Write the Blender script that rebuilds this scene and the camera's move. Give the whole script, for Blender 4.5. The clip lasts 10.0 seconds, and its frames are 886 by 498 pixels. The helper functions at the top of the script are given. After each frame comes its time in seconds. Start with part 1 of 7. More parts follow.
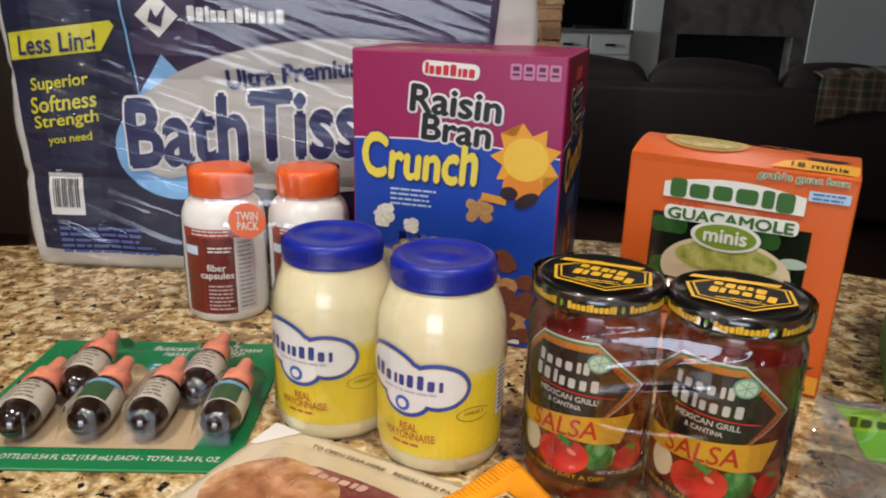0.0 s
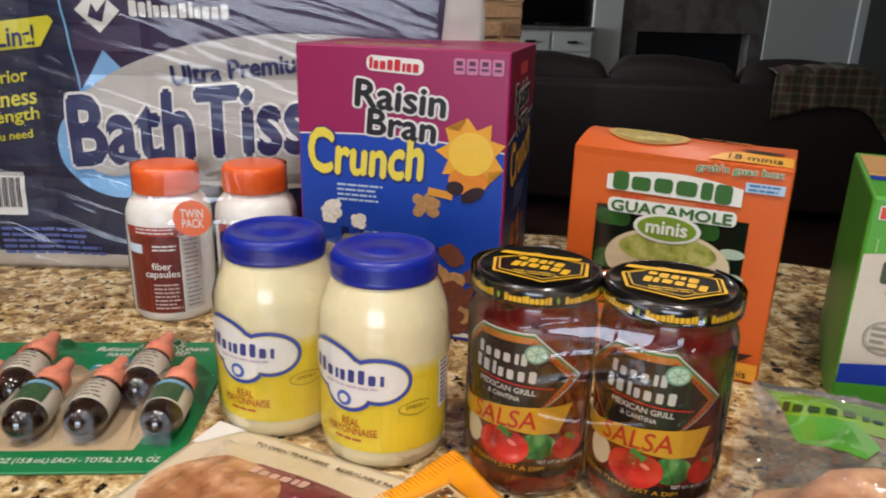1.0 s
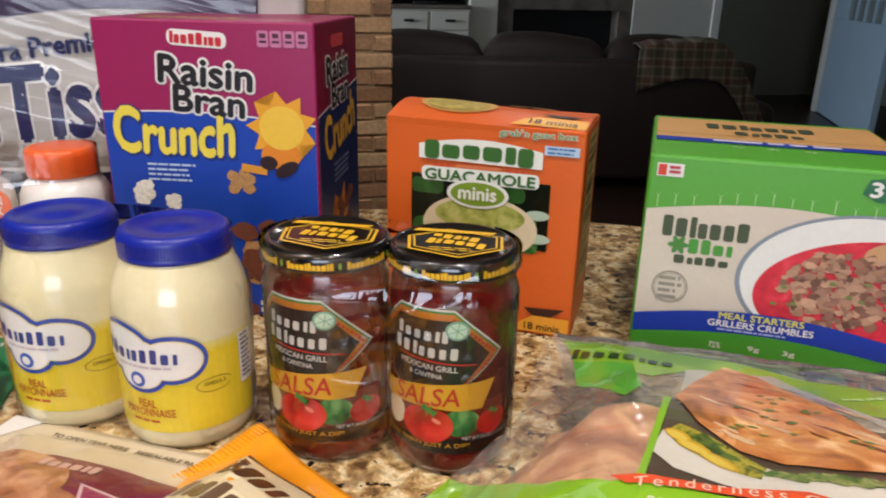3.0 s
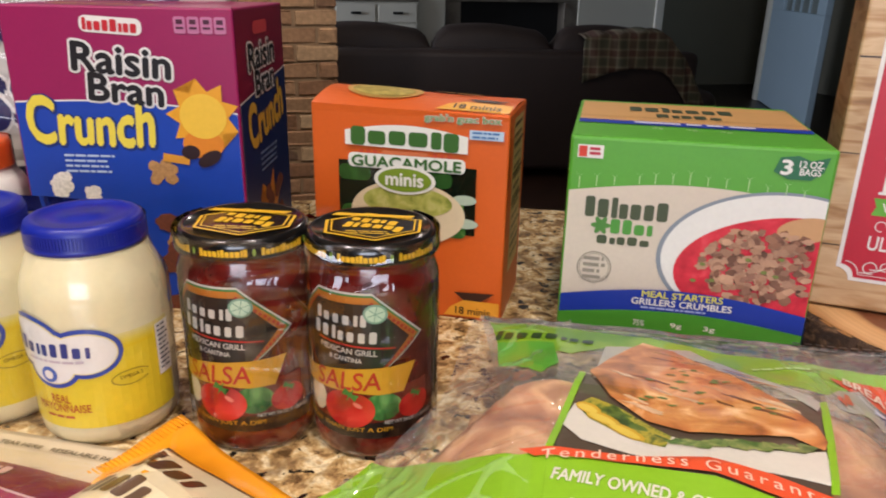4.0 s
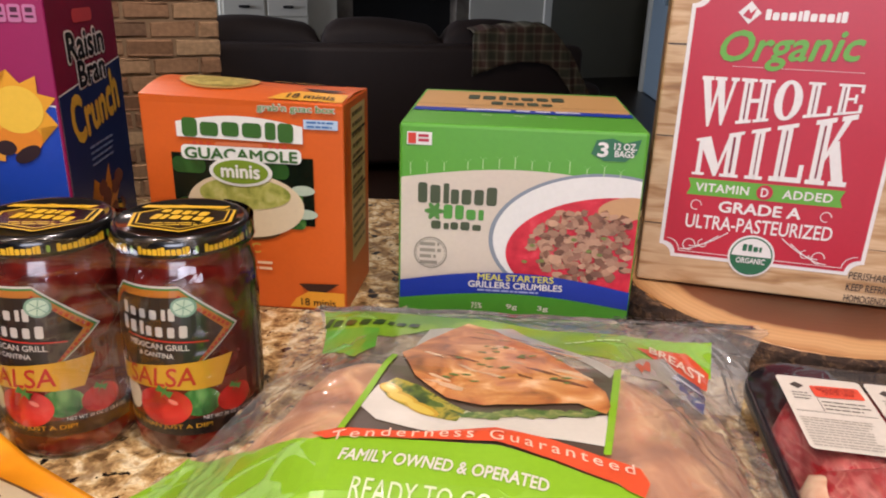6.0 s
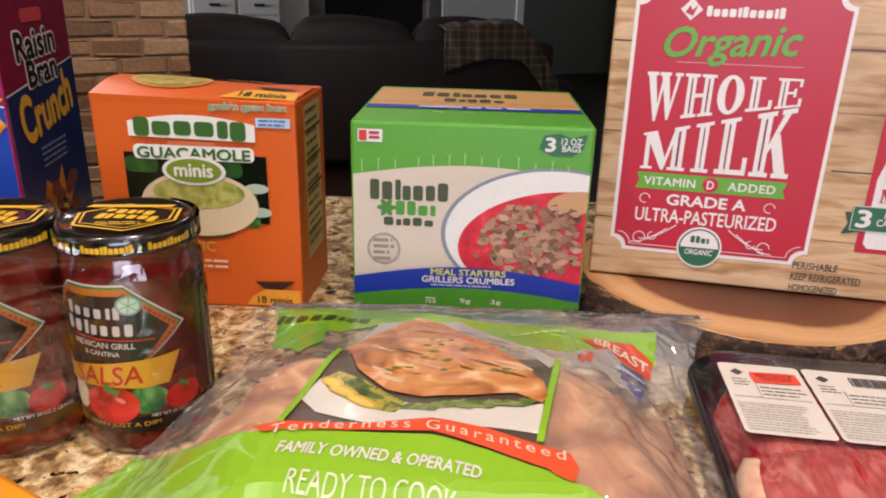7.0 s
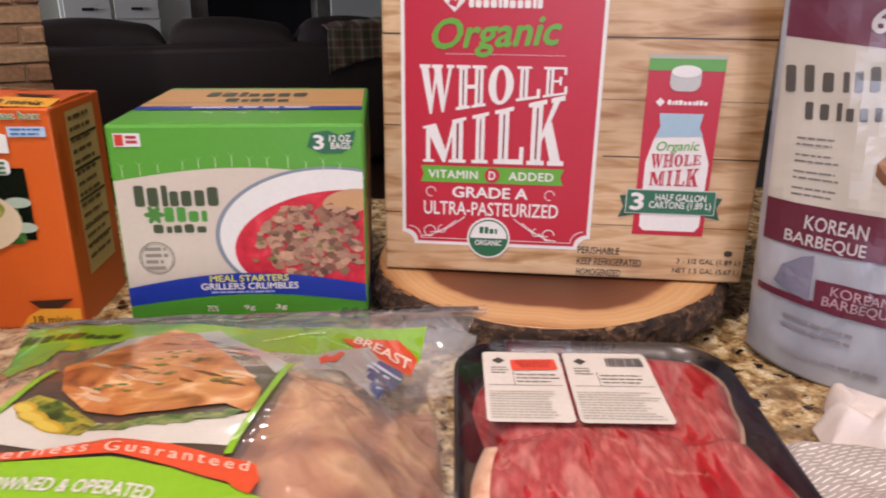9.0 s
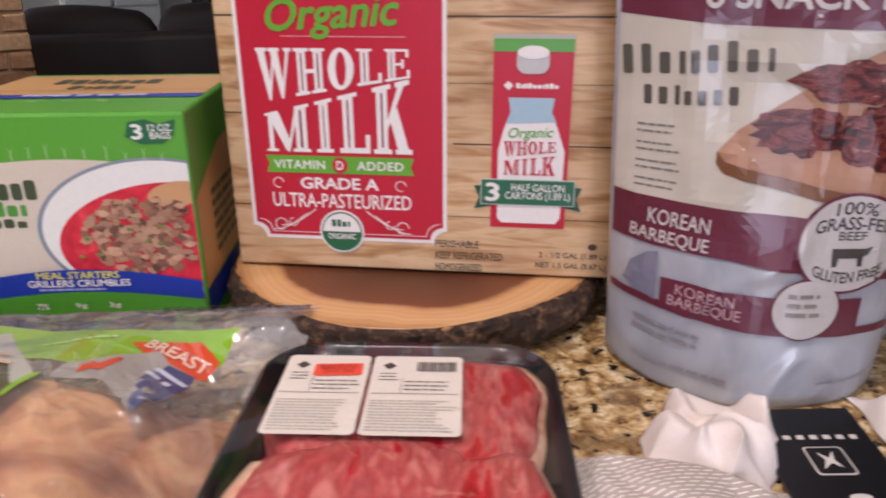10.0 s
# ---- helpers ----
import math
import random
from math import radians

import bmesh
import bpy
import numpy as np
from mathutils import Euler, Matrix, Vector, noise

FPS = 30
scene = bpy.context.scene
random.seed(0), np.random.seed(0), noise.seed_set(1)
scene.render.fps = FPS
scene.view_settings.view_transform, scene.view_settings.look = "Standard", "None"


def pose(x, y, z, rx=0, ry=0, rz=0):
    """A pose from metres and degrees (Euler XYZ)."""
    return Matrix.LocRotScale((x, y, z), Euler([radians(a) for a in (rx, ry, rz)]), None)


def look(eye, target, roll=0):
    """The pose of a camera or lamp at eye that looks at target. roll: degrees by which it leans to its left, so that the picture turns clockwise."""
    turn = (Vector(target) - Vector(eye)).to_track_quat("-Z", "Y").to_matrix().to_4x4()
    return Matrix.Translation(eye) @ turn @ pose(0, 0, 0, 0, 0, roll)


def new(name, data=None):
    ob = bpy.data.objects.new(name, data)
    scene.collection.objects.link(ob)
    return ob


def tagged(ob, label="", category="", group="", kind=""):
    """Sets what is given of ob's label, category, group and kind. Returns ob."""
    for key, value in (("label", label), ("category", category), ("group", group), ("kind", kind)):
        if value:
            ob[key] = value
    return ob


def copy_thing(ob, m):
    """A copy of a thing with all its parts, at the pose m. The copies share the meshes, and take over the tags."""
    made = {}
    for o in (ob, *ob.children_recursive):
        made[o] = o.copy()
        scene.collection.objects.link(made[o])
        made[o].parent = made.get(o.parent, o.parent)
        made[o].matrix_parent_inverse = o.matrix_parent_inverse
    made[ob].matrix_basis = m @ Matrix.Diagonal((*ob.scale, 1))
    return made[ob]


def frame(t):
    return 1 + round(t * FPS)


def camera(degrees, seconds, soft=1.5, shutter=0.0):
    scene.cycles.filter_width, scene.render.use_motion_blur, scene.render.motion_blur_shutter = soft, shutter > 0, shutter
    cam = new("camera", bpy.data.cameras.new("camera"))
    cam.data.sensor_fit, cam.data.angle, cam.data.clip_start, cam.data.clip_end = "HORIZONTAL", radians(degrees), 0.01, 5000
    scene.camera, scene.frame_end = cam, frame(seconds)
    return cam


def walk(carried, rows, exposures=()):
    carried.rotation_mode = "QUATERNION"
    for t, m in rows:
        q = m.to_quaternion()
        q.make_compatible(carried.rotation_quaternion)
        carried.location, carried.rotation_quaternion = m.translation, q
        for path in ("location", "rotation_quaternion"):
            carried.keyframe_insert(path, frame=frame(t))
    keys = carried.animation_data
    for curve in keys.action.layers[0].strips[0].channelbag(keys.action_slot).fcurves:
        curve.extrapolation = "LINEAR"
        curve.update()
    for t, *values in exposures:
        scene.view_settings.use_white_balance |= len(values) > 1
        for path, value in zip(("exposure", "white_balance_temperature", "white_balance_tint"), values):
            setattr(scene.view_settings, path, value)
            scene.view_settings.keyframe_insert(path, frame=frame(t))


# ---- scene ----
cam = camera(62.5, 10.0, 1.9, 0.5)
PATH = [
    (0, (0.038, 0.022, 0.345), (0.02, 1.918, -0.289), 1.5),
    (0.5, (0.05, 0.02, 0.346), (0.066, 1.918, -0.285), 1.5),
    (1, (0.059, 0.02, 0.343), (0.129, 1.915, -0.295), 1.6),
    (1.5, (0.078, 0.019, 0.343), (0.203, 1.907, -0.303), 1.9),
    (2, (0.097, 0.017, 0.341), (0.294, 1.899, -0.307), 1.9),
    (2.5, (0.12, 0.011, 0.338), (0.394, 1.876, -0.329), 1.5),
    (3, (0.137, 0.003, 0.337), (0.482, 1.852, -0.341), 1.3),
    (4.5, (0.18, -0.009, 0.328), (0.699, 1.791, -0.373), 1.1),
    (5, (0.2, -0.017, 0.33), (0.785, 1.76, -0.377), 1.2),
    (5.5, (0.213, -0.024, 0.332), (0.87, 1.732, -0.364), 1.8),
    (6, (0.224, -0.028, 0.326), (0.925, 1.711, -0.372), 1.7),
    (7.5, (0.261, -0.053, 0.328), (1.042, 1.648, -0.378), 1.1),
    (8, (0.29, -0.06, 0.327), (1.115, 1.618, -0.384), 0.4),
    (8.5, (0.321, -0.07, 0.329), (1.236, 1.561, -0.378), 0.4),
    (9, (0.358, -0.088, 0.325), (1.319, 1.52, -0.376), 0.6),
    (9.5, (0.428, -0.103, 0.32), (1.375, 1.51, -0.389), 0.2),
    (10, (0.513, -0.133, 0.32), (1.423, 1.487, -0.42), -0.2),
]
walk(cam, [(t, look(eye, target, roll)) for t, eye, target, roll in PATH], [(0.0, -0.10, 5800, 12), (3.0, 0.0, 5850, 14), (4.5, 0.05, 6050, 20), (8.0, 0.08, 6050, 24), (9.0, 0.03, 5930, 26), (10.0, -0.07, 5790, 27)])

# ---------------------------------------------------------------- light
def world_sky():
    w = bpy.data.worlds.new("sky")
    scene.world = w
    w.use_nodes = True
    n, l = w.node_tree.nodes, w.node_tree.links
    sky = n.new("ShaderNodeTexSky")
    sky.sky_type, sky.sun_disc = "NISHITA", False
    sky.sun_elevation, sky.sun_rotation = radians(40), radians(200)
    n["Background"].inputs["Strength"].default_value = 0.08
    l.new(sky.outputs["Color"], n["Background"].inputs["Color"])


def area_lamp(name, eye, target, sx, sy, watts, colour, shape="RECTANGLE", spread=180):
    d = bpy.data.lights.new(name, "AREA")
    d.shape, d.size, d.size_y, d.energy, d.color, d.spread = shape, sx, sy, watts, colour, radians(spread)
    ob = new(name, d)
    ob.matrix_world = look(eye, target)
    return ob


FLOOR, CEIL = -0.92, 1.62
# All out of view; the last two only added to brighten pier and sofa.
CANS = [(-0.6, 0.25, 9), (0.35, 0.1, 9), (-1.3, -0.4, 9), (0.3, -0.9, 9), (-0.6, -1.5, 9), (-0.1, 2.9, 15), (1.1, 2.7, 9)]
world_sky()
area_lamp("window_daylight", (-0.9, -3.38, 0.72), (-0.5, 0, 0.3), 2.0, 1.2, 60, (0.90, 0.95, 1.0))
area_lamp("living_daylight", (-3.9, 6.2, 0.6), (5.0, 6.4, -0.2), 1.6, 1.4, 240, (0.84, 0.89, 0.96))
for cx, cy, watts in CANS:
    area_lamp("unseen_downlight", (cx, cy, CEIL - 0.012), (cx, cy, 0), 0.11, 0.11, watts, (1.0, 0.87, 0.72), "DISK", 130)


# ---------------------------------------------------------------- materials
def C(h):
    """Linear colour from a hex value."""
    v = [int(h[i:i + 2], 16) / 255 for i in (0, 2, 4)]
    return tuple(x / 12.92 if x <= 0.04045 else ((x + 0.055) / 1.055) ** 2.4 for x in v) + (1.0,)


def base_mat(name):
    m = bpy.data.materials.new(name)
    m.use_nodes = True
    n, l = m.node_tree.nodes, m.node_tree.links
    return m, n, l, n["Principled BSDF"]


def noise_node(n, l, scale, detail=4.0, rough=0.55, dist=0.0, coord="Object"):
    tc = n.new("ShaderNodeTexCoord")
    t = n.new("ShaderNodeTexNoise")
    t.inputs["Scale"].default_value, t.inputs["Detail"].default_value = scale, detail
    t.inputs["Roughness"].default_value, t.inputs["Distortion"].default_value = rough, dist
    l.new(tc.outputs[coord], t.inputs["Vector"])
    return t


def ramp_node(n, l, fac, stops):
    r = n.new("ShaderNodeValToRGB")
    while len(r.color_ramp.elements) < len(stops):
        r.color_ramp.elements.new(0.5)
    for e, (p, c) in zip(r.color_ramp.elements, stops):
        e.position, e.color = p, c
    l.new(fac, r.inputs["Fac"])
    return r


def mix_node(n, l, fac, a, b, mode="MIX"):
    m = n.new("ShaderNodeMix")
    m.data_type, m.blend_type = "RGBA", mode
    for sock, val in ((m.inputs["Factor"], fac), (m.inputs["A"], a), (m.inputs["B"], b)):
        if isinstance(val, (int, float, tuple)):
            sock.default_value = val
        else:
            l.new(val, sock)
    return m.outputs["Result"]


def bump_node(n, l, b, height, strength, dist=0.002):
    u = n.new("ShaderNodeBump")
    u.inputs["Strength"].default_value, u.inputs["Distance"].default_value = strength, dist
    l.new(height, u.inputs["Height"])
    l.new(u.outputs["Normal"], b.inputs["Normal"])
    return u


def tone(c, f):
    return tuple(min(1.0, x * f) for x in c[:3]) + (1.0,)


def surface(name, colour, rough=0.5, metal=0.0, coat=0.0, vary=0.12, scale=9.0, fine=160.0, bump=0.05, spec=0.5, sub=0.0):
    """A surface of one colour with mottling at two scales and fine relief."""
    m, n, l, b = base_mat(name)
    big = noise_node(n, l, scale, 3)
    small = noise_node(n, l, fine, 3)
    c1 = mix_node(n, l, big.outputs["Fac"], tone(colour, 1 - vary), tone(colour, 1 + vary))
    c2 = mix_node(n, l, small.outputs["Fac"], (0.93, 0.93, 0.93, 1), (1.05, 1.05, 1.05, 1))
    l.new(mix_node(n, l, 1.0, c1, c2, "MULTIPLY"), b.inputs["Base Color"])
    b.inputs["Roughness"].default_value, b.inputs["Metallic"].default_value = rough, metal
    b.inputs["Coat Weight"].default_value, b.inputs["Coat Roughness"].default_value = coat, 0.08
    b.inputs["Specular IOR Level"].default_value = spec
    if sub:
        b.inputs["Subsurface Weight"].default_value = sub
        b.inputs["Subsurface Radius"].default_value = (0.01, 0.006, 0.004)
    if bump:
        bump_node(n, l, b, small.outputs["Fac"], bump)
    return m


INKS = {}


def ink(h, rough=0.38, coat=0.0):
    """Printing ink on card or film."""
    key = (h, rough, coat)
    if key not in INKS:
        INKS[key] = surface("ink_" + h, tone(C(h), 0.84), rough, 0.0, coat, 0.05, 14.0, 220.0, 0.02)
    return INKS[key]


def clear_film(name, tint=(0.97, 0.97, 0.97, 1), gloss=1.0, scale=38.0, strength=0.6, rough=0.06, stretch=(1, 1, 1), tilt=0.0, haze=0.0):
    """Thin clear plastic: see-through, with a wrinkled gloss."""
    m, n, l, b = base_mat(name)
    n.remove(b)
    out = n["Material Output"]
    tr, gl, mx, fr = n.new("ShaderNodeBsdfTransparent"), n.new("ShaderNodeBsdfGlossy"), n.new("ShaderNodeMixShader"), n.new("ShaderNodeFresnel")
    tr.inputs["Color"].default_value = tint
    gl.inputs["Roughness"].default_value = rough
    fr.inputs["IOR"].default_value = 1.0 + 0.5 * gloss
    tc, mp = n.new("ShaderNodeTexCoord"), n.new("ShaderNodeMapping")
    mp.vector_type = "TEXTURE"
    mp.inputs["Scale"].default_value = tuple(1 / x for x in stretch)
    mp.inputs["Rotation"].default_value = (0, radians(tilt), 0)
    t = n.new("ShaderNodeTexNoise")
    t.inputs["Scale"].default_value, t.inputs["Detail"].default_value, t.inputs["Distortion"].default_value = scale, 3.0, 1.2
    l.new(tc.outputs["Object"], mp.inputs["Vector"])
    l.new(mp.outputs["Vector"], t.inputs["Vector"])
    bu = n.new("ShaderNodeBump")
    bu.inputs["Strength"].default_value, bu.inputs["Distance"].default_value = strength, 0.006
    l.new(t.outputs["Fac"], bu.inputs["Height"])
    l.new(bu.outputs["Normal"], gl.inputs["Normal"])
    l.new(bu.outputs["Normal"], fr.inputs["Normal"])
    l.new(fr.outputs["Fac"], mx.inputs["Fac"])
    df, hz = n.new("ShaderNodeBsdfDiffuse"), n.new("ShaderNodeMixShader")
    df.inputs["Color"].default_value = (0.8, 0.8, 0.78, 1)
    hz.inputs["Fac"].default_value = haze
    l.new(tr.outputs["BSDF"], hz.inputs[1])
    l.new(df.outputs["BSDF"], hz.inputs[2])
    l.new(hz.outputs["Shader"], mx.inputs[1])
    l.new(gl.outputs["BSDF"], mx.inputs[2])
    l.new(mx.outputs["Shader"], out.inputs["Surface"])
    return m


def granite_mat():
    m, n, l, b = base_mat("granite")
    a = noise_node(n, l, 62, 4, 0.62, 0.5)
    d = noise_node(n, l, 74, 4, 0.6, 0.45)
    e = noise_node(n, l, 24, 3, 0.6, 0.1)
    g = noise_node(n, l, 230, 2)
    base = ramp_node(n, l, a.outputs["Fac"], [(0.33, C("564026")), (0.41, C("866a42")), (0.47, C("ac8c5a")), (0.54, C("c6ac7a")), (0.61, C("e0d0a8")), (0.70, C("b09468"))])
    rust = ramp_node(n, l, e.outputs["Fac"], [(0.54, (0, 0, 0, 1)), (0.62, (0.8, 0.8, 0.8, 1))])
    c = mix_node(n, l, rust.outputs["Color"], base.outputs["Color"], C("7c6240"))
    dark = ramp_node(n, l, d.outputs["Fac"], [(0.372, (1, 1, 1, 1)), (0.408, (0, 0, 0, 1))])
    c = mix_node(n, l, dark.outputs["Color"], c, C("14100d"))
    grit = ramp_node(n, l, g.outputs["Fac"], [(0.3, (0.72, 0.72, 0.72, 1)), (0.6, (1.05, 1.05, 1.05, 1))])
    l.new(mix_node(n, l, 1.0, c, grit.outputs["Color"], "MULTIPLY"), b.inputs["Base Color"])
    b.inputs["Roughness"].default_value = 0.16
    bump_node(n, l, b, g.outputs["Fac"], 0.02, 0.0005)
    return m


def wood_rings_mat():
    """End-grain slab: pale sapwood round a dark heart, with growth rings."""
    m, n, l, b = base_mat("slab_wood")
    tc = n.new("ShaderNodeTexCoord")
    no = noise_node(n, l, 7, 4, 0.55)
    sep, ln = n.new("ShaderNodeSeparateXYZ"), n.new("ShaderNodeVectorMath")
    ln.operation = "LENGTH"
    mul = n.new("ShaderNodeVectorMath")
    mul.operation = "MULTIPLY"
    mul.inputs[1].default_value = (1, 1.0, 0)
    l.new(tc.outputs["Object"], mul.inputs[0])
    l.new(mul.outputs["Vector"], ln.inputs[0])
    add = n.new("ShaderNodeMath")
    add.operation = "MULTIPLY_ADD"
    add.inputs[1].default_value, add.inputs[2].default_value = 0.045, -0.022
    l.new(no.outputs["Fac"], add.inputs[0])
    r = n.new("ShaderNodeMath")
    l.new(add.outputs[0], r.inputs[0])
    l.new(ln.outputs["Value"], r.inputs[1])
    zone = ramp_node(n, l, r.outputs[0], [(0.08, C("4e2c1a")), (0.138, C("74442a")), (0.144, C("c89a66")), (0.165, C("d2a874")), (0.185, C("a8743f"))])
    s = n.new("ShaderNodeMath")
    s.operation = "MULTIPLY"
    s.inputs[1].default_value = 900
    l.new(r.outputs[0], s.inputs[0])
    si = n.new("ShaderNodeMath")
    si.operation = "SINE"
    l.new(s.outputs[0], si.inputs[0])
    rings = ramp_node(n, l, si.outputs[0], [(0.0, (0.94, 0.93, 0.91, 1)), (0.8, (1.02, 1.02, 1.02, 1))])
    l.new(mix_node(n, l, 1.0, zone.outputs["Color"], rings.outputs["Color"], "MULTIPLY"), b.inputs["Base Color"])
    b.inputs["Roughness"].default_value = 0.42
    bump_node(n, l, b, no.outputs["Fac"], 0.08)
    return m


def bark_mat():
    m, n, l, b = base_mat("bark")
    a = noise_node(n, l, 70, 6, 0.7, 0.5)
    c = ramp_node(n, l, a.outputs["Fac"], [(0.3, C("1c130d")), (0.5, C("3d2a1c")), (0.68, C("8a6a4a"))])
    l.new(c.outputs["Color"], b.inputs["Base Color"])
    b.inputs["Roughness"].default_value = 0.85
    bump_node(n, l, b, a.outputs["Fac"], 0.9, 0.006)
    return m


def plank_print_mat():
    """Photograph of weathered boards printed on carton: long grain along x."""
    m, n, l, b = base_mat("printed_boards")
    tc, mp = n.new("ShaderNodeTexCoord"), n.new("ShaderNodeMapping")
    mp.inputs["Scale"].default_value = (9, 9, 70)
    l.new(tc.outputs["Object"], mp.inputs["Vector"])
    t = n.new("ShaderNodeTexNoise")
    t.inputs["Scale"].default_value, t.inputs["Detail"].default_value, t.inputs["Distortion"].default_value = 1.2, 6.0, 0.6
    l.new(mp.outputs["Vector"], t.inputs["Vector"])
    big = noise_node(n, l, 9, 3)
    g = ramp_node(n, l, t.outputs["Fac"], [(0.25, C("845c38")), (0.40, C("b08a5e")), (0.52, C("cdb08a")), (0.75, C("bd9a70"))])
    p = ramp_node(n, l, big.outputs["Fac"], [(0.33, (0.72, 0.64, 0.54, 1)), (0.58, (1.04, 1.03, 1.0, 1))])
    l.new(mix_node(n, l, 1.0, g.outputs["Color"], p.outputs["Color"], "MULTIPLY"), b.inputs["Base Color"])
    b.inputs["Roughness"].default_value = 0.42
    return m


def two_tone(name, stops, scale, rough=0.4, coat=0.0, detail=5, dist=0.4, bump=0.15, stretch=(1, 1, 1), bdist=0.002):
    m, n, l, b = base_mat(name)
    tc, mp = n.new("ShaderNodeTexCoord"), n.new("ShaderNodeMapping")
    mp.inputs["Scale"].default_value = stretch
    l.new(tc.outputs["Object"], mp.inputs["Vector"])
    t = n.new("ShaderNodeTexNoise")
    t.inputs["Scale"].default_value, t.inputs["Detail"].default_value, t.inputs["Distortion"].default_value = scale, detail, dist
    l.new(mp.outputs["Vector"], t.inputs["Vector"])
    r = ramp_node(n, l, t.outputs["Fac"], [(p, C(h)) for p, h in stops])
    l.new(r.outputs["Color"], b.inputs["Base Color"])
    b.inputs["Roughness"].default_value = rough
    b.inputs["Coat Weight"].default_value, b.inputs["Coat Roughness"].default_value = coat, 0.06
    bump_node(n, l, b, t.outputs["Fac"], bump, bdist)
    return m


def island_mat(name, stops, rough=0.5, by_object=False):
    """Pieces whose shade differs from piece to piece."""
    m, n, l, b = base_mat(name)
    g = n.new("ShaderNodeObjectInfo") if by_object else n.new("ShaderNodeNewGeometry")
    r = ramp_node(n, l, g.outputs["Random" if by_object else "Random Per Island"], [(p, C(h)) for p, h in stops])
    no = noise_node(n, l, 40 if by_object else 300, 4)
    k = ramp_node(n, l, no.outputs["Fac"], [(0.3, (0.75, 0.75, 0.75, 1)), (0.65, (1.1, 1.1, 1.1, 1))])
    l.new(mix_node(n, l, 1.0, r.outputs["Color"], k.outputs["Color"], "MULTIPLY"), b.inputs["Base Color"])
    b.inputs["Roughness"].default_value = rough
    bump_node(n, l, b, no.outputs["Fac"], 0.3, 0.004 if by_object else 0.001)
    return m


def plaid_mat():
    m, n, l, b = base_mat("plaid_wool")
    tc = n.new("ShaderNodeTexCoord")
    cols = []
    for axis, sc in (("X", 15.0), ("Z", 17.0)):
        w = n.new("ShaderNodeTexWave")
        w.bands_direction = axis
        w.inputs["Scale"].default_value, w.inputs["Distortion"].default_value = sc / 6, 0.6
        l.new(tc.outputs["Object"], w.inputs["Vector"])
        cols.append(ramp_node(n, l, w.outputs["Fac"], [(0.2, C("4a4938")), (0.45, C("6a644e")), (0.6, C("857d64")), (0.85, C("553c30"))]).outputs["Color"])
    l.new(mix_node(n, l, 0.5, cols[0], cols[1]), b.inputs["Base Color"])
    b.inputs["Roughness"].default_value = 0.95
    no = noise_node(n, l, 400, 3)
    bump_node(n, l, b, no.outputs["Fac"], 0.4)
    return m


def striped_knit_mat():
    m, n, l, b = base_mat("striped_knit")
    no = noise_node(n, l, 30, 3)
    tc, mp = n.new("ShaderNodeTexCoord"), n.new("ShaderNodeMapping")
    mp.inputs["Rotation"].default_value = (0, 0, radians(-24))
    l.new(tc.outputs["Object"], mp.inputs["Vector"])
    br = n.new("ShaderNodeTexBrick")
    br.offset, br.squash = 0.5, 1.0
    br.inputs["Scale"].default_value = 96
    br.inputs["Mortar Size"].default_value = 0.14
    br.inputs["Brick Width"].default_value, br.inputs["Row Height"].default_value = 0.9, 0.34
    br.inputs["Color1"].default_value, br.inputs["Color2"].default_value, br.inputs["Mortar"].default_value = C("f0ebe2"), C("e8e2d8"), C("a89e94")
    l.new(mp.outputs["Vector"], br.inputs["Vector"])
    l.new(br.outputs["Color"], b.inputs["Base Color"])
    b.inputs["Roughness"].default_value = 0.95
    bump_node(n, l, b, no.outputs["Fac"], 0.2)
    return m


def beef_mat():
    """Raw beef under film: dull mauve where air touches, wet red patches, fine grain and marbling."""
    m, n, l, b = base_mat("raw_beef")
    tc, mp = n.new("ShaderNodeTexCoord"), n.new("ShaderNodeMapping")
    mp.inputs["Scale"].default_value = (1.0, 0.3, 1.0)
    l.new(tc.outputs["Object"], mp.inputs["Vector"])

    def grain(scale, detail, dist):
        t = n.new("ShaderNodeTexNoise")
        t.inputs["Scale"].default_value, t.inputs["Detail"].default_value, t.inputs["Distortion"].default_value = scale, detail, dist
        l.new(mp.outputs["Vector"], t.inputs["Vector"])
        return t.outputs["Fac"]
    patch, fibre, vein = grain(55, 4, 0.3), grain(220, 4, 0.2), grain(26, 6, 0.7)
    pr = ramp_node(n, l, patch, [(0.36, C("a01018")), (0.42, C("b0242a")), (0.45, C("b4605a")), (0.55, C("a64442")), (0.66, C("c07a70"))])
    fr = ramp_node(n, l, fibre, [(0.3, (0.72, 0.66, 0.66, 1)), (0.65, (1.08, 1.08, 1.08, 1))])
    c = mix_node(n, l, 1.0, pr.outputs["Color"], fr.outputs["Color"], "MULTIPLY")
    vr = ramp_node(n, l, vein, [(0.49, (0, 0, 0, 1)), (0.5, (0.4, 0.4, 0.4, 1)), (0.51, (0, 0, 0, 1))])
    l.new(mix_node(n, l, vr.outputs["Color"], c, C("dba08e")), b.inputs["Base Color"])
    b.inputs["Roughness"].default_value = 0.42
    b.inputs["Coat Weight"].default_value, b.inputs["Coat Roughness"].default_value = 0.35, 0.12
    bump_node(n, l, b, fibre, 0.35, 0.002)
    return m


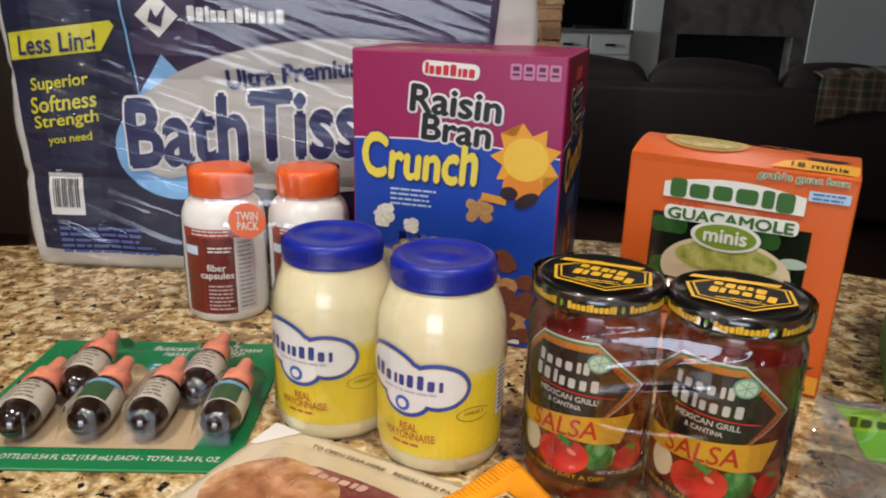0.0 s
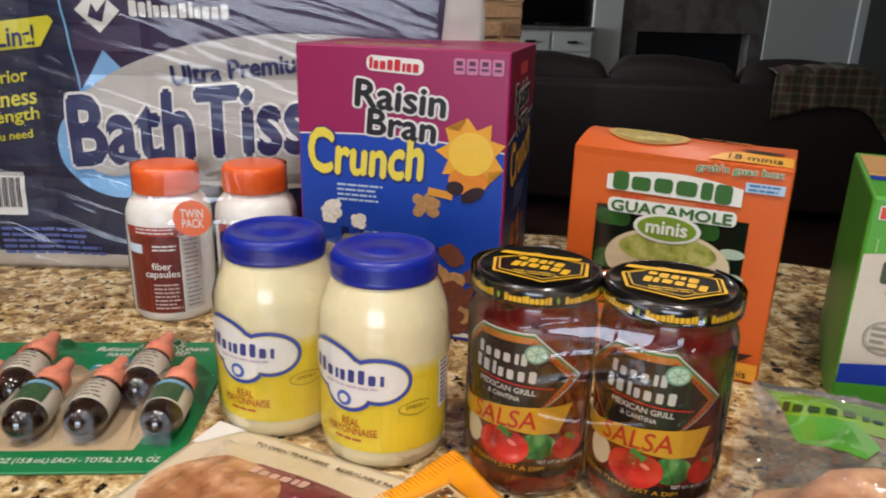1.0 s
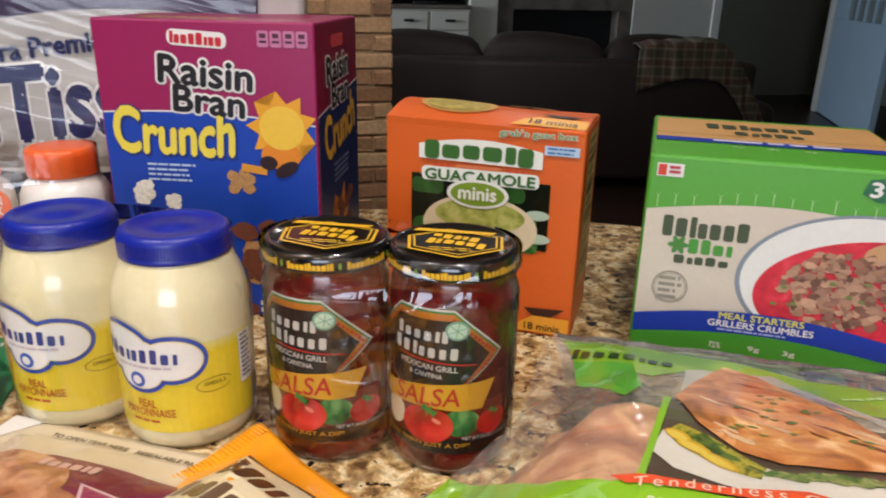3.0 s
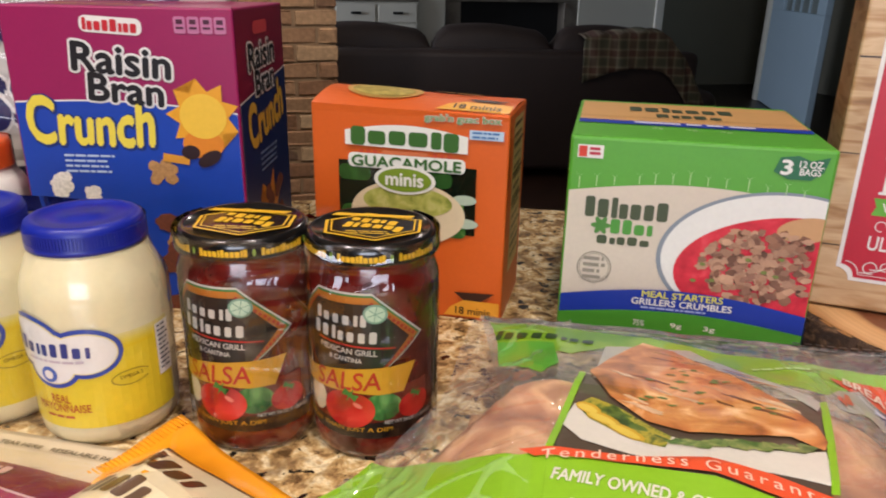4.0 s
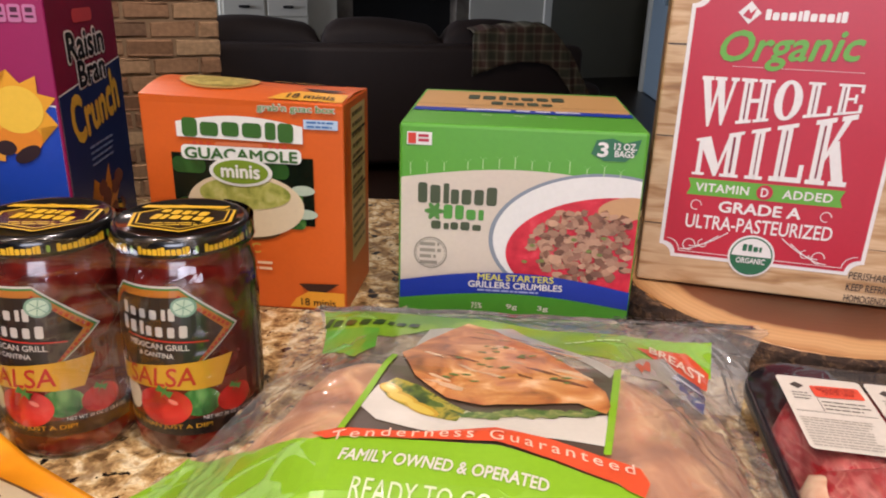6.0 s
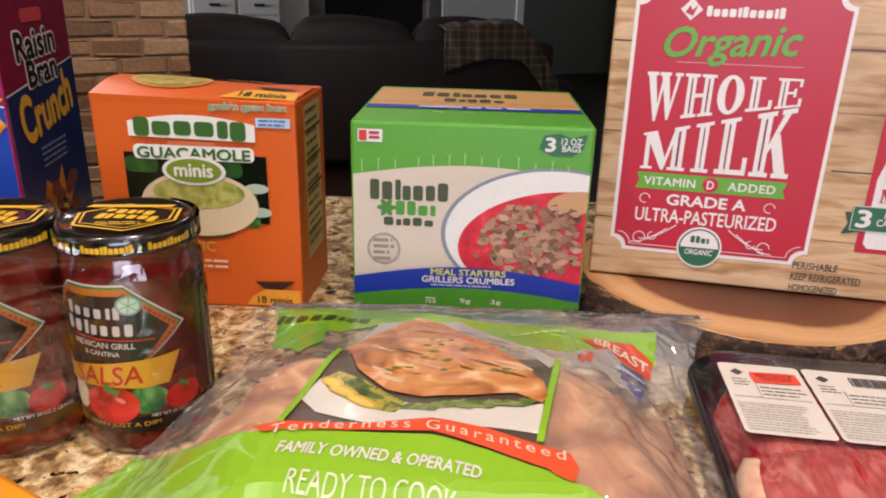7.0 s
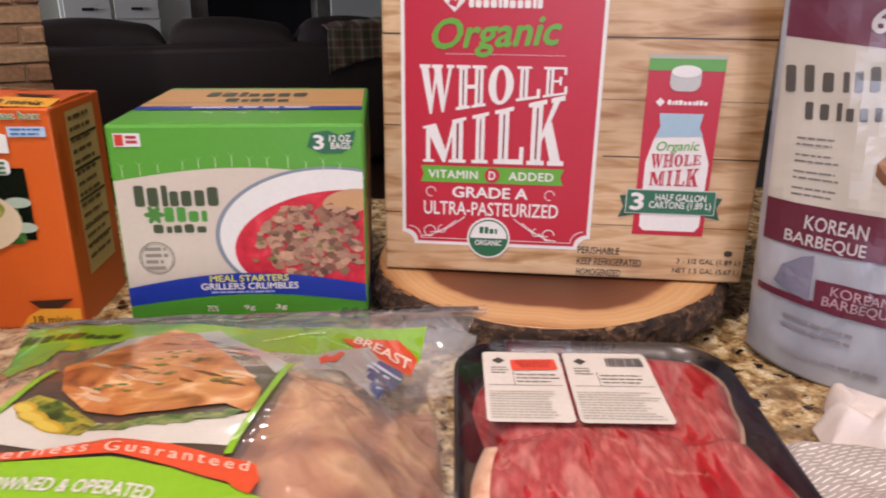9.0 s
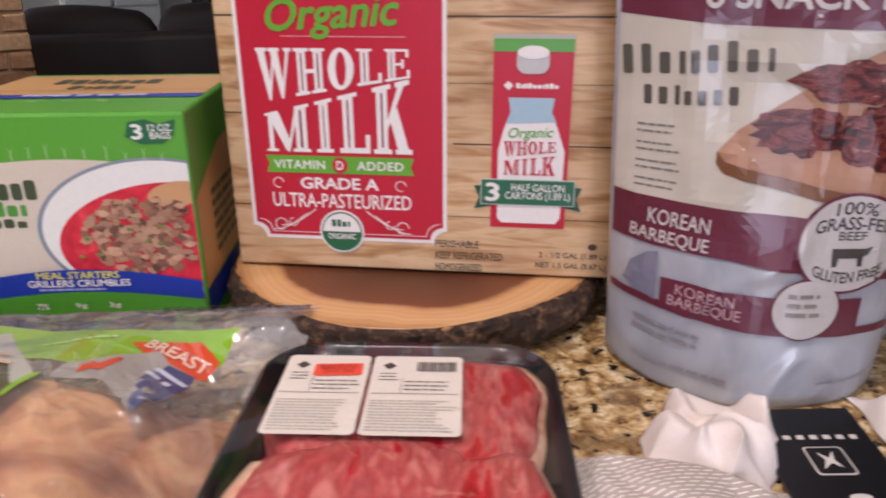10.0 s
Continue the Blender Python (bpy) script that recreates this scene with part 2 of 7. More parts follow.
GRANITE = granite_mat()
FILM = clear_film("clear_film", gloss=1.0)
SHRINK = clear_film("shrink_film", gloss=1.5, scale=26.0, strength=0.5, rough=0.05, stretch=(1, 1, 0.35))
BLISTER = clear_film("blister_plastic", gloss=0.5, scale=30.0, strength=0.12, rough=0.04)
CHICKEN_FILM = clear_film("poly_bag_film", tint=(0.99, 0.99, 0.985, 1), gloss=1.3, scale=30.0, strength=0.35, rough=0.06, stretch=(1, 0.55, 1), haze=0.09)
BAG_BACK = clear_film("poly_bag_back", tint=(0.98, 0.98, 0.97, 1), gloss=1.2, scale=24.0, strength=0.4, rough=0.08, stretch=(1, 0.55, 1), haze=0.3)
WHITE_PLASTIC = surface("white_plastic", C("dcd8d0"), 0.32, vary=0.03, bump=0.01)
ORANGE_CAP = surface("orange_plastic", C("e2621e"), 0.34, vary=0.05, bump=0.02)
BLUE_LID = surface("blue_plastic_lid", C("14238f"), 0.38, vary=0.06, bump=0.02)
MAYO = surface("mayonnaise_in_jar", C("d9cea6"), 0.28, coat=0.7, vary=0.03, scale=25, bump=0.02, sub=0.15)
SALSA = two_tone("salsa_in_glass", [(0.3, "340a08"), (0.5, "5c150f"), (0.68, "7c2418")], 45, 0.16, 0.9, bump=0.12)
BLACK_LID = surface("black_enamelled_lid", C("0c0b0b"), 0.2, coat=0.6, vary=0.1, bump=0.01)
GOLD_INK = ink("e8b81e", 0.35)
BROWN_GLASS = surface("brown_glass", C("1c0d08"), 0.06, coat=1.0, vary=0.2, bump=0.0)
PINK_CAP = surface("salmon_plastic", C("e08a6c"), 0.4, vary=0.04, bump=0.01)
BLACK_TRAY = surface("black_tray_plastic", C("14141a"), 0.26, vary=0.15, bump=0.03)
MEAT = beef_mat()
FAT = two_tone("beef_fat", [(0.3, "c98f70"), (0.6, "e4c3a2")], 60, 0.4, 0.4)
FLESH = two_tone("raw_chicken", [(0.32, "7a4828"), (0.43, "9c6640"), (0.52, "b27e54"), (0.60, "c89c6c"), (0.68, "9c6c44")], 18, 0.4, 0.2, 6, 0.8, 0.18, bdist=0.006)
FOIL_POUCH = two_tone("pouch_film", [(0.3, "8c9098"), (0.6, "a6a9ae"), (0.8, "969aa0")], 16, 0.27, 0.3, 3, 0.8, 0.7, (1, 1, 0.6), 0.006)
SOFA = surface("brown_leather", C("2e2320"), 0.55, vary=0.2, scale=3, fine=90, bump=0.1)
WALL_PAINT = surface("grey_wall_paint", C("8f8d7c"), 0.7, vary=0.04, scale=2)
TRIM_PAINT = surface("white_trim_paint", C("c4c3b4"), 0.5, vary=0.04, scale=2)
CEILING_PAINT = surface("ceiling_paint", C("d8d2c6"), 0.9, vary=0.03, scale=2)
STONE = two_tone("stone_surround", [(0.3, "4c463d"), (0.6, "6d665a"), (0.8, "5a5348")], 6, 0.5)
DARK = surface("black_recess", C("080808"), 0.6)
DARK_FLOOR = two_tone("dark_floorboards", [(0.3, "1a100b"), (0.6, "2c1b12")], 3, 0.35, 0.0, stretch=(1, 8, 1))
PALE_BLUE = surface("pale_blue_paint", C("93a8b4"), 0.5, vary=0.05, scale=2)
CLOTH = surface("white_cotton", C("ddd4cc"), 0.95, vary=0.03, scale=20, fine=500, bump=0.25)
LAMP_GLASS = bpy.data.materials.new("lamp_glass")
LAMP_GLASS.use_nodes = True
LAMP_GLASS.node_tree.nodes["Principled BSDF"].inputs["Emission Color"].default_value = (1.0, 0.82, 0.6, 1)
LAMP_GLASS.node_tree.nodes["Principled BSDF"].inputs["Emission Strength"].default_value = 12.0


# ---------------------------------------------------------------- building helpers
def thing(name, label, category, m, group="", kind=""):
    ob = new(name)
    ob.empty_display_size = 0.05
    ob.matrix_world = m
    return tagged(ob, label, category, group, kind)


def part(name, bm, material, parent, label="", smooth=False, facing=None):
    """Links a bmesh as one part; an open sheet looks towards facing ((0, 0, 0): outwards)."""
    bmesh.ops.recalc_face_normals(bm, faces=bm.faces)
    if facing is not None:
        w = Vector(facing)
        bm.normal_update()
        if sum(f.normal.dot(w if w.length else Vector((f.calc_center_median().x, f.calc_center_median().y, 0))) for f in bm.faces) < 0:
            bmesh.ops.reverse_faces(bm, faces=bm.faces)
    me = bpy.data.meshes.new(name)
    bm.to_mesh(me)
    bm.free()
    if smooth:
        for p in me.polygons:
            p.use_smooth = True
    me.materials.append(material)
    ob = new(name, me)
    ob.parent = parent
    ob.visible_shadow = facing is None
    if label:
        ob["label"] = label
    return ob


def solid(name, bm, material, label, category="", kind="structure"):
    ob = part(name, bm, material, None)
    return tagged(ob, label, category, "", kind)


def box_bm(x0, y0, z0, x1, y1, z1, bevel=0.0, seg=2):
    bm = bmesh.new()
    bmesh.ops.create_cube(bm, size=1.0, matrix=Matrix.Translation(((x0 + x1) / 2, (y0 + y1) / 2, (z0 + z1) / 2)) @ Matrix.Diagonal((x1 - x0, y1 - y0, z1 - z0, 1)))
    if bevel:
        bmesh.ops.bevel(bm, geom=bm.edges, offset=bevel, segments=seg, affect="EDGES", profile=0.5)
    return bm


def lathe_bm(profile, n=64, cap=True):
    """Turned body from (radius, height) pairs."""
    bm = bmesh.new()
    rings = [[bm.verts.new((r * math.sin(2 * math.pi * i / n), -r * math.cos(2 * math.pi * i / n), z)) for i in range(n)] for r, z in profile]
    for a, b in zip(rings, rings[1:]):
        for i in range(n):
            bm.faces.new((a[i], a[(i + 1) % n], b[(i + 1) % n], b[i]))
    if cap:
        bm.faces.new(rings[0])
        bm.faces.new(rings[-1])
    return bm


def prism_bm(outline, z0, z1, bevel=0.0):
    bm = bmesh.new()
    lo = [bm.verts.new((x, y, z0)) for x, y in outline]
    hi = [bm.verts.new((x, y, z1)) for x, y in outline]
    k = len(outline)
    bm.faces.new(lo)
    top = bm.faces.new(hi)
    for i in range(k):
        bm.faces.new((lo[i], lo[(i + 1) % k], hi[(i + 1) % k], hi[i]))
    if bevel:
        bmesh.ops.bevel(bm, geom=list(top.edges), offset=bevel, segments=3, affect="EDGES", profile=0.5)
    return bm


def grid_bm(nu, nv, f, back=None):
    """A sheet from f(s, t), s and t in 0..1; with back(s, t) it becomes a closed body."""
    bm = bmesh.new()
    top = [[bm.verts.new(f(i / nu, j / nv)) for i in range(nu + 1)] for j in range(nv + 1)]
    for j in range(nv):
        for i in range(nu):
            bm.faces.new((top[j][i], top[j][i + 1], top[j + 1][i + 1], top[j + 1][i]))
    if back:
        low = [[bm.verts.new(back(i / nu, j / nv)) for i in range(nu + 1)] for j in range(nv + 1)]
        for j in range(nv):
            for i in range(nu):
                bm.faces.new((low[j][i], low[j + 1][i], low[j + 1][i + 1], low[j][i + 1]))
        for i in range(nu):
            bm.faces.new((top[0][i], low[0][i], low[0][i + 1], top[0][i + 1]))
            bm.faces.new((top[nv][i], top[nv][i + 1], low[nv][i + 1], low[nv][i]))
        for j in range(nv):
            bm.faces.new((top[j][0], top[j + 1][0], low[j + 1][0], low[j][0]))
            bm.faces.new((top[j][nu], low[j][nu], low[j + 1][nu], top[j + 1][nu]))
    return bm


def smooth01(a, b, x):
    t = max(0.0, min(1.0, (x - a) / (b - a)))
    return t * t * (3 - 2 * t)


# ---------------------------------------------------------------- print on surfaces
def rect(x0, y0, x1, y1):
    return [(x0, y0), (x1, y0), (x1, y1), (x0, y1)]


def ellipse(cx, cy, rx, ry, n=40, a0=0.0, a1=360.0):
    k = n if a1 - a0 >= 360 else n + 1
    return [(cx + rx * math.cos(radians(a0 + (a1 - a0) * i / n)), cy + ry * math.sin(radians(a0 + (a1 - a0) * i / n))) for i in range(k)]


def rrect(x0, y0, x1, y1, r):
    out = []
    for cx, cy, a in ((x1 - r, y1 - r, 0), (x0 + r, y1 - r, 90), (x0 + r, y0 + r, 180), (x1 - r, y0 + r, 270)):
        out += [(cx + r * math.cos(radians(a + 15 * k)), cy + r * math.sin(radians(a + 15 * k))) for k in range(7)]
    return out


def notched(x0, y0, x1, y1, r):
    """A panel with scooped corners."""
    out = []
    for cx, cy, a in ((x0, y0, 90), (x1, y0, 180), (x1, y1, 270), (x0, y1, 360)):
        out += [(cx + r * math.cos(radians(a - 15 * k)), cy + r * math.sin(radians(a - 15 * k))) for k in range(7)]
    return out


def burst(cx, cy, r0, r1, n, turn=0.0):
    return [(cx + (r1 if i % 2 == 0 else r0) * math.cos(math.pi * i / n + turn), cy + (r1 if i % 2 == 0 else r0) * math.sin(math.pi * i / n + turn)) for i in range(2 * n)]


def blob(cx, cy, rx, ry, rng, n=14, rough=0.25):
    return [(cx + rx * k * math.cos(2 * math.pi * i / n), cy + ry * k * math.sin(2 * math.pi * i / n)) for i, k in ((i, 1 - rough * rng.random()) for i in range(n))]


def spun(pts, deg, cx, cy):
    c, s = math.cos(radians(deg)), math.sin(radians(deg))
    return [(cx + (x - cx) * c - (y - cy) * s, cy + (x - cx) * s + (y - cy) * c) for x, y in pts]


def lay(bm, mapper, lift, cut):
    """Cuts a flat print into strips where its ground is curved, and lays it on the ground."""
    if cut:
        for axis in (0, 1):
            lo, hi = min(v.co[axis] for v in bm.verts), max(v.co[axis] for v in bm.verts)
            k = math.ceil(lo / cut)
            while k * cut < hi:
                p, nrm = [0, 0, 0], [0, 0, 0]
                p[axis], nrm[axis] = k * cut, 1
                bmesh.ops.bisect_plane(bm, geom=bm.verts[:] + bm.edges[:] + bm.faces[:], plane_co=p, plane_no=nrm, dist=1e-7)
                k += 1
    for v in bm.verts:
        v.co = mapper(v.co.x, v.co.y, lift + v.co.z)


PIECES = ("printed_oat", "printed_flake", "dot", "tomato_leaf", "board_joint", "scrollwork", "herb_fleck", "nutrition_rule", "herb_picture", "printed_herb", "picture_frame")


def shapes(name, outlines, mapper, lift, material, parent, cut=0.0, label=""):
    if name in PIECES and len(outlines) > 1:
        for i, o in enumerate(outlines):
            shapes(name, [o], mapper, lift + 1.5e-5 * i, material, parent, cut, label)
        return None
    bm = bmesh.new()
    for i, o in enumerate(outlines):
        try:
            bm.faces.new([bm.verts.new((x, y, 1.5e-5 * (i % 24))) for x, y in o])
        except ValueError:
            pass
    bmesh.ops.triangulate(bm, faces=bm.faces)
    lay(bm, mapper, lift, cut)
    me = bpy.data.meshes.new(name)
    bm.to_mesh(me)
    bm.free()
    me.materials.append(material)
    ob = new(name, me)
    ob.parent = parent
    if label:
        ob["label"] = label
    return ob


GLYPHS = {}


def glyphs(s, gap):
    key = (s, gap)
    if key not in GLYPHS:
        cu = bpy.data.curves.new("lettering", "FONT")
        cu.body, cu.resolution_u, cu.space_character, cu.align_x, cu.space_line = s, 3, gap, "CENTER", 0.8
        ob = bpy.data.objects.new("lettering", cu)
        me = bpy.data.meshes.new_from_object(ob)
        GLYPHS[key] = ([tuple(v.co[:2]) for v in me.vertices], [tuple(p.vertices) for p in me.polygons])
        bpy.data.objects.remove(ob)
        bpy.data.meshes.remove(me)
        bpy.data.curves.remove(cu)
    return GLYPHS[key]


def text(s, mapper, u, v, w, h, material, parent, lift=0.0008, bold=0.0, rot=0.0, shear=0.0, warp=None, cut=0.0, gap=1.0, name="lettering"):
    """Lettering w wide and h high round the middle (u, v); bold thickens its strokes."""
    verts, faces = glyphs(s, gap)
    x0, x1 = min(p[0] for p in verts), max(p[0] for p in verts)
    y0, y1 = min(p[1] for p in verts), max(p[1] for p in verts)
    kx, ky = w / (x1 - x0), h / (y1 - y0)
    c, sn = math.cos(radians(rot)), math.sin(radians(rot))
    k = 0 if bold <= 0 else (4 if bold < 0.05 else 12)
    passes = [(0.0, 0.0)] + [(bold * math.cos(2 * math.pi * i / k), bold * math.sin(2 * math.pi * i / k)) for i in range(k)]
    bm = bmesh.new()
    for n, (ox, oy) in enumerate(passes):
        vs = []
        for x, y in verts:
            x, y = (x + ox - (x0 + x1) / 2) * kx, (y + oy - (y0 + y1) / 2) * ky
            x += shear * y
            if warp:
                x, y = warp(x, y)
            vs.append(bm.verts.new((u + x * c - y * sn, v + x * sn + y * c, -1.2e-5 * n)))
        for f in faces:
            try:
                bm.faces.new([vs[i] for i in f])
            except ValueError:
                pass
    lay(bm, mapper, lift, cut)
    me = bpy.data.meshes.new(name)
    bm.to_mesh(me)
    bm.free()
    me.materials.append(material)
    ob = new(name, me)
    ob.parent = parent
    return ob


def ring_quads(cx, cy, rx, ry, t, n=36, a0=0.0, a1=360.0):
    """A thin ring as quads."""
    out = []
    for i in range(n):
        a, b = radians(a0 + (a1 - a0) * i / n), radians(a0 + (a1 - a0) * (i + 1) / n)
        out.append([(cx + rx * math.cos(a), cy + ry * math.sin(a)), (cx + rx * math.cos(b), cy + ry * math.sin(b)), (cx + (rx - t) * math.cos(b), cy + (ry - t) * math.sin(b)), (cx + (rx - t) * math.cos(a), cy + (ry - t) * math.sin(a))])
    return out


def stroke(pts, w):
    """A line of even width as quads."""
    out = []
    for (xa, ya), (xb, yb) in zip(pts, pts[1:]):
        d = math.hypot(xb - xa, yb - ya) or 1.0
        nx, ny = -(yb - ya) / d * w / 2, (xb - xa) / d * w / 2
        out.append([(xa + nx, ya + ny), (xb + nx, yb + ny), (xb - nx, yb - ny), (xa - nx, ya - ny)])
    return out


def slab_letter(ch):
    """A condensed slab-serif capital in the unit square: its strokes, and the lines let into its stems."""
    feet = lambda x0, x1: [rect(x0, 0, x1, 0.07), rect(x0, 0.93, x1, 1)]
    o = {
        "I": ([rect(0.3, 0, 0.7, 1)] + feet(0.12, 0.88), [0.5]),
        "L": ([rect(0.14, 0, 0.48, 1), rect(0.0, 0.93, 0.62, 1), rect(0.0, 0, 1, 0.09), rect(0.86, 0, 1, 0.3)], [0.31]),
        "K": ([rect(0.1, 0, 0.4, 1)] + feet(0.0, 0.5) + [[(0.4, 0.36), (0.4, 0.5), (0.74, 1), (0.92, 1)], [(0.44, 0.55), (0.66, 0.66), (1.0, 0), (0.7, 0)], rect(0.62, 0.93, 1.0, 1), rect(0.6, 0, 1.06, 0.07)], [0.25]),
        "M": ([rect(0.07, 0, 0.17, 1), rect(0.68, 0, 0.93, 1), [(0.05, 1), (0.3, 1), (0.56, 0.22), (0.46, 0.0)], [(0.46, 0.0), (0.52, 0.0), (0.78, 1), (0.70, 1)], rect(0.0, 0.93, 0.3, 1), rect(0.7, 0.93, 1.0, 1), rect(0.0, 0, 0.26, 0.07), rect(0.6, 0, 1.0, 0.07)], [0.805]),
        "W": ([[(0.02, 1), (0.24, 1), (0.4, 0.2), (0.3, 0)], [(0.3, 0), (0.36, 0), (0.54, 0.9), (0.46, 0.9)], [(0.4, 1), (0.62, 1), (0.76, 0.2), (0.66, 0)], [(0.66, 0), (0.72, 0), (0.97, 1), (0.88, 1)], rect(0.0, 0.93, 0.32, 1), rect(0.36, 0.93, 0.68, 1), rect(0.8, 0.93, 1.02, 1)], []),
        "H": ([rect(0.1, 0, 0.38, 1), rect(0.64, 0, 0.92, 1), rect(0.3, 0.46, 0.7, 0.55)] + feet(0.0, 0.48) + feet(0.54, 1.02), [0.24, 0.78]),
        "O": ([[(0.5 + 0.5 * math.cos(a), 0.5 + 0.52 * math.sin(a)), (0.5 + 0.5 * math.cos(b), 0.5 + 0.52 * math.sin(b)), (0.5 + 0.2 * math.cos(b), 0.5 + 0.42 * math.sin(b)), (0.5 + 0.2 * math.cos(a), 0.5 + 0.42 * math.sin(a))] for a, b in ((2 * math.pi * i / 24, 2 * math.pi * (i + 1) / 24) for i in range(24))], []),
        "E": ([rect(0.12, 0, 0.42, 1), rect(0, 0, 1, 0.08), rect(0, 0.92, 0.95, 1), rect(0.4, 0.47, 0.7, 0.55), rect(0.66, 0.36, 0.76, 0.66), rect(0.88, 0, 1, 0.3), rect(0.84, 0.72, 0.95, 1)], [0.27]),
    }
    return o[ch]


def slab_word(word, widths, mapper, u0, v0, w, h, fill, line, parent, lift, low=(0.0, 0.0), high=(0.0, 0.0)):
    """Slab-serif lettering from (u0, v0); low and high raise the foot and the head at both ends."""
    total = sum(widths) + 0.1 * (len(widths) - 1)
    x = 0.0

    def put(px, py):
        k = px / w
        lo, hi = low[0] + (low[1] - low[0]) * k, h + high[0] + (high[1] - high[0]) * k
        return (u0 + px, v0 + lo + (hi - lo) * py)
    for ch, lw in zip(word, widths):
        strokes_, inl = slab_letter(ch)
        cw = lw / total * w
        shapes("lettering", [[put(x + px * cw, py) for px, py in o] for o in strokes_], mapper, lift, fill, parent)
        if inl:
            shapes("letter_inline", [[put(x + (q - 0.025) * cw, 0.1), put(x + (q + 0.025) * cw, 0.1), put(x + (q + 0.025) * cw, 0.9), put(x + (q - 0.025) * cw, 0.9)] for q in inl], mapper, lift + 0.0007, line, parent)
        x += cw + 0.1 / total * w


def lines(mapper, u, v, w, n, pitch, thick, material, parent, lift=0.0008, seed=1, cut=0.0, rot=0.0, name="small_print"):
    """Small print as bars, starting at the top left (u, v)."""
    rng = random.Random(seed)
    out = []
    for i in range(n):
        x, y = u, v - i * pitch
        end = u + w * (0.75 + 0.25 * rng.random())
        while x < end - 1e-4:
            k = min(end - x, thick * (1.5 + 4 * rng.random()))
            out.append(rect(x, y - thick, x + k, y))
            x += k + thick * 0.6
    if rot:
        out = [spun(o, rot, u, v) for o in out]
    return shapes(name, out, mapper, lift, material, parent, cut)


def word_bars(mapper, u, v, w, h, n, material, parent, lift=0.0008, cut=0.0, rot=0.0, arch=0.0, fill=0.66):
    """A brand's wordmark as a row of plain upright bars of uneven width and height."""
    wide = [(1.0, 0.8, 0.9, 0.55, 0.95)[(i * 3 + n) % 5] for i in range(n)]
    unit, x = w / sum(wide), u - w / 2
    for i in range(n):
        k = 1.0 if i == 0 else (0.74, 1.0, 0.76, 0.72, 0.9)[(i * 2 + n) % 5]
        y = v + arch * (1 - ((i + 0.5) / n * 2 - 1) ** 2)
        x1 = x + unit * wide[i] * (0.45 + fill / 2)
        q = min(x1 - x, h * k) * 0.28
        shapes("brand_bar", [spun(rrect(x, y - h / 2, x1, y - h / 2 + h * k, q), rot, u, v)], mapper, lift, material, parent, cut)
        x += unit * wide[i]


def front(d):
    return lambda u, v, h: Vector((u, -d - h, v))


def side(x):
    return lambda u, v, h: Vector((x + h, u, v))


def top(z):
    return lambda u, v, h: Vector((u, v, z + h))


def drum(radius):
    return lambda u, v, h: Vector(((radius(v) + h) * math.sin(u / radius(v)), -(radius(v) + h) * math.cos(u / radius(v)), v))


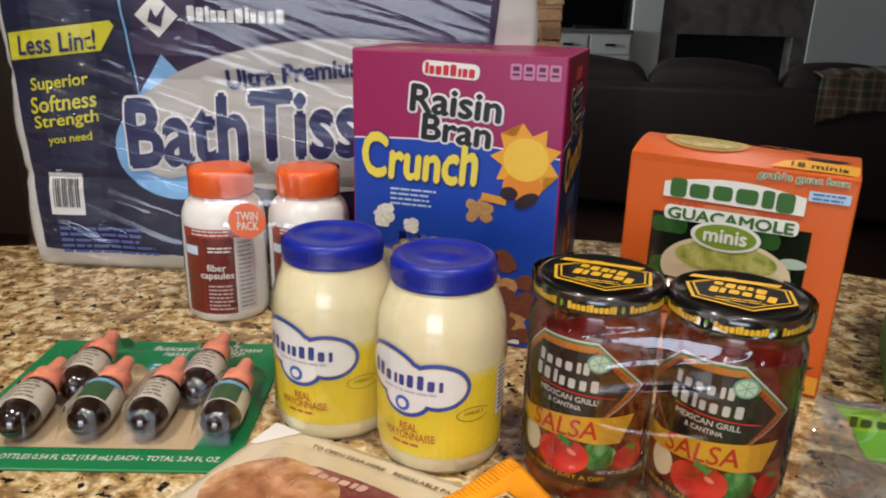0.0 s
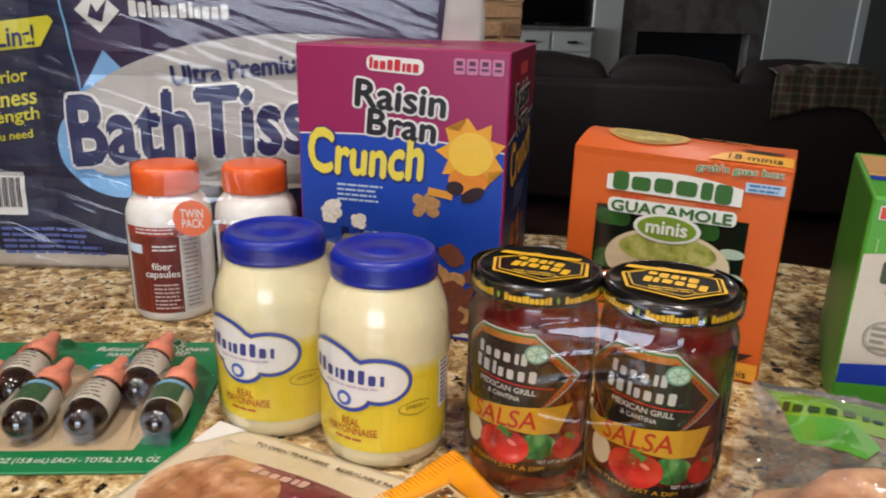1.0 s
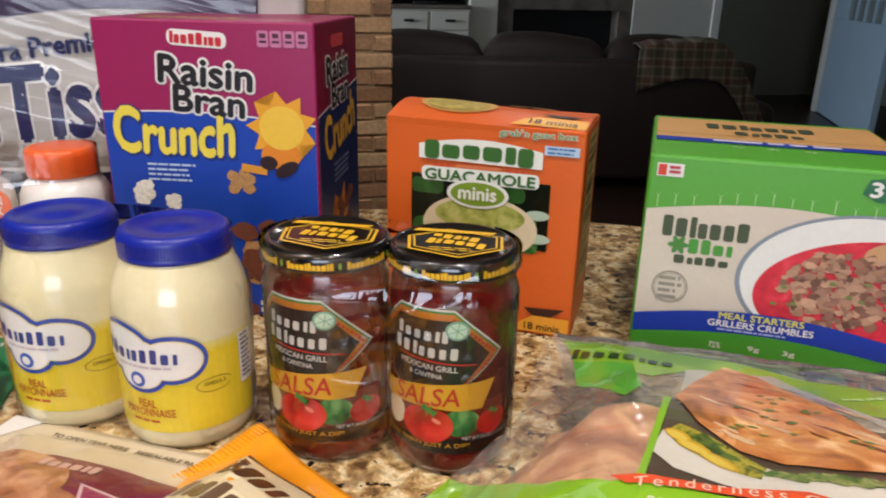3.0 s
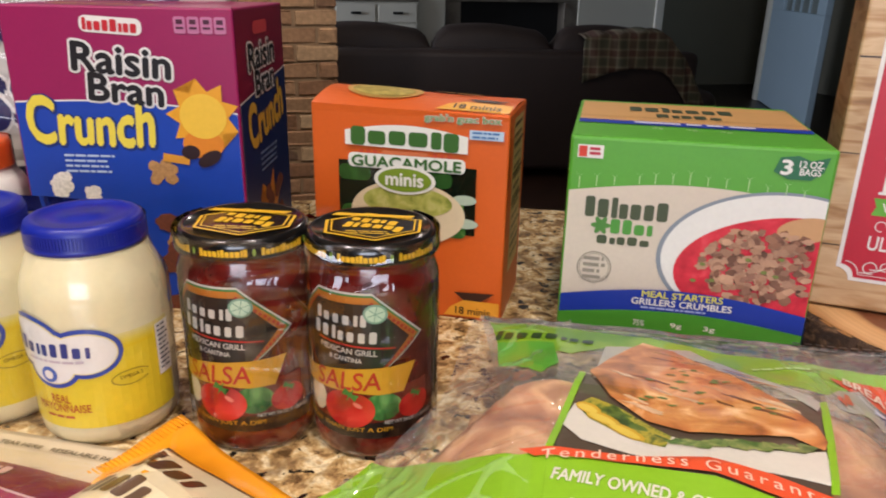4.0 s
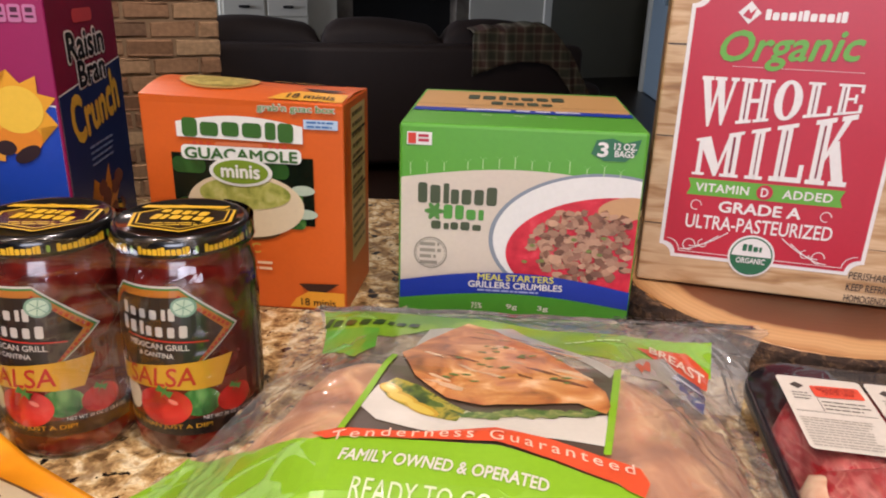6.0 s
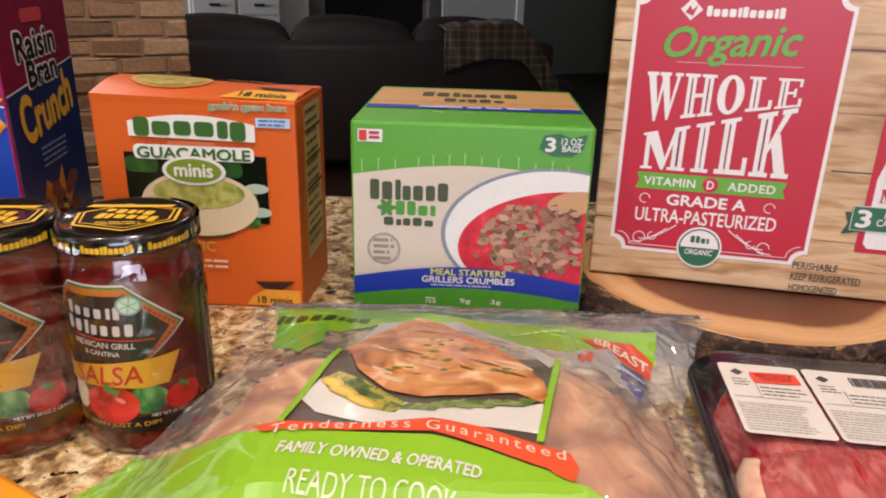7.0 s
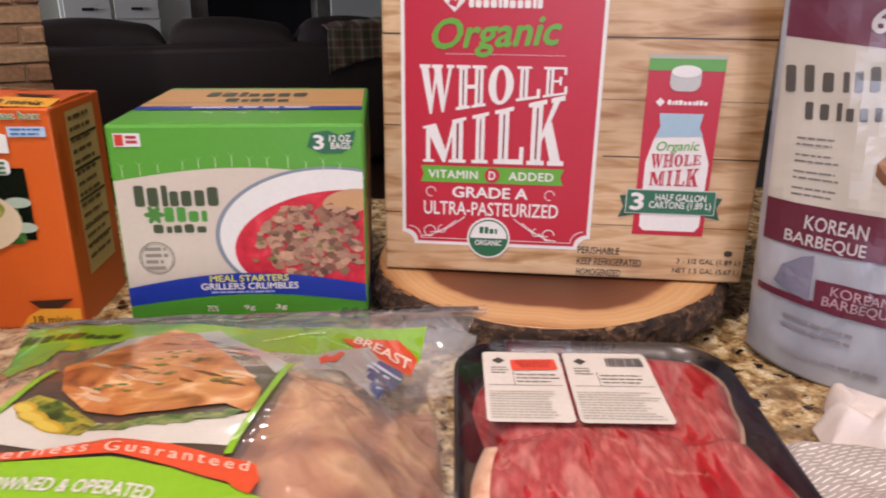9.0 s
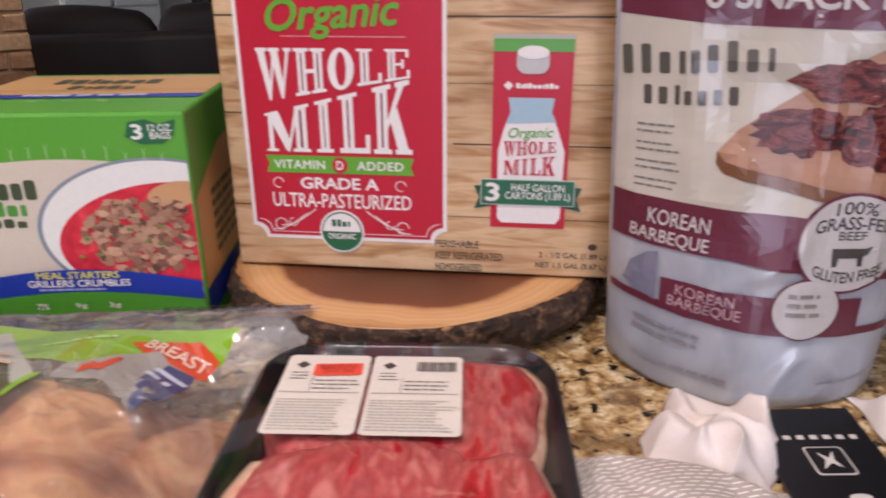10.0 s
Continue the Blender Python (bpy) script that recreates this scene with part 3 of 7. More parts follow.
# ---------------------------------------------------------------- the room
def room():
    def slab(name, a, b, mat_, label, cat):
        return solid(name, box_bm(*a, *b), mat_, label, cat)
    slab("floor", (-4.2, -3.6, FLOOR - 0.1), (7.2, 9.2, FLOOR), DARK_FLOOR, "dark stained wooden floor of the living room", "floor")
    slab("ceiling", (-4.2, -3.6, CEIL), (7.2, 9.2, CEIL + 0.1), CEILING_PAINT, "plain off-white painted ceiling over both rooms", "ceiling")
    slab("wall_west", (-4.2, -3.6, FLOOR), (-4.0, 9.2, CEIL), WALL_PAINT, "plain grey painted wall closing the room", "wall")
    slab("wall_east", (7.0, -3.6, FLOOR), (7.2, 9.2, CEIL), WALL_PAINT, "plain grey painted wall beyond the door", "wall")
    slab("wall_hall", (4.46, 8.8, FLOOR), (7.0, 9.0, CEIL), WALL_PAINT, "dim grey wall at the end of the hallway", "wall")
    # Added wall: fills the dark brown view beside the pier, blocks living daylight.
    slab("wall_partition", (-4.0, 3.85, FLOOR), (-0.72, 4.05, CEIL), surface("brown_wall_paint", C("5a4632"), 0.8), "added plain brown wall beside the brick pier, blocking living room daylight", "wall")
    # kitchen wall with its window opening
    bm = box_bm(-4.0, -3.6, FLOOR, -1.9, -3.4, CEIL)
    for a in ((0.1, -3.6, FLOOR, 7.0, -3.4, CEIL), (-1.9, -3.6, FLOOR, 0.1, -3.4, 0.1), (-1.9, -3.6, 1.34, 0.1, -3.4, CEIL)):
        t = box_bm(*a)
        me = bpy.data.meshes.new("tmp")
        t.to_mesh(me)
        t.free()
        bm.from_mesh(me)
        bpy.data.meshes.remove(me)
    solid("wall_south", bm, WALL_PAINT, "plain kitchen wall with a window opening", "wall")
    # fireplace wall
    y = 7.5
    wall = thing("wall_north", "dim living room wall with a stone fireplace and built-in cabinets", "wall", pose(0, y, 0), kind="structure")
    part("left_wall", box_bm(-4.0, 0, FLOOR, 0.9, 0.2, CEIL), WALL_PAINT, wall)
    part("pilaster", box_bm(1.74, -0.06, FLOOR, 2.03, 0.2, CEIL, 0.01), TRIM_PAINT, wall)
    part("pilaster", box_bm(3.47, -0.03, FLOOR, 4.36, 0.2, CEIL, 0.01), TRIM_PAINT, wall)
    part("door_casing", box_bm(4.36, -0.05, FLOOR, 4.46, 0.2, CEIL, 0.01), surface("casing_paint", C("d8d6c8"), 0.5, vary=0.03), wall)
    part("hall_side", box_bm(4.36, 0.2, FLOOR, 4.46, 1.3, CEIL), WALL_PAINT, wall)
    part("stone_surround", box_bm(2.03, -0.02, 0.13, 3.47, 0.2, CEIL, 0.006), STONE, wall)
    part("stone_jamb", box_bm(2.03, -0.02, FLOOR, 2.20, 0.2, 0.13, 0.006), STONE, wall)
    part("stone_jamb", box_bm(3.32, -0.02, FLOOR, 3.47, 0.2, 0.13, 0.006), STONE, wall)
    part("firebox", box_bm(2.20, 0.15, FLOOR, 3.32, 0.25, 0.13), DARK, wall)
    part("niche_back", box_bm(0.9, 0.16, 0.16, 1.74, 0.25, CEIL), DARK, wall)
    cab = thing("built_in_cabinet", "pale painted built-in cabinet with dark drawer pulls", "cabinet", pose(0, y, 0))
    part("body", box_bm(0.9, -0.12, FLOOR, 1.74, 0.16, 0.125, 0.004), TRIM_PAINT, cab)
    part("worktop", box_bm(0.88, -0.15, 0.125, 1.74, 0.16, 0.16, 0.006), STONE, cab)
    for x0 in (0.93, 1.34):
        dr = part("drawer", box_bm(x0, -0.14, -0.07, x0 + 0.38, -0.12, 0.10, 0.004), TRIM_PAINT, cab)
        part("handle", box_bm(x0 + 0.14, -0.165, 0.005, x0 + 0.24, -0.14, 0.03, 0.008), DARK, dr)
        part("cupboard_door", box_bm(x0, -0.14, FLOOR + 0.1, x0 + 0.38, -0.12, -0.09, 0.004), TRIM_PAINT, cab)
    # screen standing in the niche
    tv = thing("television", "black flat television standing on the built-in cabinet", "television", pose(1.3, y, 0.16))
    part("screen", box_bm(-0.33, -0.02, 0.03, 0.36, 0.02, 0.5, 0.006), surface("black_glass", C("060607"), 0.15), tv)
    part("foot", box_bm(-0.12, -0.08, 0.0, 0.12, 0.05, 0.032, 0.006), DARK, tv)
    # pale blue door, standing open into the room
    d = thing("door_1", "pale blue painted door with small glazed panes, daylight on it", "door", pose(5.83, 7.45, FLOOR, 0, 0, math.degrees(math.atan2(-1.86, -0.84))), kind="structure")
    part("leaf", box_bm(0, -0.03, 0.01, 1.95, 0.03, 1.02, 0.006), PALE_BLUE, d)
    part("stile", box_bm(0, -0.03, 1.02, 0.5, 0.03, 2.4, 0.006), PALE_BLUE, d)
    part("stile", box_bm(1.7, -0.03, 1.02, 1.95, 0.03, 2.4, 0.006), PALE_BLUE, d)
    part("muntin", box_bm(0.5, -0.03, 2.1, 1.7, 0.03, 2.4, 0.004), PALE_BLUE, d)
    for x0 in (0.78, 1.08, 1.38):
        part("muntin", box_bm(x0, -0.02, 1.02, x0 + 0.03, 0.02, 2.1, 0.004), PALE_BLUE, d)
    for z0 in (1.22, 1.46, 1.7, 1.94):
        part("muntin", box_bm(0.5, -0.017, z0, 1.7, 0.017, z0 + 0.03, 0.004), PALE_BLUE, d)
    glass = surface("dim_glass", C("6f7a78"), 0.1)
    part("pane", box_bm(0.5, -0.004, 1.02, 1.7, 0.004, 2.1), glass, d)
    part("door_casing", box_bm(-0.14, -0.06, 0, -0.01, 0.06, 2.5, 0.006), TRIM_PAINT, d)


def lamps():
    for cx, cy, _ in CANS:
        t = thing("ceiling_light", "round recessed warm downlight set unseen in the ceiling", "ceiling light", pose(cx, cy, CEIL - 0.008), "recessed downlights")
        bm = lathe_bm([(0.06, 0.0), (0.08, 0.0), (0.08, 0.008), (0.06, 0.008)], 32, False)
        part("trim_ring", bm, TRIM_PAINT, t)
        part("bulb", lathe_bm([(0.001, 0.004), (0.058, 0.004), (0.058, 0.007)], 32, False), LAMP_GLASS, t)


def brick_pier():
    x1, y0 = 0.561, 3.8
    pier = thing("brick_pier", "old tan and brown brick pier between the rooms", "brick pier", pose(x1, y0, FLOOR), kind="structure")
    mortar = surface("mortar", C("94795a"), 0.9, vary=0.2, scale=20)
    part("mortar_core", box_bm(-1.3, 0.006, 0, -0.006, 0.5, CEIL - FLOOR), mortar, pier)
    bmat = island_mat("old_brick", [(0.0, "8a6446"), (0.3, "a07a58"), (0.55, "b08c66"), (0.8, "bea078"), (0.93, "96704f"), (1.0, "4a4038")], 0.9, True)
    rng = random.Random(4)
    meshes = []
    for k in range(5):
        for ln in (0.205, 0.095):
            bm = box_bm(0, 0, 0, ln, 0.09, 0.076, 0.010, 2)
            for v in bm.verts:
                v.co += Vector((rng.uniform(-1, 1), rng.uniform(-1, 1), rng.uniform(-1, 1))) * 0.004
            me = bpy.data.meshes.new("brick")
            bm.to_mesh(me)
            bm.free()
            me.materials.append(bmat)
            meshes.append((ln, me))
    full = [m_ for l_, m_ in meshes if l_ > 0.1]
    half = [m_ for l_, m_ in meshes if l_ < 0.1]
    for row in range(30):
        z = 0.004 + row * 0.085
        x = -0.0
        first = row % 2 == 0
        k = 0
        while x > -1.2:
            me = rng.choice(half if (k == 0 and not first) else full)
            ln = 0.095 if (k == 0 and not first) else 0.205
            o = new("brick", me)
            o.parent = pier
            o.matrix_basis = pose(x - ln, rng.uniform(-0.004, 0.004), z)
            x -= ln + 0.012
            k += 1


def counter():
    pts = [(-2.2, 0.78), (-0.62, 1.005), (-0.2, 1.09), (0.1, 1.135), (0.27, 1.125), (0.42, 1.075), (0.58, 1.003), (1.7, 0.53), (2.6, 0.15), (2.6, -0.32), (-2.2, -0.32)]
    solid("countertop", prism_bm(pts[::-1], -0.038, 0.0, 0.009), GRANITE, "polished speckled beige and brown granite counter", "counter")
    low = [(x * 0.97, y * 0.9 if y > 0 else y + 0.06) for x, y in pts]
    solid("counter_base", prism_bm(low[::-1], FLOOR, -0.038), surface("dark_cabinet_wood", C("2c1c12"), 0.5), "dark wooden base carrying the granite counter", "counter base")


def sofa():
    s = thing("sofa", "dark brown leather sofa seen from behind", "sofa", pose(2.2, 4.47, FLOOR, 0, 0, -10), )
    top_z = 0.835

    def soft(x0, y0, z0, x1, y1, z1, r, wob=0.0):
        bm = box_bm(x0, y0, z0, x1, y1, z1, r, 4)
        for v in bm.verts:
            v.co.z += wob * math.sin(v.co.x * 3.1) * (1 if v.co.z > (z0 + z1) / 2 else 0)
        return bm
    part("backrest", soft(-2.6, 0, 0.05, 0.78, 0.2, top_z, 0.05), SOFA, s, smooth=True)
    part("base", soft(-2.6, 0.2, 0.05, 0.78, 0.95, 0.4, 0.04), SOFA, s, smooth=True)
    for x0 in (-2.56, -1.76, -0.96, -0.16):
        def cush(a, b, x0=x0):
            e = min(1.0, 9 * min(a, 1 - a)) ** 0.5
            return Vector((x0 + 0.79 * a, 0.14 + 0.2 * b, 0.5 + (0.36 + 0.10 * math.sin(math.pi * b) ** 0.5 * e + 0.03 * math.sin(a * 4))))
        part("back_cushion", grid_bm(24, 8, cush, lambda a, b, x0=x0: Vector((x0 + 0.79 * a, 0.14 + 0.2 * b, 0.45))), SOFA, s, smooth=True)
    for x0 in (-2.78, 0.78):
        part("armrest", soft(x0, 0.02, 0.05, x0 + 0.18, 0.95, 0.58, 0.08), SOFA, s, smooth=True)
    for x0 in (-1.5, 0.7):
        for y0 in (0.05, 0.85):
            part("foot", box_bm(x0, y0, 0, x0 + 0.06, y0 + 0.06, 0.05), DARK, s)
    # throw over its corner
    bl = thing("throw_blanket", "plaid woollen throw blanket draped over the sofa corner", "blanket", pose(2.2, 4.47, FLOOR, 0, 0, -10))

    def drape(a, b, off=0.0):
        x = 0.0 + 0.88 * a
        zt = top_z + 0.085 + 0.04 * math.sin(a * 2.9) - 1.9 * max(0.0, a - 0.55) ** 1.6
        r = 0.012 * math.sin(a * 40 + b * 4) + 0.008 * math.sin(a * 17)
        if b < 0.5:
            k = b / 0.5
            return Vector((x + 0.05 * (1 - k) * a, -0.03 - 0.01 * (1 - k) + r - off, zt - (0.28 - 0.06 * math.sin(a * 4.5)) * (1 - k)))
        k = (b - 0.5) / 0.5
        return Vector((x, -0.03 + 0.32 * k, zt + 0.02 * math.sin(math.pi * k) + r * 0.4 - 0.0 * k + off))
    part("cloth", grid_bm(70, 20, drape, lambda a, b: drape(a, b, -0.012)), plaid_mat(), bl, smooth=True)


# ---------------------------------------------------------------- paper and film packs
def tissue_pack():
    W, D, H = 0.655, 0.25, 0.385
    t = thing("tissue_pack", "large purple and navy plastic-wrapped pack of toilet paper rolls", "tissue pack", pose(-0.52, 0.925, 0, 0, 0, -1.5))

    def bulge(x, z):
        k = abs(math.sin(math.pi * (z + 0.002) / 0.128)) ** 0.5
        q = abs(math.sin(math.pi * (x + 0.01) / 0.13)) ** 0.5
        edge = min(1.0, max(0.0, min(x, W - x)) / 0.05 + 0.02) ** 0.5 * min(1.0, max(0.0, min(z, H - z)) / 0.03 + 0.1) ** 0.5
        wr = noise.noise(Vector((x * 9 + z * 16, z * 30 - x * 8, 0.3))) * 0.004
        return (0.006 * k * q + 0.02) * edge + wr * 0.8 * edge

    def face(u, v, h):
        return Vector((u, -bulge(u, v) + 0.02 - h, v))

    def taut(u, v):
        edge = min(1.0, max(0.0, min(u, W - u)) / 0.05 + 0.02) ** 0.5 * min(1.0, max(0.0, min(v, H - v)) / 0.03 + 0.1) ** 0.5
        return Vector((u, 0.0165 - 0.031 * edge, v))

    white = two_tone("white_rolls", [(0.3, "c4beb6"), (0.6, "d8d4cc")], 12, 0.35, 0.5, bump=0.4, bdist=0.006)
    navy = two_tone("navy_wrap", [(0.3, "080d2a"), (0.6, "0c1236"), (0.8, "0a1030")], 8, 0.5, 0.0, 4, 0.8, 0.5, (1, 1, 2.2), 0.008)
    purple = two_tone("purple_wrap", [(0.3, "1e0a2c"), (0.6, "2a103c"), (0.8, "240c34")], 8, 0.5, 0.0, 4, 0.8, 0.5, (1, 1, 2.2), 0.008)
    cream = two_tone("cream_wrap", [(0.3, "a8a29a"), (0.7, "beb8b0")], 8, 0.5, 0.0, 4, 0.8, 0.4, (1, 1, 2.2), 0.008)

    def body(a, b):
        x = W * a
        inset = 0.013 * (1 - abs(math.sin(math.pi * (H * b + 0.002) / 0.128)) ** 0.6)
        x = min(max(x, inset), W - inset)
        return Vector((x, 0.023 - bulge(W * a, H * b), H * b))

    def bback(a, b):
        return Vector((W * a, D, H * b))
    part("roll_stack", grid_bm(90, 54, body, bback), white, t, smooth=True)
    cut = 0.014
    shapes("navy_panel", [[(0.028, 0.03), (0.60, 0.02), (0.60, 0.372), (0.012, 0.372)]], face, 0.0012, navy, t, cut)
    shapes("purple_panel", [[(0.185, 0.375), (0.165, 0.20), (0.36, 0.262), (0.60, 0.262), (0.61, 0.378)]], face, 0.0018, purple, t, cut)
    shapes("purple_panel", [[(0.30, 0.02), (0.62, 0.02), (0.62, 0.13), (0.40, 0.105)]], face, 0.0018, purple, t, cut)
    shapes("blue_drop", [[(0.2087, 0.281)] + ellipse(0.215, 0.165, 0.075, 0.062, 30, 140, 400) + [(0.235, 0.25)]], face, 0.0024, two_tone("sky_blue_wrap", [(0.3, "6f9fd0"), (0.7, "8fbbe0")], 8, 0.25, 0.4, bump=0.3, bdist=0.006), t, cut)
    shapes("oval_panel", [spun(ellipse(0.415, 0.212, 0.25, 0.092, 60), 4, 0.415, 0.212)], face, 0.003, cream, t, cut)
    shapes("oval_panel", [ellipse(0.205, 0.185, 0.05, 0.055, 40)], face, 0.0031, cream, t, cut)
    nv = ink("1a2258", 0.4)
    text("BathTissue", face, 0.345, 0.200, 0.372, 0.080, ink("f0ece4", 0.3), t, 0.0038, 0.062, 5, 0.10, cut=cut, name="lettering_outline")
    text("BathTissue", face, 0.345, 0.200, 0.372, 0.080, nv, t, 0.0046, 0.034, 5, 0.10, cut=cut)
    text("Ultra Premium", face, 0.370, 0.264, 0.170, 0.021, nv, t, 0.0044, 0.04, 7, 0.1, cut=cut)
    yl = ink("d8cf2e", 0.35)
    shapes("yellow_ribbon", [[(0.02, 0.268), (0.135, 0.283), (0.155, 0.312), (0.15, 0.318), (0.02, 0.30)]], face, 0.0026, yl, t, cut)
    text("Less Lint!", face, 0.082, 0.291, 0.095, 0.022, nv, t, 0.0036, 0.02, 6, 0.15, cut=cut)
    for i, (s_, w_) in enumerate((("Superior", 0.078), ("Softness", 0.088), ("Strength", 0.088), ("you need", 0.06))):
        text(s_, face, 0.078 + 0.002 * i, 0.243 - 0.0225 * i, w_ * 0.92, 0.019 if i < 3 else 0.013, yl, t, 0.003, 0.015, 8, 0.15, cut=cut)
    wh = ink("e8e4dc", 0.3)
    shapes("barcode_label", [rect(0.048, 0.078, 0.091, 0.132)], face, 0.0026, wh, t, cut)
    shapes("barcode", [rect(0.053 + i * 0.0028, 0.088, 0.053 + i * 0.0028 + (0.0017 if i % 3 else 0.0009), 0.125) for i in range(12)], face, 0.0034, ink("22222a"), t, cut)
    lines(face, 0.055, 0.062, 0.13, 5, 0.008, 0.004, ink("5a6aa8"), t, 0.0026, 3, cut)
    shapes("brand_diamond", [[(0.183, 0.325), (0.208, 0.30), (0.233, 0.325), (0.208, 0.35)]], face, 0.0036, wh, t, cut)
    shapes("brand_diamond", [[(0.197, 0.318), (0.203, 0.333), (0.208, 0.323), (0.221, 0.338), (0.212, 0.312)]], face, 0.0042, purple, t, cut)
    word_bars(face, 0.302, 0.328, 0.118, 0.018, 12, wh, t, 0.0036, cut)
    shapes("divider_line", [[(0.16, 0.375), (0.163, 0.375), (0.178, 0.23), (0.176, 0.23)]], face, 0.003, ink("7fb0d8"), t, cut)
    def wrap_sheet(a, b):
        p = taut(0.004 + (W - 0.008) * a, 0.008 + (H - 0.016) * b)
        drift = 0.5 * noise.noise(Vector((a * 3, b * 3, 1.3)))
        pull = noise.noise(Vector((a * 2.2 + 4, b * 13 + a * 6.5 + drift, 3.1)))
        fine = noise.noise(Vector((a * 3.1, b * 31 + a * 13 + drift, 7.7)))
        ruck = noise.noise(Vector((a * 11 + drift * 4, b * 9 - a * 4, 5.2)))
        much = 0.10 + 0.80 * smooth01(0.42, 0.12, a)
        p.y -= much * (0.0042 * max(0.0, 1 - 8 * abs(pull)) + 0.0020 * max(0.0, 1 - 8 * abs(fine))) + 0.0012 * max(0.0, 1 - 9 * abs(ruck)) * smooth01(0.7, 0.95, b) * smooth01(0.5, 0.2, a)
        return p
    part("clear_overwrap", grid_bm(120, 420, wrap_sheet), clear_film("overwrap_film", gloss=1.0, scale=9, strength=0.06, rough=0.05, stretch=(0.6, 1, 5), tilt=14), t, smooth=True, facing=(0, -1, 0))


def cereal_box():
    W, D, H = 0.218, 0.188, 0.302
    t = thing("cereal_box", "tall magenta and blue cardboard box of raisin bran crunch cereal", "cereal box", pose(-0.066, 0.778, 0, 0, 0, -15.4))
    magenta, blue, edge = ink("9c1458"), ink("1443b0"), ink("8a1440")
    part("box", box_bm(0, 0, 0, W, D, H, 0.002, 2), magenta, t)
    F = front(0)
    SD, k = 0.155, 0.188 / 0.155
    S = lambda u, v, h: Vector((W + h, u * k, v))
    wh = ink("f2eee8")
    bk = ink("17151a")

    def wave(u0, u1, v0, v1, sag, y0, n=14):
        pts = [(u0, y0), (u1, y0)]
        return pts + [(u1 + (u0 - u1) * i / n, v1 + (v0 - v1) * i / n + sag * math.sin(math.pi * i / n)) for i in range(n + 1)]
    shapes("white_line", [wave(0.002, W - 0.002, 0.2135, 0.2065, 0.006, 0.002)], F, 0.0003, wh, t)
    shapes("blue_panel", [wave(0.002, W - 0.002, 0.212, 0.205, 0.006, 0.002)], F, 0.0006, blue, t)
    # maker's mark as a plain script-like swash
    shapes("brand_swash", [spun(rrect(0.075, 0.2775, 0.133, 0.2925, 0.006), -3, 0.104, 0.285)], F, 0.0006, wh, t)
    word_bars(F, 0.104, 0.285, 0.052, 0.011, 8, ink("c8202c"), t, 0.0010, rot=-3)
    for s_, u, v, w, h, r in (("Raisin", 0.110, 0.2535, 0.092, 0.026, -4.5), ("Bran", 0.1115, 0.2265, 0.070, 0.025, -4.5)):
        text(s_, F, u, v, w, h, wh, t, 0.0009, 0.085, r, name="lettering_outline")
        text(s_, F, u, v, w, h, bk, t, 0.0014, 0.03, r)
    arch = lambda x, y: (x, y * (1.0 + 0.3 * abs(x) / 0.06) + 0.006 * (x / 0.06) ** 2)
    text("Crunch", F, 0.074, 0.191, 0.122, 0.036, ink("10307c"), t, 0.0009, 0.07, -1, 0.06, arch, name="lettering_outline")
    text("Crunch", F, 0.073, 0.192, 0.122, 0.036, ink("f2dc4a"), t, 0.0013, 0.035, -1, 0.06, arch)
    sun = ink("f0a81c")
    shapes("sunburst", [burst(0.183, 0.203, 0.024, 0.036, 9, 0.3)], F, 0.0016, sun, t)
    shapes("sunburst_disc", [ellipse(0.183, 0.203, 0.0225, 0.0215)], F, 0.002, ink("f8c83a"), t)
    shapes("sunburst_lower", [ellipse(0.181, 0.176, 0.02, 0.014)], F, 0.0019, ink("e88a18"), t)
    shapes("raisin", [ellipse(0.168, 0.168, 0.009, 0.007), spun(ellipse(0.186, 0.162, 0.013, 0.0065), 30, 0.186, 0.162)], F, 0.0023, ink("2c1418"), t)
    shapes("small_sign", [spun(rect(0.140, 0.157, 0.166, 0.165), -8, 0.153, 0.161)], F, 0.002, ink("e09a2c"), t)
    rng = random.Random(3)
    oat = island_mat("printed_oat", [(0, "c89a5c"), (0.5, "dab980"), (1, "a87842")], 0.7)
    pale = island_mat("pale_flake", [(0, "f2eee6"), (1, "e2dcd0")], 0.7)
    for (cx, cy, r, m_) in ((0.034, 0.132, 0.015, pale), (0.064, 0.124, 0.011, pale), (0.138, 0.147, 0.016, oat), (0.058, 0.100, 0.013, oat), (0.158, 0.062, 0.028, oat), (0.17, 0.03, 0.028, oat)):
        shapes("printed_oat", [blob(cx + rng.uniform(-1, 1) * r * 0.6, cy + rng.uniform(-1, 1) * r * 0.55, r * 0.45, r * 0.4, rng) for _ in range(12)], F, 0.0012, m_, t)
    fl = island_mat("bran_flake", [(0, "8a4a26"), (0.5, "a8622e"), (1, "5a2818")], 0.7)
    shapes("printed_flake", [blob(0.165 + rng.uniform(-0.03, 0.035), 0.055 + rng.uniform(-0.05, 0.045), 0.013, 0.010, rng) for _ in range(26)], F, 0.0016, fl, t)
    lines(F, 0.042, 0.163, 0.055, 4, 0.0052, 0.0022, ink("b8cce8"), t, 0.001, 5)
    for i in range(4):
        shapes("nutrition_tab", [rrect(0.163 + i * 0.0125, 0.279, 0.174 + i * 0.0125, 0.294, 0.002)], F, 0.0007, ink("c878a0"), t)
        shapes("nutrition_figure", [rect(0.1655 + i * 0.0125, 0.2875, 0.1715 + i * 0.0125, 0.2915), rect(0.165 + i * 0.0125, 0.283, 0.172 + i * 0.0125, 0.285)], F, 0.0011, ink("4a1030"), t)
    lines(F, 0.15, 0.018, 0.05, 2, 0.008, 0.005, wh, t, 0.0012, 9)
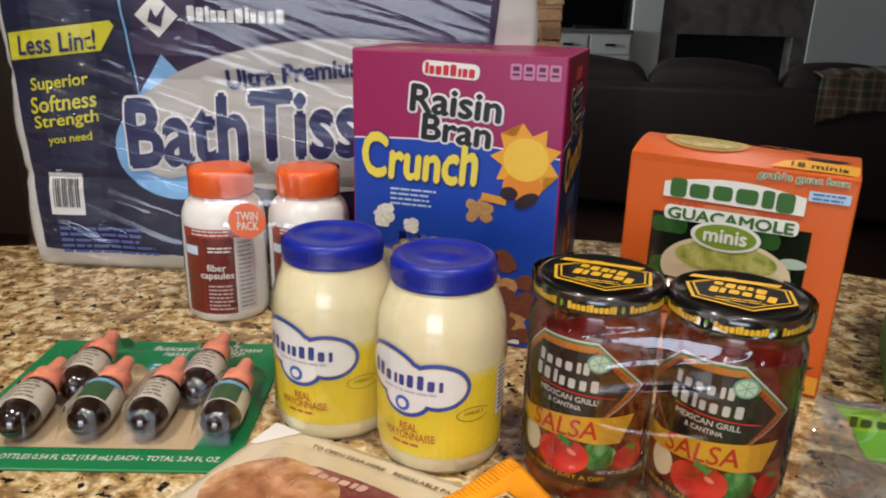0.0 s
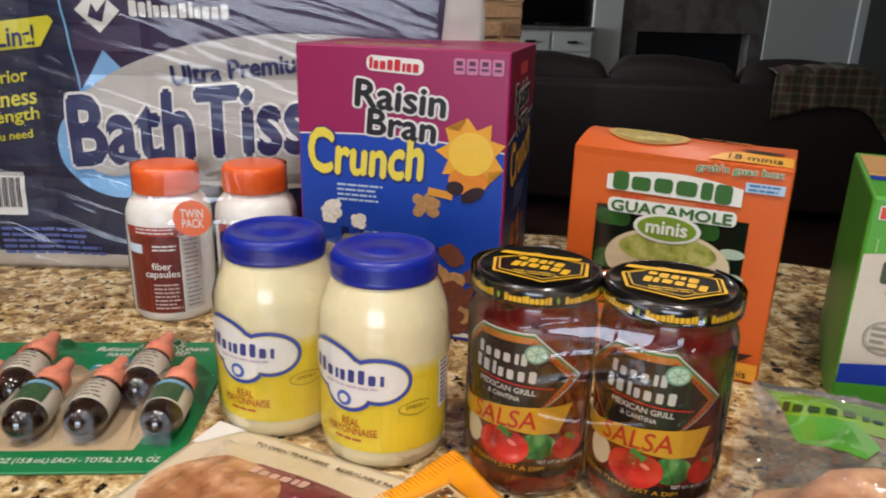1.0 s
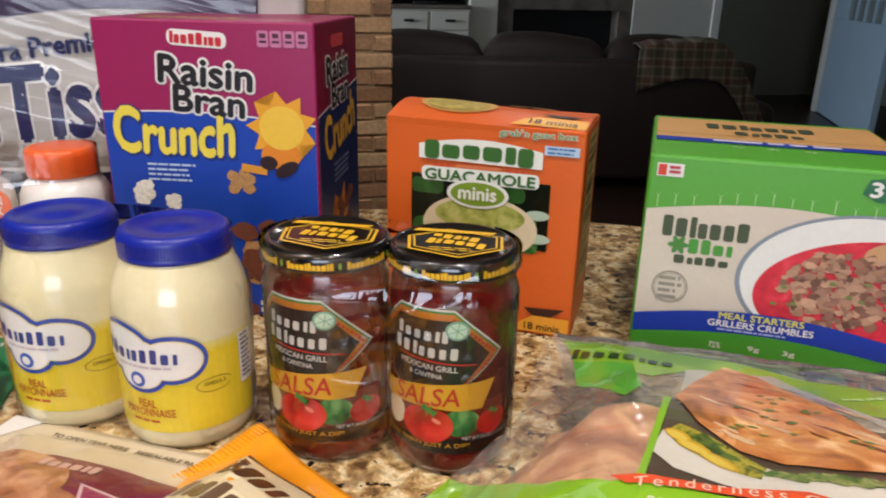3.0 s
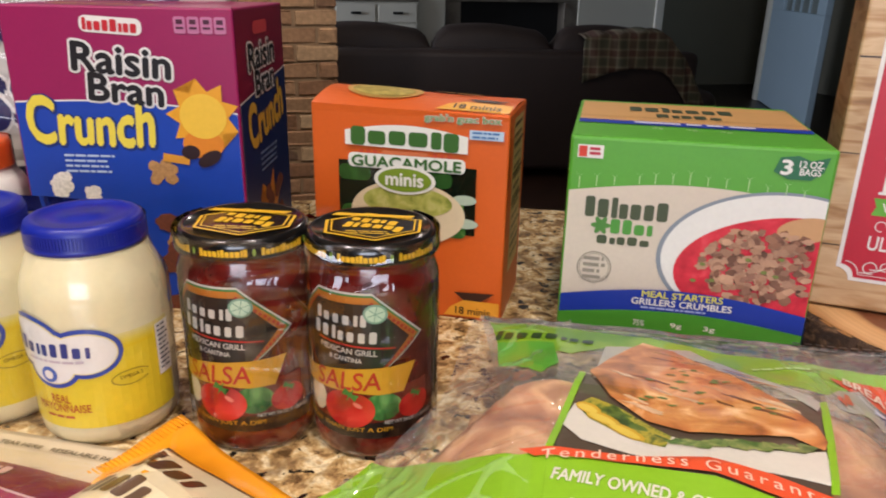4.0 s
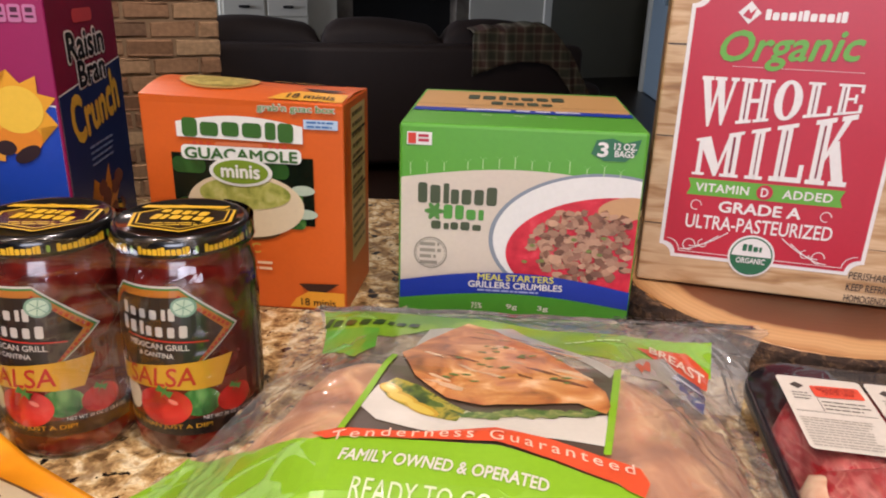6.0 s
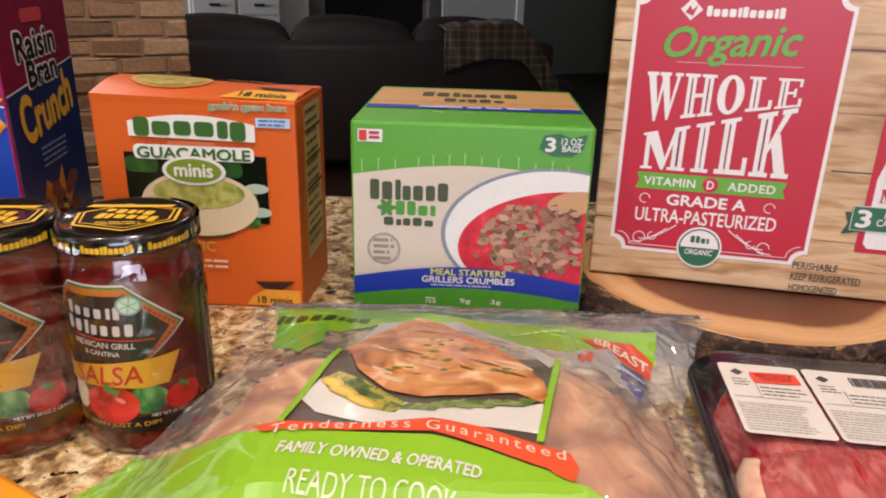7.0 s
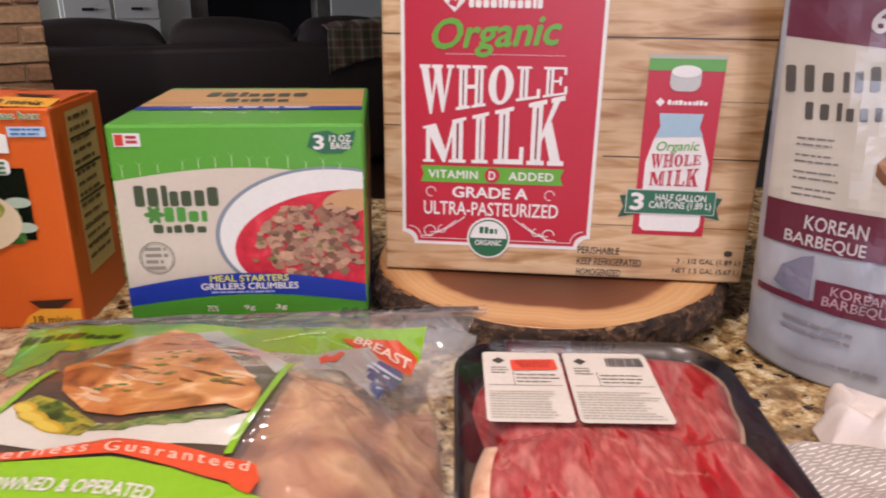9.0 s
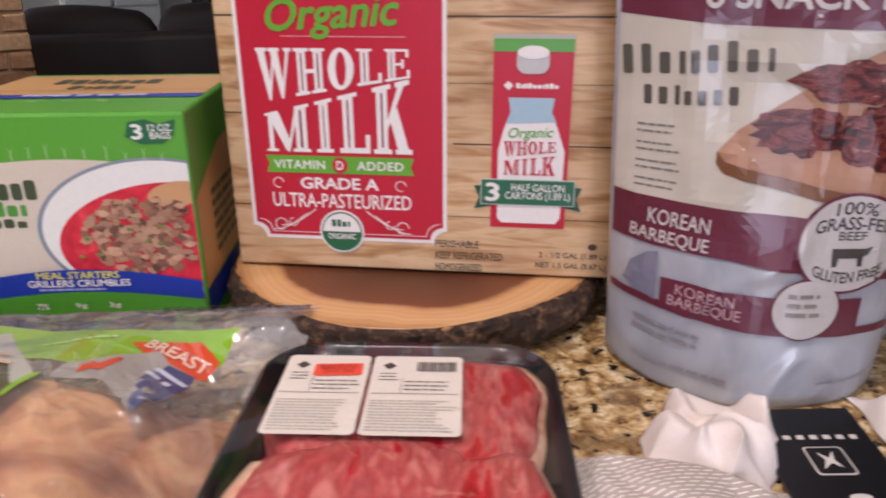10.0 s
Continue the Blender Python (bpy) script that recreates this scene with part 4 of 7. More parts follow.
    # side: darker inks than the front, its shade put into the colour
    shapes("side_upper", [rect(0.002, 0.002, SD - 0.002, H - 0.002)], S, 0.0003, ink("861238"), t)
    shapes("side_line", [wave(0.002, SD - 0.002, 0.2145, 0.2325, 0.0, 0.002)], S, 0.0005, wh, t)
    shapes("side_lower", [wave(0.002, SD - 0.002, 0.213, 0.231, 0.0, 0.002)], S, 0.0008, ink("14285e"), t)
    for s_, u, v, w, h in (("Raisin", 0.072, 0.255, 0.082, 0.026), ("Bran", 0.078, 0.228, 0.062, 0.024)):
        text(s_, S, u, v, w, h, wh, t, 0.0011, 0.085, 2, name="lettering_outline")
        text(s_, S, u, v, w, h, bk, t, 0.0015, 0.03, 2)
    text("Crunch", S, 0.078, 0.190, 0.115, 0.036, ink("e8b838"), t, 0.0014, 0.04, 8, 0.06, arch)
    shapes("brand_swash", [rrect(0.05, 0.275, 0.095, 0.288, 0.005)], S, 0.0008, ink("d84a50"), t)
    lines(S, 0.05, 0.155, 0.06, 4, 0.006, 0.0025, ink("7890b8"), t, 0.001, 6)
    shapes("sunburst", [burst(0.075, 0.085, 0.022, 0.045, 7, 0.4)], S, 0.0011, ink("d8881c"), t)
    shapes("printed_flake", [blob(0.06 + rng.uniform(-0.03, 0.06), 0.05 + rng.uniform(-0.04, 0.07), 0.013, 0.010, rng) for _ in range(16)], S, 0.0015, fl, t)
    # top flaps
    T = top(H)
    shapes("top_seam", [rect(0.004, D * 0.5, W - 0.004, D * 0.5 + 0.002)], T, 0.0004, edge, t)
    lines(T, 0.03, 0.05, 0.12, 2, 0.018, 0.008, ink("d8b030"), t, 0.0005, 11)


def guac_box():
    W, D, H = 0.199, 0.112, 0.219
    t = thing("guacamole_box", "orange cardboard grab box of guacamole minis", "food box", pose(0.212, 0.73, 0, 0, 0, -27.6))
    orange, orange2 = ink("de641a"), ink("cc520f")
    lid = lambda x, y: H + 0.010 * math.sin(math.pi * min(1.0, y / D)) * (1 - 0.5 * x / W) - 0.004 * (x / W)
    part("box", box_bm(0, 0, 0, W, D, H - 0.006, 0.002, 2), orange, t)
    part("top_flap", grid_bm(16, 12, lambda a, b: Vector((0.001 + (W - 0.002) * a, -0.0005 + (D + 0.0) * b, lid(W * a, D * b) - 0.004)), lambda a, b: Vector((0.001 + (W - 0.002) * a, D * b, H - 0.012))), orange, t, smooth=False)
    F, S = front(0.0006), side(W)
    T = lambda u, v, h: Vector((u, v, lid(u, v) - 0.004 + h))
    wh, gr = ink("f0eee2"), ink("3c6a28")
    shapes("window_panel", [rect(0.028, 0.092, 0.169, 0.160)], F, 0.0006, ink("101a10", 0.15, 0.8), t)
    pod = two_tone("green_tubs", [(0.3, "1f3a18"), (0.6, "35602a"), (0.75, "6f9a4a")], 30, 0.15, 0.8)
    for (u, v, w, h) in ((0.045, 0.148, 0.034, 0.016), (0.125, 0.146, 0.04, 0.016), (0.055, 0.105, 0.05, 0.02), (0.14, 0.12, 0.035, 0.014), (0.145, 0.095, 0.03, 0.014)):
        shapes("tub_seen_inside", [rrect(u - w / 2, v - h / 2, u + w / 2, v + h / 2, h * 0.4)], F, 0.0009, pod, t)
    for (u, v) in ((0.158, 0.128), (0.16, 0.104)):
        shapes("tub_rim", [ellipse(u, v, 0.012, 0.005)], F, 0.0011, ink("b8c8b0"), t)
    shapes("bowl_picture", [ellipse(0.1, 0.110, 0.059, 0.033)], F, 0.0014, ink("e6d2ac"), t)
    shapes("guacamole_picture", [ellipse(0.1, 0.122, 0.046, 0.016)], F, 0.0018, two_tone("guacamole_print", [(0.3, "7a8430"), (0.5, "a8a850"), (0.7, "c4c078")], 90), t)
    shapes("bowl_shadow", [ellipse(0.1, 0.084, 0.034, 0.010)], F, 0.0010, ink("5a3a1a"), t)
    # arched wordmark as plain bars on a white plate
    shapes("brand_plate", [[(0.036, 0.176), (0.160, 0.174)] + [(0.160 - 0.124 * i / 12, 0.1905 + 0.0075 * math.sin(math.pi * i / 12)) for i in range(13)]], F, 0.0018, wh, t)
    word_bars(F, 0.098, 0.1835, 0.112, 0.0185, 6, gr, t, 0.0024, 0.0, -1, 0.004, 0.8)
    shapes("strap_line", [rrect(0.074, 0.1685, 0.121, 0.1725, 0.0018)], F, 0.0022, ink("d87848"), t)
    shapes("dot", [ellipse(u, 0.1705, 0.0022, 0.0022, 12) for u in (0.053, 0.060, 0.067, 0.128, 0.135, 0.142)], F, 0.0022, ink("d05030"), t)
    shapes("name_plate", [rrect(0.039, 0.154, 0.158, 0.1685, 0.005)], F, 0.0019, wh, t)
    text("GUACAMOLE", F, 0.0985, 0.1608, 0.111, 0.0105, gr, t, 0.0026, 0.03)
    shapes("minis_plate", [ellipse(0.0975, 0.144, 0.0315, 0.0145)], F, 0.0027, wh, t)
    shapes("minis_oval", [ellipse(0.0975, 0.144, 0.0275, 0.0118)], F, 0.0031, ink("7f9a26"), t)
    text("minis", F, 0.0975, 0.1445, 0.038, 0.0125, wh, t, 0.0036, 0.03)
    text("grab'n guac box", F, 0.154, 0.2065, 0.074, 0.0085, wh, t, 0.0012, 0.06, name="lettering_outline")
    text("grab'n guac box", F, 0.154, 0.2065, 0.074, 0.0085, ink("5a8a3a"), t, 0.0017, 0.015)
    shapes("blue_note", [rect(0.161, 0.1885, 0.194, 0.1975)], F, 0.001, ink("bcd4e8"), t)
    lines(F, 0.164, 0.196, 0.026, 2, 0.004, 0.0018, ink("4a78b0"), t, 0.0014, 2)
    text("CLASSIC", F, 0.084, 0.066, 0.056, 0.0105, ink("c8a03c"), t, 0.0012, 0.02)
    lines(F, 0.055, 0.052, 0.085, 2, 0.006, 0.0028, ink("f0c8a0"), t, 0.0012, 8)
    shapes("count_tab", [[(0.14, 0.004), (0.197, 0.004), (0.197, 0.022), (0.16, 0.022), (0.147, 0.014)]], F, 0.0012, ink("f2a82a"), t)
    text("18 minis", F, 0.170, 0.0105, 0.036, 0.008, ink("2a1c10"), t, 0.0017, 0.01)
    shapes("count_tab_shadow", [[(0.150, 0.030), (0.192, 0.032), (0.178, 0.022), (0.160, 0.022)]], F, 0.0012, ink("3a1c14"), t)
    # top
    shapes("top_picture", [ellipse(0.062, 0.05, 0.040, 0.030)], T, 0.0016, ink("d8a85a"), t, 0.02)
    shapes("top_picture", [ellipse(0.062, 0.046, 0.033, 0.022)], T, 0.0024, two_tone("dip_print", [(0.3, "8a7a30"), (0.7, "c0ac58")], 90), t, 0.02)
    shapes("top_tab", [[(0.125, 0.005), (0.197, 0.005), (0.197, 0.032), (0.150, 0.032), (0.135, 0.022)]], T, 0.0016, ink("f2b030"), t, 0.02)
    text("18 minis", T, 0.165, 0.015, 0.046, 0.013, ink("2a1c10"), t, 0.0026, 0.01, cut=0.02)
    shapes("top_tab_shadow", [[(0.150, 0.045), (0.192, 0.047), (0.178, 0.036), (0.160, 0.036)]], T, 0.0016, ink("3a1c14"), t, 0.02)
    lines(T, 0.11, 0.09, 0.06, 2, 0.012, 0.006, ink("d89848"), t, 0.0018, 4, 0.02)
    # side: nutrition table
    shapes("nutrition_panel", [rect(0.028, 0.045, 0.092, 0.205)], S, 0.0005, ink("d8b070"), t)
    shapes("nutrition_rule", [rect(0.030, v, 0.090, v + 0.0025) for v in (0.072, 0.09, 0.118, 0.148, 0.178)], S, 0.0009, ink("2a2018"), t)
    lines(S, 0.032, 0.200, 0.054, 14, 0.0105, 0.004, ink("6a5030"), t, 0.001, 7)
    shapes("side_leaf", [ellipse(0.012, 0.14, 0.008, 0.05)], S, 0.0006, orange2, t)


def crumble_box():
    W, D, H = 0.217, 0.212, 0.206
    t = thing("veggie_crumbles_box", "green and cream cardboard box of frozen meal-starter crumbles", "food box", pose(0.424, 0.579, 0, 0, 0, -26.3))
    green, green2 = ink("5aa832"), ink("4a9a2c")
    kraft, creamy, blue = ink("d8a868"), ink("dccfbe"), ink("1c3aa8")
    part("box", box_bm(0, 0, 0, W, D, H, 0.003, 2), green, t)
    F, S, T = front(0), side(W), top(H)
    wh, dg = ink("f0eee8"), ink("46523a")

    def band(y0, y1, u0=0.002, u1=W - 0.002, n=16, s0=0.0, s1=0.0):
        lo = [(u0 + (u1 - u0) * i / n, y0 + s0 * math.sin(math.pi * i / n)) for i in range(n + 1)]
        hi = [(u1 + (u0 - u1) * i / n, y1 + s1 * math.sin(math.pi * i / n)) for i in range(n + 1)]
        return lo + hi
    shapes("cream_panel", [band(0.045, 0.157, s1=0.011, s0=0)], F, 0.0004, creamy, t)
    rng = random.Random(8)
    spr = []
    for i in range(13):
        u = 0.012 + i * 0.0155 + rng.uniform(-0.003, 0.003)
        v = 0.158 + 0.011 * math.sin(math.pi * u / W)
        hgt = 0.006 + 0.005 * rng.random()
        spr += [rect(u - 0.0004, v, u + 0.0004, v + hgt), [(u, v + hgt), (u + 0.0035, v + hgt + 0.003), (u + 0.001, v + hgt + 0.0005)], [(u, v + hgt), (u - 0.0035, v + hgt + 0.003), (u - 0.001, v + hgt + 0.0005)]]
    shapes("sprout_border", spr, F, 0.0006, ink("b8dc98"), t)
    # bowl clipped at the box edge
    def clip(o, m=W - 0.002):
        return [(min(x, m), y) for x, y in o]
    shapes("bowl_rim_shadow", [clip(ellipse(0.184, 0.104, 0.101, 0.0645, 60))], F, 0.0007, ink("8a94a0"), t)
    shapes("bowl", [clip(ellipse(0.185, 0.104, 0.098, 0.062, 60))], F, 0.0010, wh, t)
    shapes("red_soup", [clip(spun(ellipse(0.190, 0.097, 0.091, 0.050, 60), 5, 0.19, 0.097))], F, 0.0014, two_tone("tomato_print", [(0.3, "b0182c"), (0.55, "cf2a3c"), (0.75, "e0505a")], 60, 0.38), t)
    shapes("spoon", [clip(spun(ellipse(0.203, 0.137, 0.024, 0.011), 8, 0.203, 0.137))], F, 0.0017, ink("d0a070"), t)
    cr = island_mat("crumble_print", [(0, "5e3c2c"), (0.3, "94664e"), (0.65, "c09678"), (1.0, "7a5040")], 0.6, True)
    out = []
    for _ in range(330):
        a, r = rng.uniform(0, 6.28), rng.random() ** 0.6
        x, y = 0.172 + 0.051 * r * math.cos(a), 0.101 + 0.035 * r * math.sin(a)
        if x < W - 0.007:
            out.append(clip(blob(x, y, rng.uniform(0.0034, 0.0066), rng.uniform(0.0030, 0.0052), rng, 10, 0.45)))
    for k, o in enumerate(out):
        shapes("printed_crumb", [o], F, 0.0018 + 0.000012 * (k % 90), cr, t)
    shapes("printed_herb", [blob(0.176 + rng.uniform(-0.06, 0.03), 0.098 + rng.uniform(-0.035, 0.04), 0.003, 0.002, rng, 8) for _ in range(7)], F, 0.0030, ink("7c8644"), t)
    shapes("blue_band", [band(0.040, 0.058, s0=0.010, s1=0.013)], F, 0.0033, blue, t)
    shapes("green_foot", [band(0.002, 0.040, s1=0.010)], F, 0.0036, green2, t)
    text("MEAL STARTERS", F, 0.110, 0.0660, 0.070, 0.0062, ink("e6e05a"), t, 0.0038, 0.02)
    text("GRILLERS CRUMBLES", F, 0.110, 0.0583, 0.087, 0.0062, wh, t, 0.0038, 0.02)
    lines(F, 0.075, 0.0535, 0.07, 1, 0.004, 0.0018, ink("a8b8e8"), t, 0.0038, 3)
    for s_, u in (("75%", 0.075), ("9g", 0.108), ("3g", 0.137)):
        text(s_, F, u, 0.0365, 0.010, 0.006, wh, t, 0.0040, 0.01)
    # maker's mark: plain bars and a sprig
    word_bars(F, 0.0545, 0.1435, 0.074, 0.019, 7, dg, t, 0.0008)
    word_bars(F, 0.0600, 0.1265, 0.038, 0.0135, 4, ink("4f9a3c"), t, 0.0008)
    shapes("brand_sprig", [spun(ellipse(0.0355, 0.1265, 0.006, 0.0025, 14), a, 0.0355 - 0.003, 0.1265) for a in (0, 60, 120, 180, 240, 300)], F, 0.0008, ink("4f8a3c"), t)
    word_bars(F, 0.054, 0.1135, 0.048, 0.008, 5, dg, t, 0.0008)
    seal = ink("9a9284")
    shapes("seal_ring", ring_quads(0.030, 0.086, 0.0155, 0.0155, 0.0011) + ring_quads(0.030, 0.086, 0.0135, 0.0135, 0.0005), F, 0.0008, seal, t)
    lines(F, 0.020, 0.096, 0.020, 4, 0.006, 0.0032, seal, t, 0.0008, 5)
    shapes("badge", [rect(0.007, 0.187, 0.029, 0.1985)], F, 0.0007, wh, t)
    shapes("badge_mark", [rect(0.008, 0.188, 0.015, 0.1975)], F, 0.0011, ink("d8402c"), t)
    lines(F, 0.017, 0.1965, 0.010, 2, 0.004, 0.0025, ink("c03048"), t, 0.0011, 5)
    shapes("count_leaf", [[(0.168, 0.186), (0.172, 0.198), (0.186, 0.200), (0.196, 0.196), (0.210, 0.200), (0.207, 0.187), (0.198, 0.180), (0.180, 0.180)]], F, 0.0007, ink("1e6a44"), t)
    text("3", F, 0.178, 0.190, 0.008, 0.012, wh, t, 0.0011, 0.03)
    text("12 OZ.\nBAGS", F, 0.197, 0.190, 0.019, 0.012, wh, t, 0.0011, 0.02)
    # side and top
    shapes("side_panel", [[(0.004, 0.046), (D - 0.004, 0.046), (D - 0.004, 0.17), (0.09, 0.16), (0.004, 0.13)]], S, 0.0004, kraft, t)
    shapes("side_blue", [[(0.002, 0.018), (D - 0.002, 0.018), (D - 0.002, 0.04), (0.002, 0.046)]], S, 0.0007, blue, t)
    lines(S, 0.05, 0.125, 0.10, 6, 0.011, 0.006, dg, t, 0.0008, 9)
    shapes("top_kraft", [rect(0.004, 0.085, W - 0.004, D - 0.014)], T, 0.0004, kraft, t)
    shapes("top_blue", [rect(0.004, 0.066, W - 0.004, 0.085)], T, 0.0007, blue, t)
    word_bars(T, 0.105, 0.158, 0.105, 0.030, 7, dg, t, 0.0008)
    word_bars(T, 0.110, 0.122, 0.065, 0.020, 5, dg, t, 0.0008)
    lines(T, 0.055, 0.081, 0.11, 1, 0.01, 0.008, ink("d8d8f0"), t, 0.0011, 2)
    for u in (0.075, 0.105, 0.135):
        text("9g", T, u, 0.05, 0.010, 0.009, ink("c8e8b0"), t, 0.0008)
    shapes("flap_seam", [rect(0.003, 0.103, W - 0.003, 0.1045)], T, 0.0012, ink("8a6a3c"), t)


def milk_box():
    W, D, H = 0.350, 0.105, 0.281
    t = thing("milk_carton_box", "cardboard case of organic whole milk printed like boards", "milk box", pose(0.6625, 0.534, 0.046, 0, 0, -36.2))
    part("box", box_bm(0, 0, 0, W, D, H, 0.002, 2), plank_print_mat(), t)
    flat, S = front(0), side(W)
    F = lambda u, v, h: flat(max(0.001, u - 0.003), v, h)
    wh, red, gr, dk = ink("f2efea"), ink("c41c36"), ink("66b030"), ink("4a4038")
    jl = ink("3a2a1c")
    shapes("board_joint", [rect(0.001, v, W + 0.002, v + 0.0014) for v in (0.229,)] + [rect(0.21, v, W + 0.002, v + 0.0012) for v in (0.122,)] + [rect(0.19, 0.055, W + 0.002, 0.0556), rect(0.19, 0.175, W + 0.002, 0.1755), rect(0.001, 0.146, 0.02, 0.147), rect(0.001, 0.06, 0.02, 0.061)], F, 0.0003, jl, t)
    shapes("panel_border", [notched(0.0205, 0.028, 0.2045, 0.2765, 0.012)], F, 0.0005, wh, t)
    shapes("red_panel", [notched(0.024, 0.0315, 0.201, 0.273, 0.012)], F, 0.0008, red, t)
    inner = notched(0.027, 0.0345, 0.198, 0.270, 0.012)
    shapes("panel_line", [inner[:14] + [(x + (0.0006 if x < 0.1 else -0.0006), y + 0.0006) for x, y in reversed(inner[:14])]], F, 0.0011, wh, t)
    shapes("brand_diamond", [[(0.0595, 0.2585), (0.069, 0.268), (0.0785, 0.2585), (0.069, 0.249)]], F, 0.0012, wh, t)
    shapes("brand_diamond", [[(0.0635, 0.256), (0.0675, 0.262), (0.0695, 0.258), (0.0745, 0.263), (0.0705, 0.253)]], F, 0.0016, red, t)
    word_bars(F, 0.115, 0.2575, 0.066, 0.009, 11, wh, t, 0.0012)
    text("Organic", F, 0.106, 0.2285, 0.114, 0.034, gr, t, 0.0016, 0.02, 3, 0.28)
    shapes("dotted_rule", [rect(0.062 + i * 0.0024, 0.2125, 0.0632 + i * 0.0024, 0.2131) for i in range(45)], F, 0.0012, wh, t)
    inl = ink("8a2034")
    slab_word("WHOLE", (1.15, 1.0, 0.85, 0.8, 0.8), F, 0.038, 0.156, 0.135, 0.047, wh, inl, t, 0.0013, (0.0, 0.023))
    slab_word("MILK", (1.25, 0.62, 0.85, 1.0), F, 0.041, 0.112, 0.131, 0.034, wh, inl, t, 0.0013, (0, 0), (0.0, 0.032))
    shapes("green_ribbon", [[(0.039, 0.0925), (0.175, 0.0925), (0.172, 0.1005), (0.175, 0.1085), (0.039, 0.1085), (0.042, 0.1005)]], F, 0.0013, gr, t)
    text("VITAMIN", F, 0.070, 0.1005, 0.047, 0.0078, wh, t, 0.0018, 0.02, gap=1.1)
    text("ADDED", F, 0.1445, 0.1005, 0.042, 0.0078, wh, t, 0.0018, 0.02, gap=1.1)
    shapes("red_dot", [ellipse(0.1075, 0.1005, 0.0072, 0.0072)], F, 0.0018, red, t)
    text("D", F, 0.1075, 0.1005, 0.006, 0.008, wh, t, 0.0022, 0.02)
    text("GRADE A", F, 0.106, 0.083, 0.072, 0.0105, wh, t, 0.0013, 0.025)
    text("ULTRA-PASTEURIZED", F, 0.107, 0.0665, 0.130, 0.0135, wh, t, 0.0013, 0.012)
    swirl = []
    for sx in (-1, 1):
        for k in range(2):
            swirl += stroke([(0.106 + sx * (0.024 + 0.008 * k + 0.034 * i / 12), 0.058 - 0.004 * k - 0.017 * math.sin(i / 12 * 1.6)) for i in range(13)], 0.0009)
        swirl += ring_quads(0.106 + sx * 0.058, 0.0425, 0.006, 0.006, 0.0009, 20, 0, 300)
        swirl += ring_quads(0.106 + sx * 0.046, 0.045, 0.0042, 0.0042, 0.0008, 18, 90, 360)
        swirl += ring_quads(0.106 + sx * 0.057, 0.083, 0.005, 0.005, 0.0008, 18, 0, 290)
    shapes("scrollwork", swirl, F, 0.0012, wh, t)
    shapes("seal", [ellipse(0.106, 0.037, 0.021, 0.021)], F, 0.0016, wh, t)
    shapes("seal_rim", [ellipse(0.106, 0.037, 0.0192, 0.0192)], F, 0.0020, ink("1f6a44"), t)
    shapes("seal_top", [ellipse(0.106, 0.037, 0.0178, 0.0178, 30, 0, 180)], F, 0.0024, wh, t)
    word_bars(F, 0.106, 0.0455, 0.018, 0.007, 4, ink("1f6a44"), t, 0.0028)
    text("ORGANIC", F, 0.106, 0.0325, 0.026, 0.0055, wh, t, 0.0028, 0.02)
    # printed carton on the boards
    shapes("carton_picture", [rect(0.2440, 0.0470, 0.3105, 0.2090)], F, 0.0006, red, t)
    shapes("carton_top", [rect(0.2440, 0.2020, 0.3105, 0.2125)], F, 0.0010, ink("5fa846"), t)
    shapes("carton_fold", [rect(0.2435, 0.2125, 0.3108, 0.2160)], F, 0.0010, ink("b8b4a8"), t)
    shapes("cap_picture", [rrect(0.2635, 0.184, 0.2905, 0.206, 0.008)], F, 0.0014, ink("c8c8c4"), t)
    shapes("cap_picture", [ellipse(0.277, 0.2015, 0.0130, 0.0055)], F, 0.0018, wh, t)
    bottle = [(0.2500, 0.056), (0.254, 0.0515), (0.302, 0.0515), (0.306, 0.057), (0.307, 0.118), (0.300, 0.138), (0.2945, 0.152), (0.2965, 0.164), (0.2575, 0.164), (0.2595, 0.152), (0.2545, 0.138), (0.2495, 0.118)]
    shapes("bottle_picture", [bottle], F, 0.0010, wh, t)
    shapes("bottle_neck", [[(0.2560, 0.142), (0.2985, 0.144), (0.2945, 0.152), (0.2965, 0.164), (0.2575, 0.164), (0.2595, 0.152)]], F, 0.0014, ink("a8c8d8"), t)
    shapes("brand_diamond", [[(0.2530, 0.1740), (0.2570, 0.178), (0.2610, 0.174), (0.2570, 0.170)]], F, 0.0010, wh, t)
    word_bars(F, 0.2815, 0.174, 0.036, 0.0045, 10, wh, t, 0.0010)
    text("Organic", F, 0.277, 0.1330, 0.038, 0.0115, gr, t, 0.0016, 0.01, 2, 0.25)
    slab_word("WHOLE", (1.15, 1.0, 0.85, 0.8, 0.8), F, 0.2545, 0.1125, 0.045, 0.0140, red, wh, t, 0.0017, (0.0, 0.005))
    slab_word("MILK", (1.25, 0.62, 0.85, 1.0), F, 0.2550, 0.0965, 0.044, 0.0125, red, wh, t, 0.0017, (0, 0), (0.0, 0.005))
    g2 = ink("1c6a48")
    shapes("banner_tail", [[(0.2290, 0.064), (0.244, 0.067), (0.244, 0.087), (0.2290, 0.0855), (0.2335, 0.075)], [(0.3240, 0.064), (0.309, 0.067), (0.309, 0.087), (0.3240, 0.0855), (0.3195, 0.075)]], F, 0.0012, ink("155038"), t)
    shapes("banner", [rect(0.2350, 0.0685, 0.3180, 0.0925)], F, 0.0018, ink("d8dcd0"), t)
    shapes("banner", [rect(0.2358, 0.0693, 0.3172, 0.0917)], F, 0.0022, g2, t)
    text("3", F, 0.2455, 0.0805, 0.011, 0.016, wh, t, 0.0026, 0.03)
    text("HALF GALLON\nCARTONS (1.89 L)", F, 0.2855, 0.0805, 0.057, 0.0160, wh, t, 0.0026, 0.012)
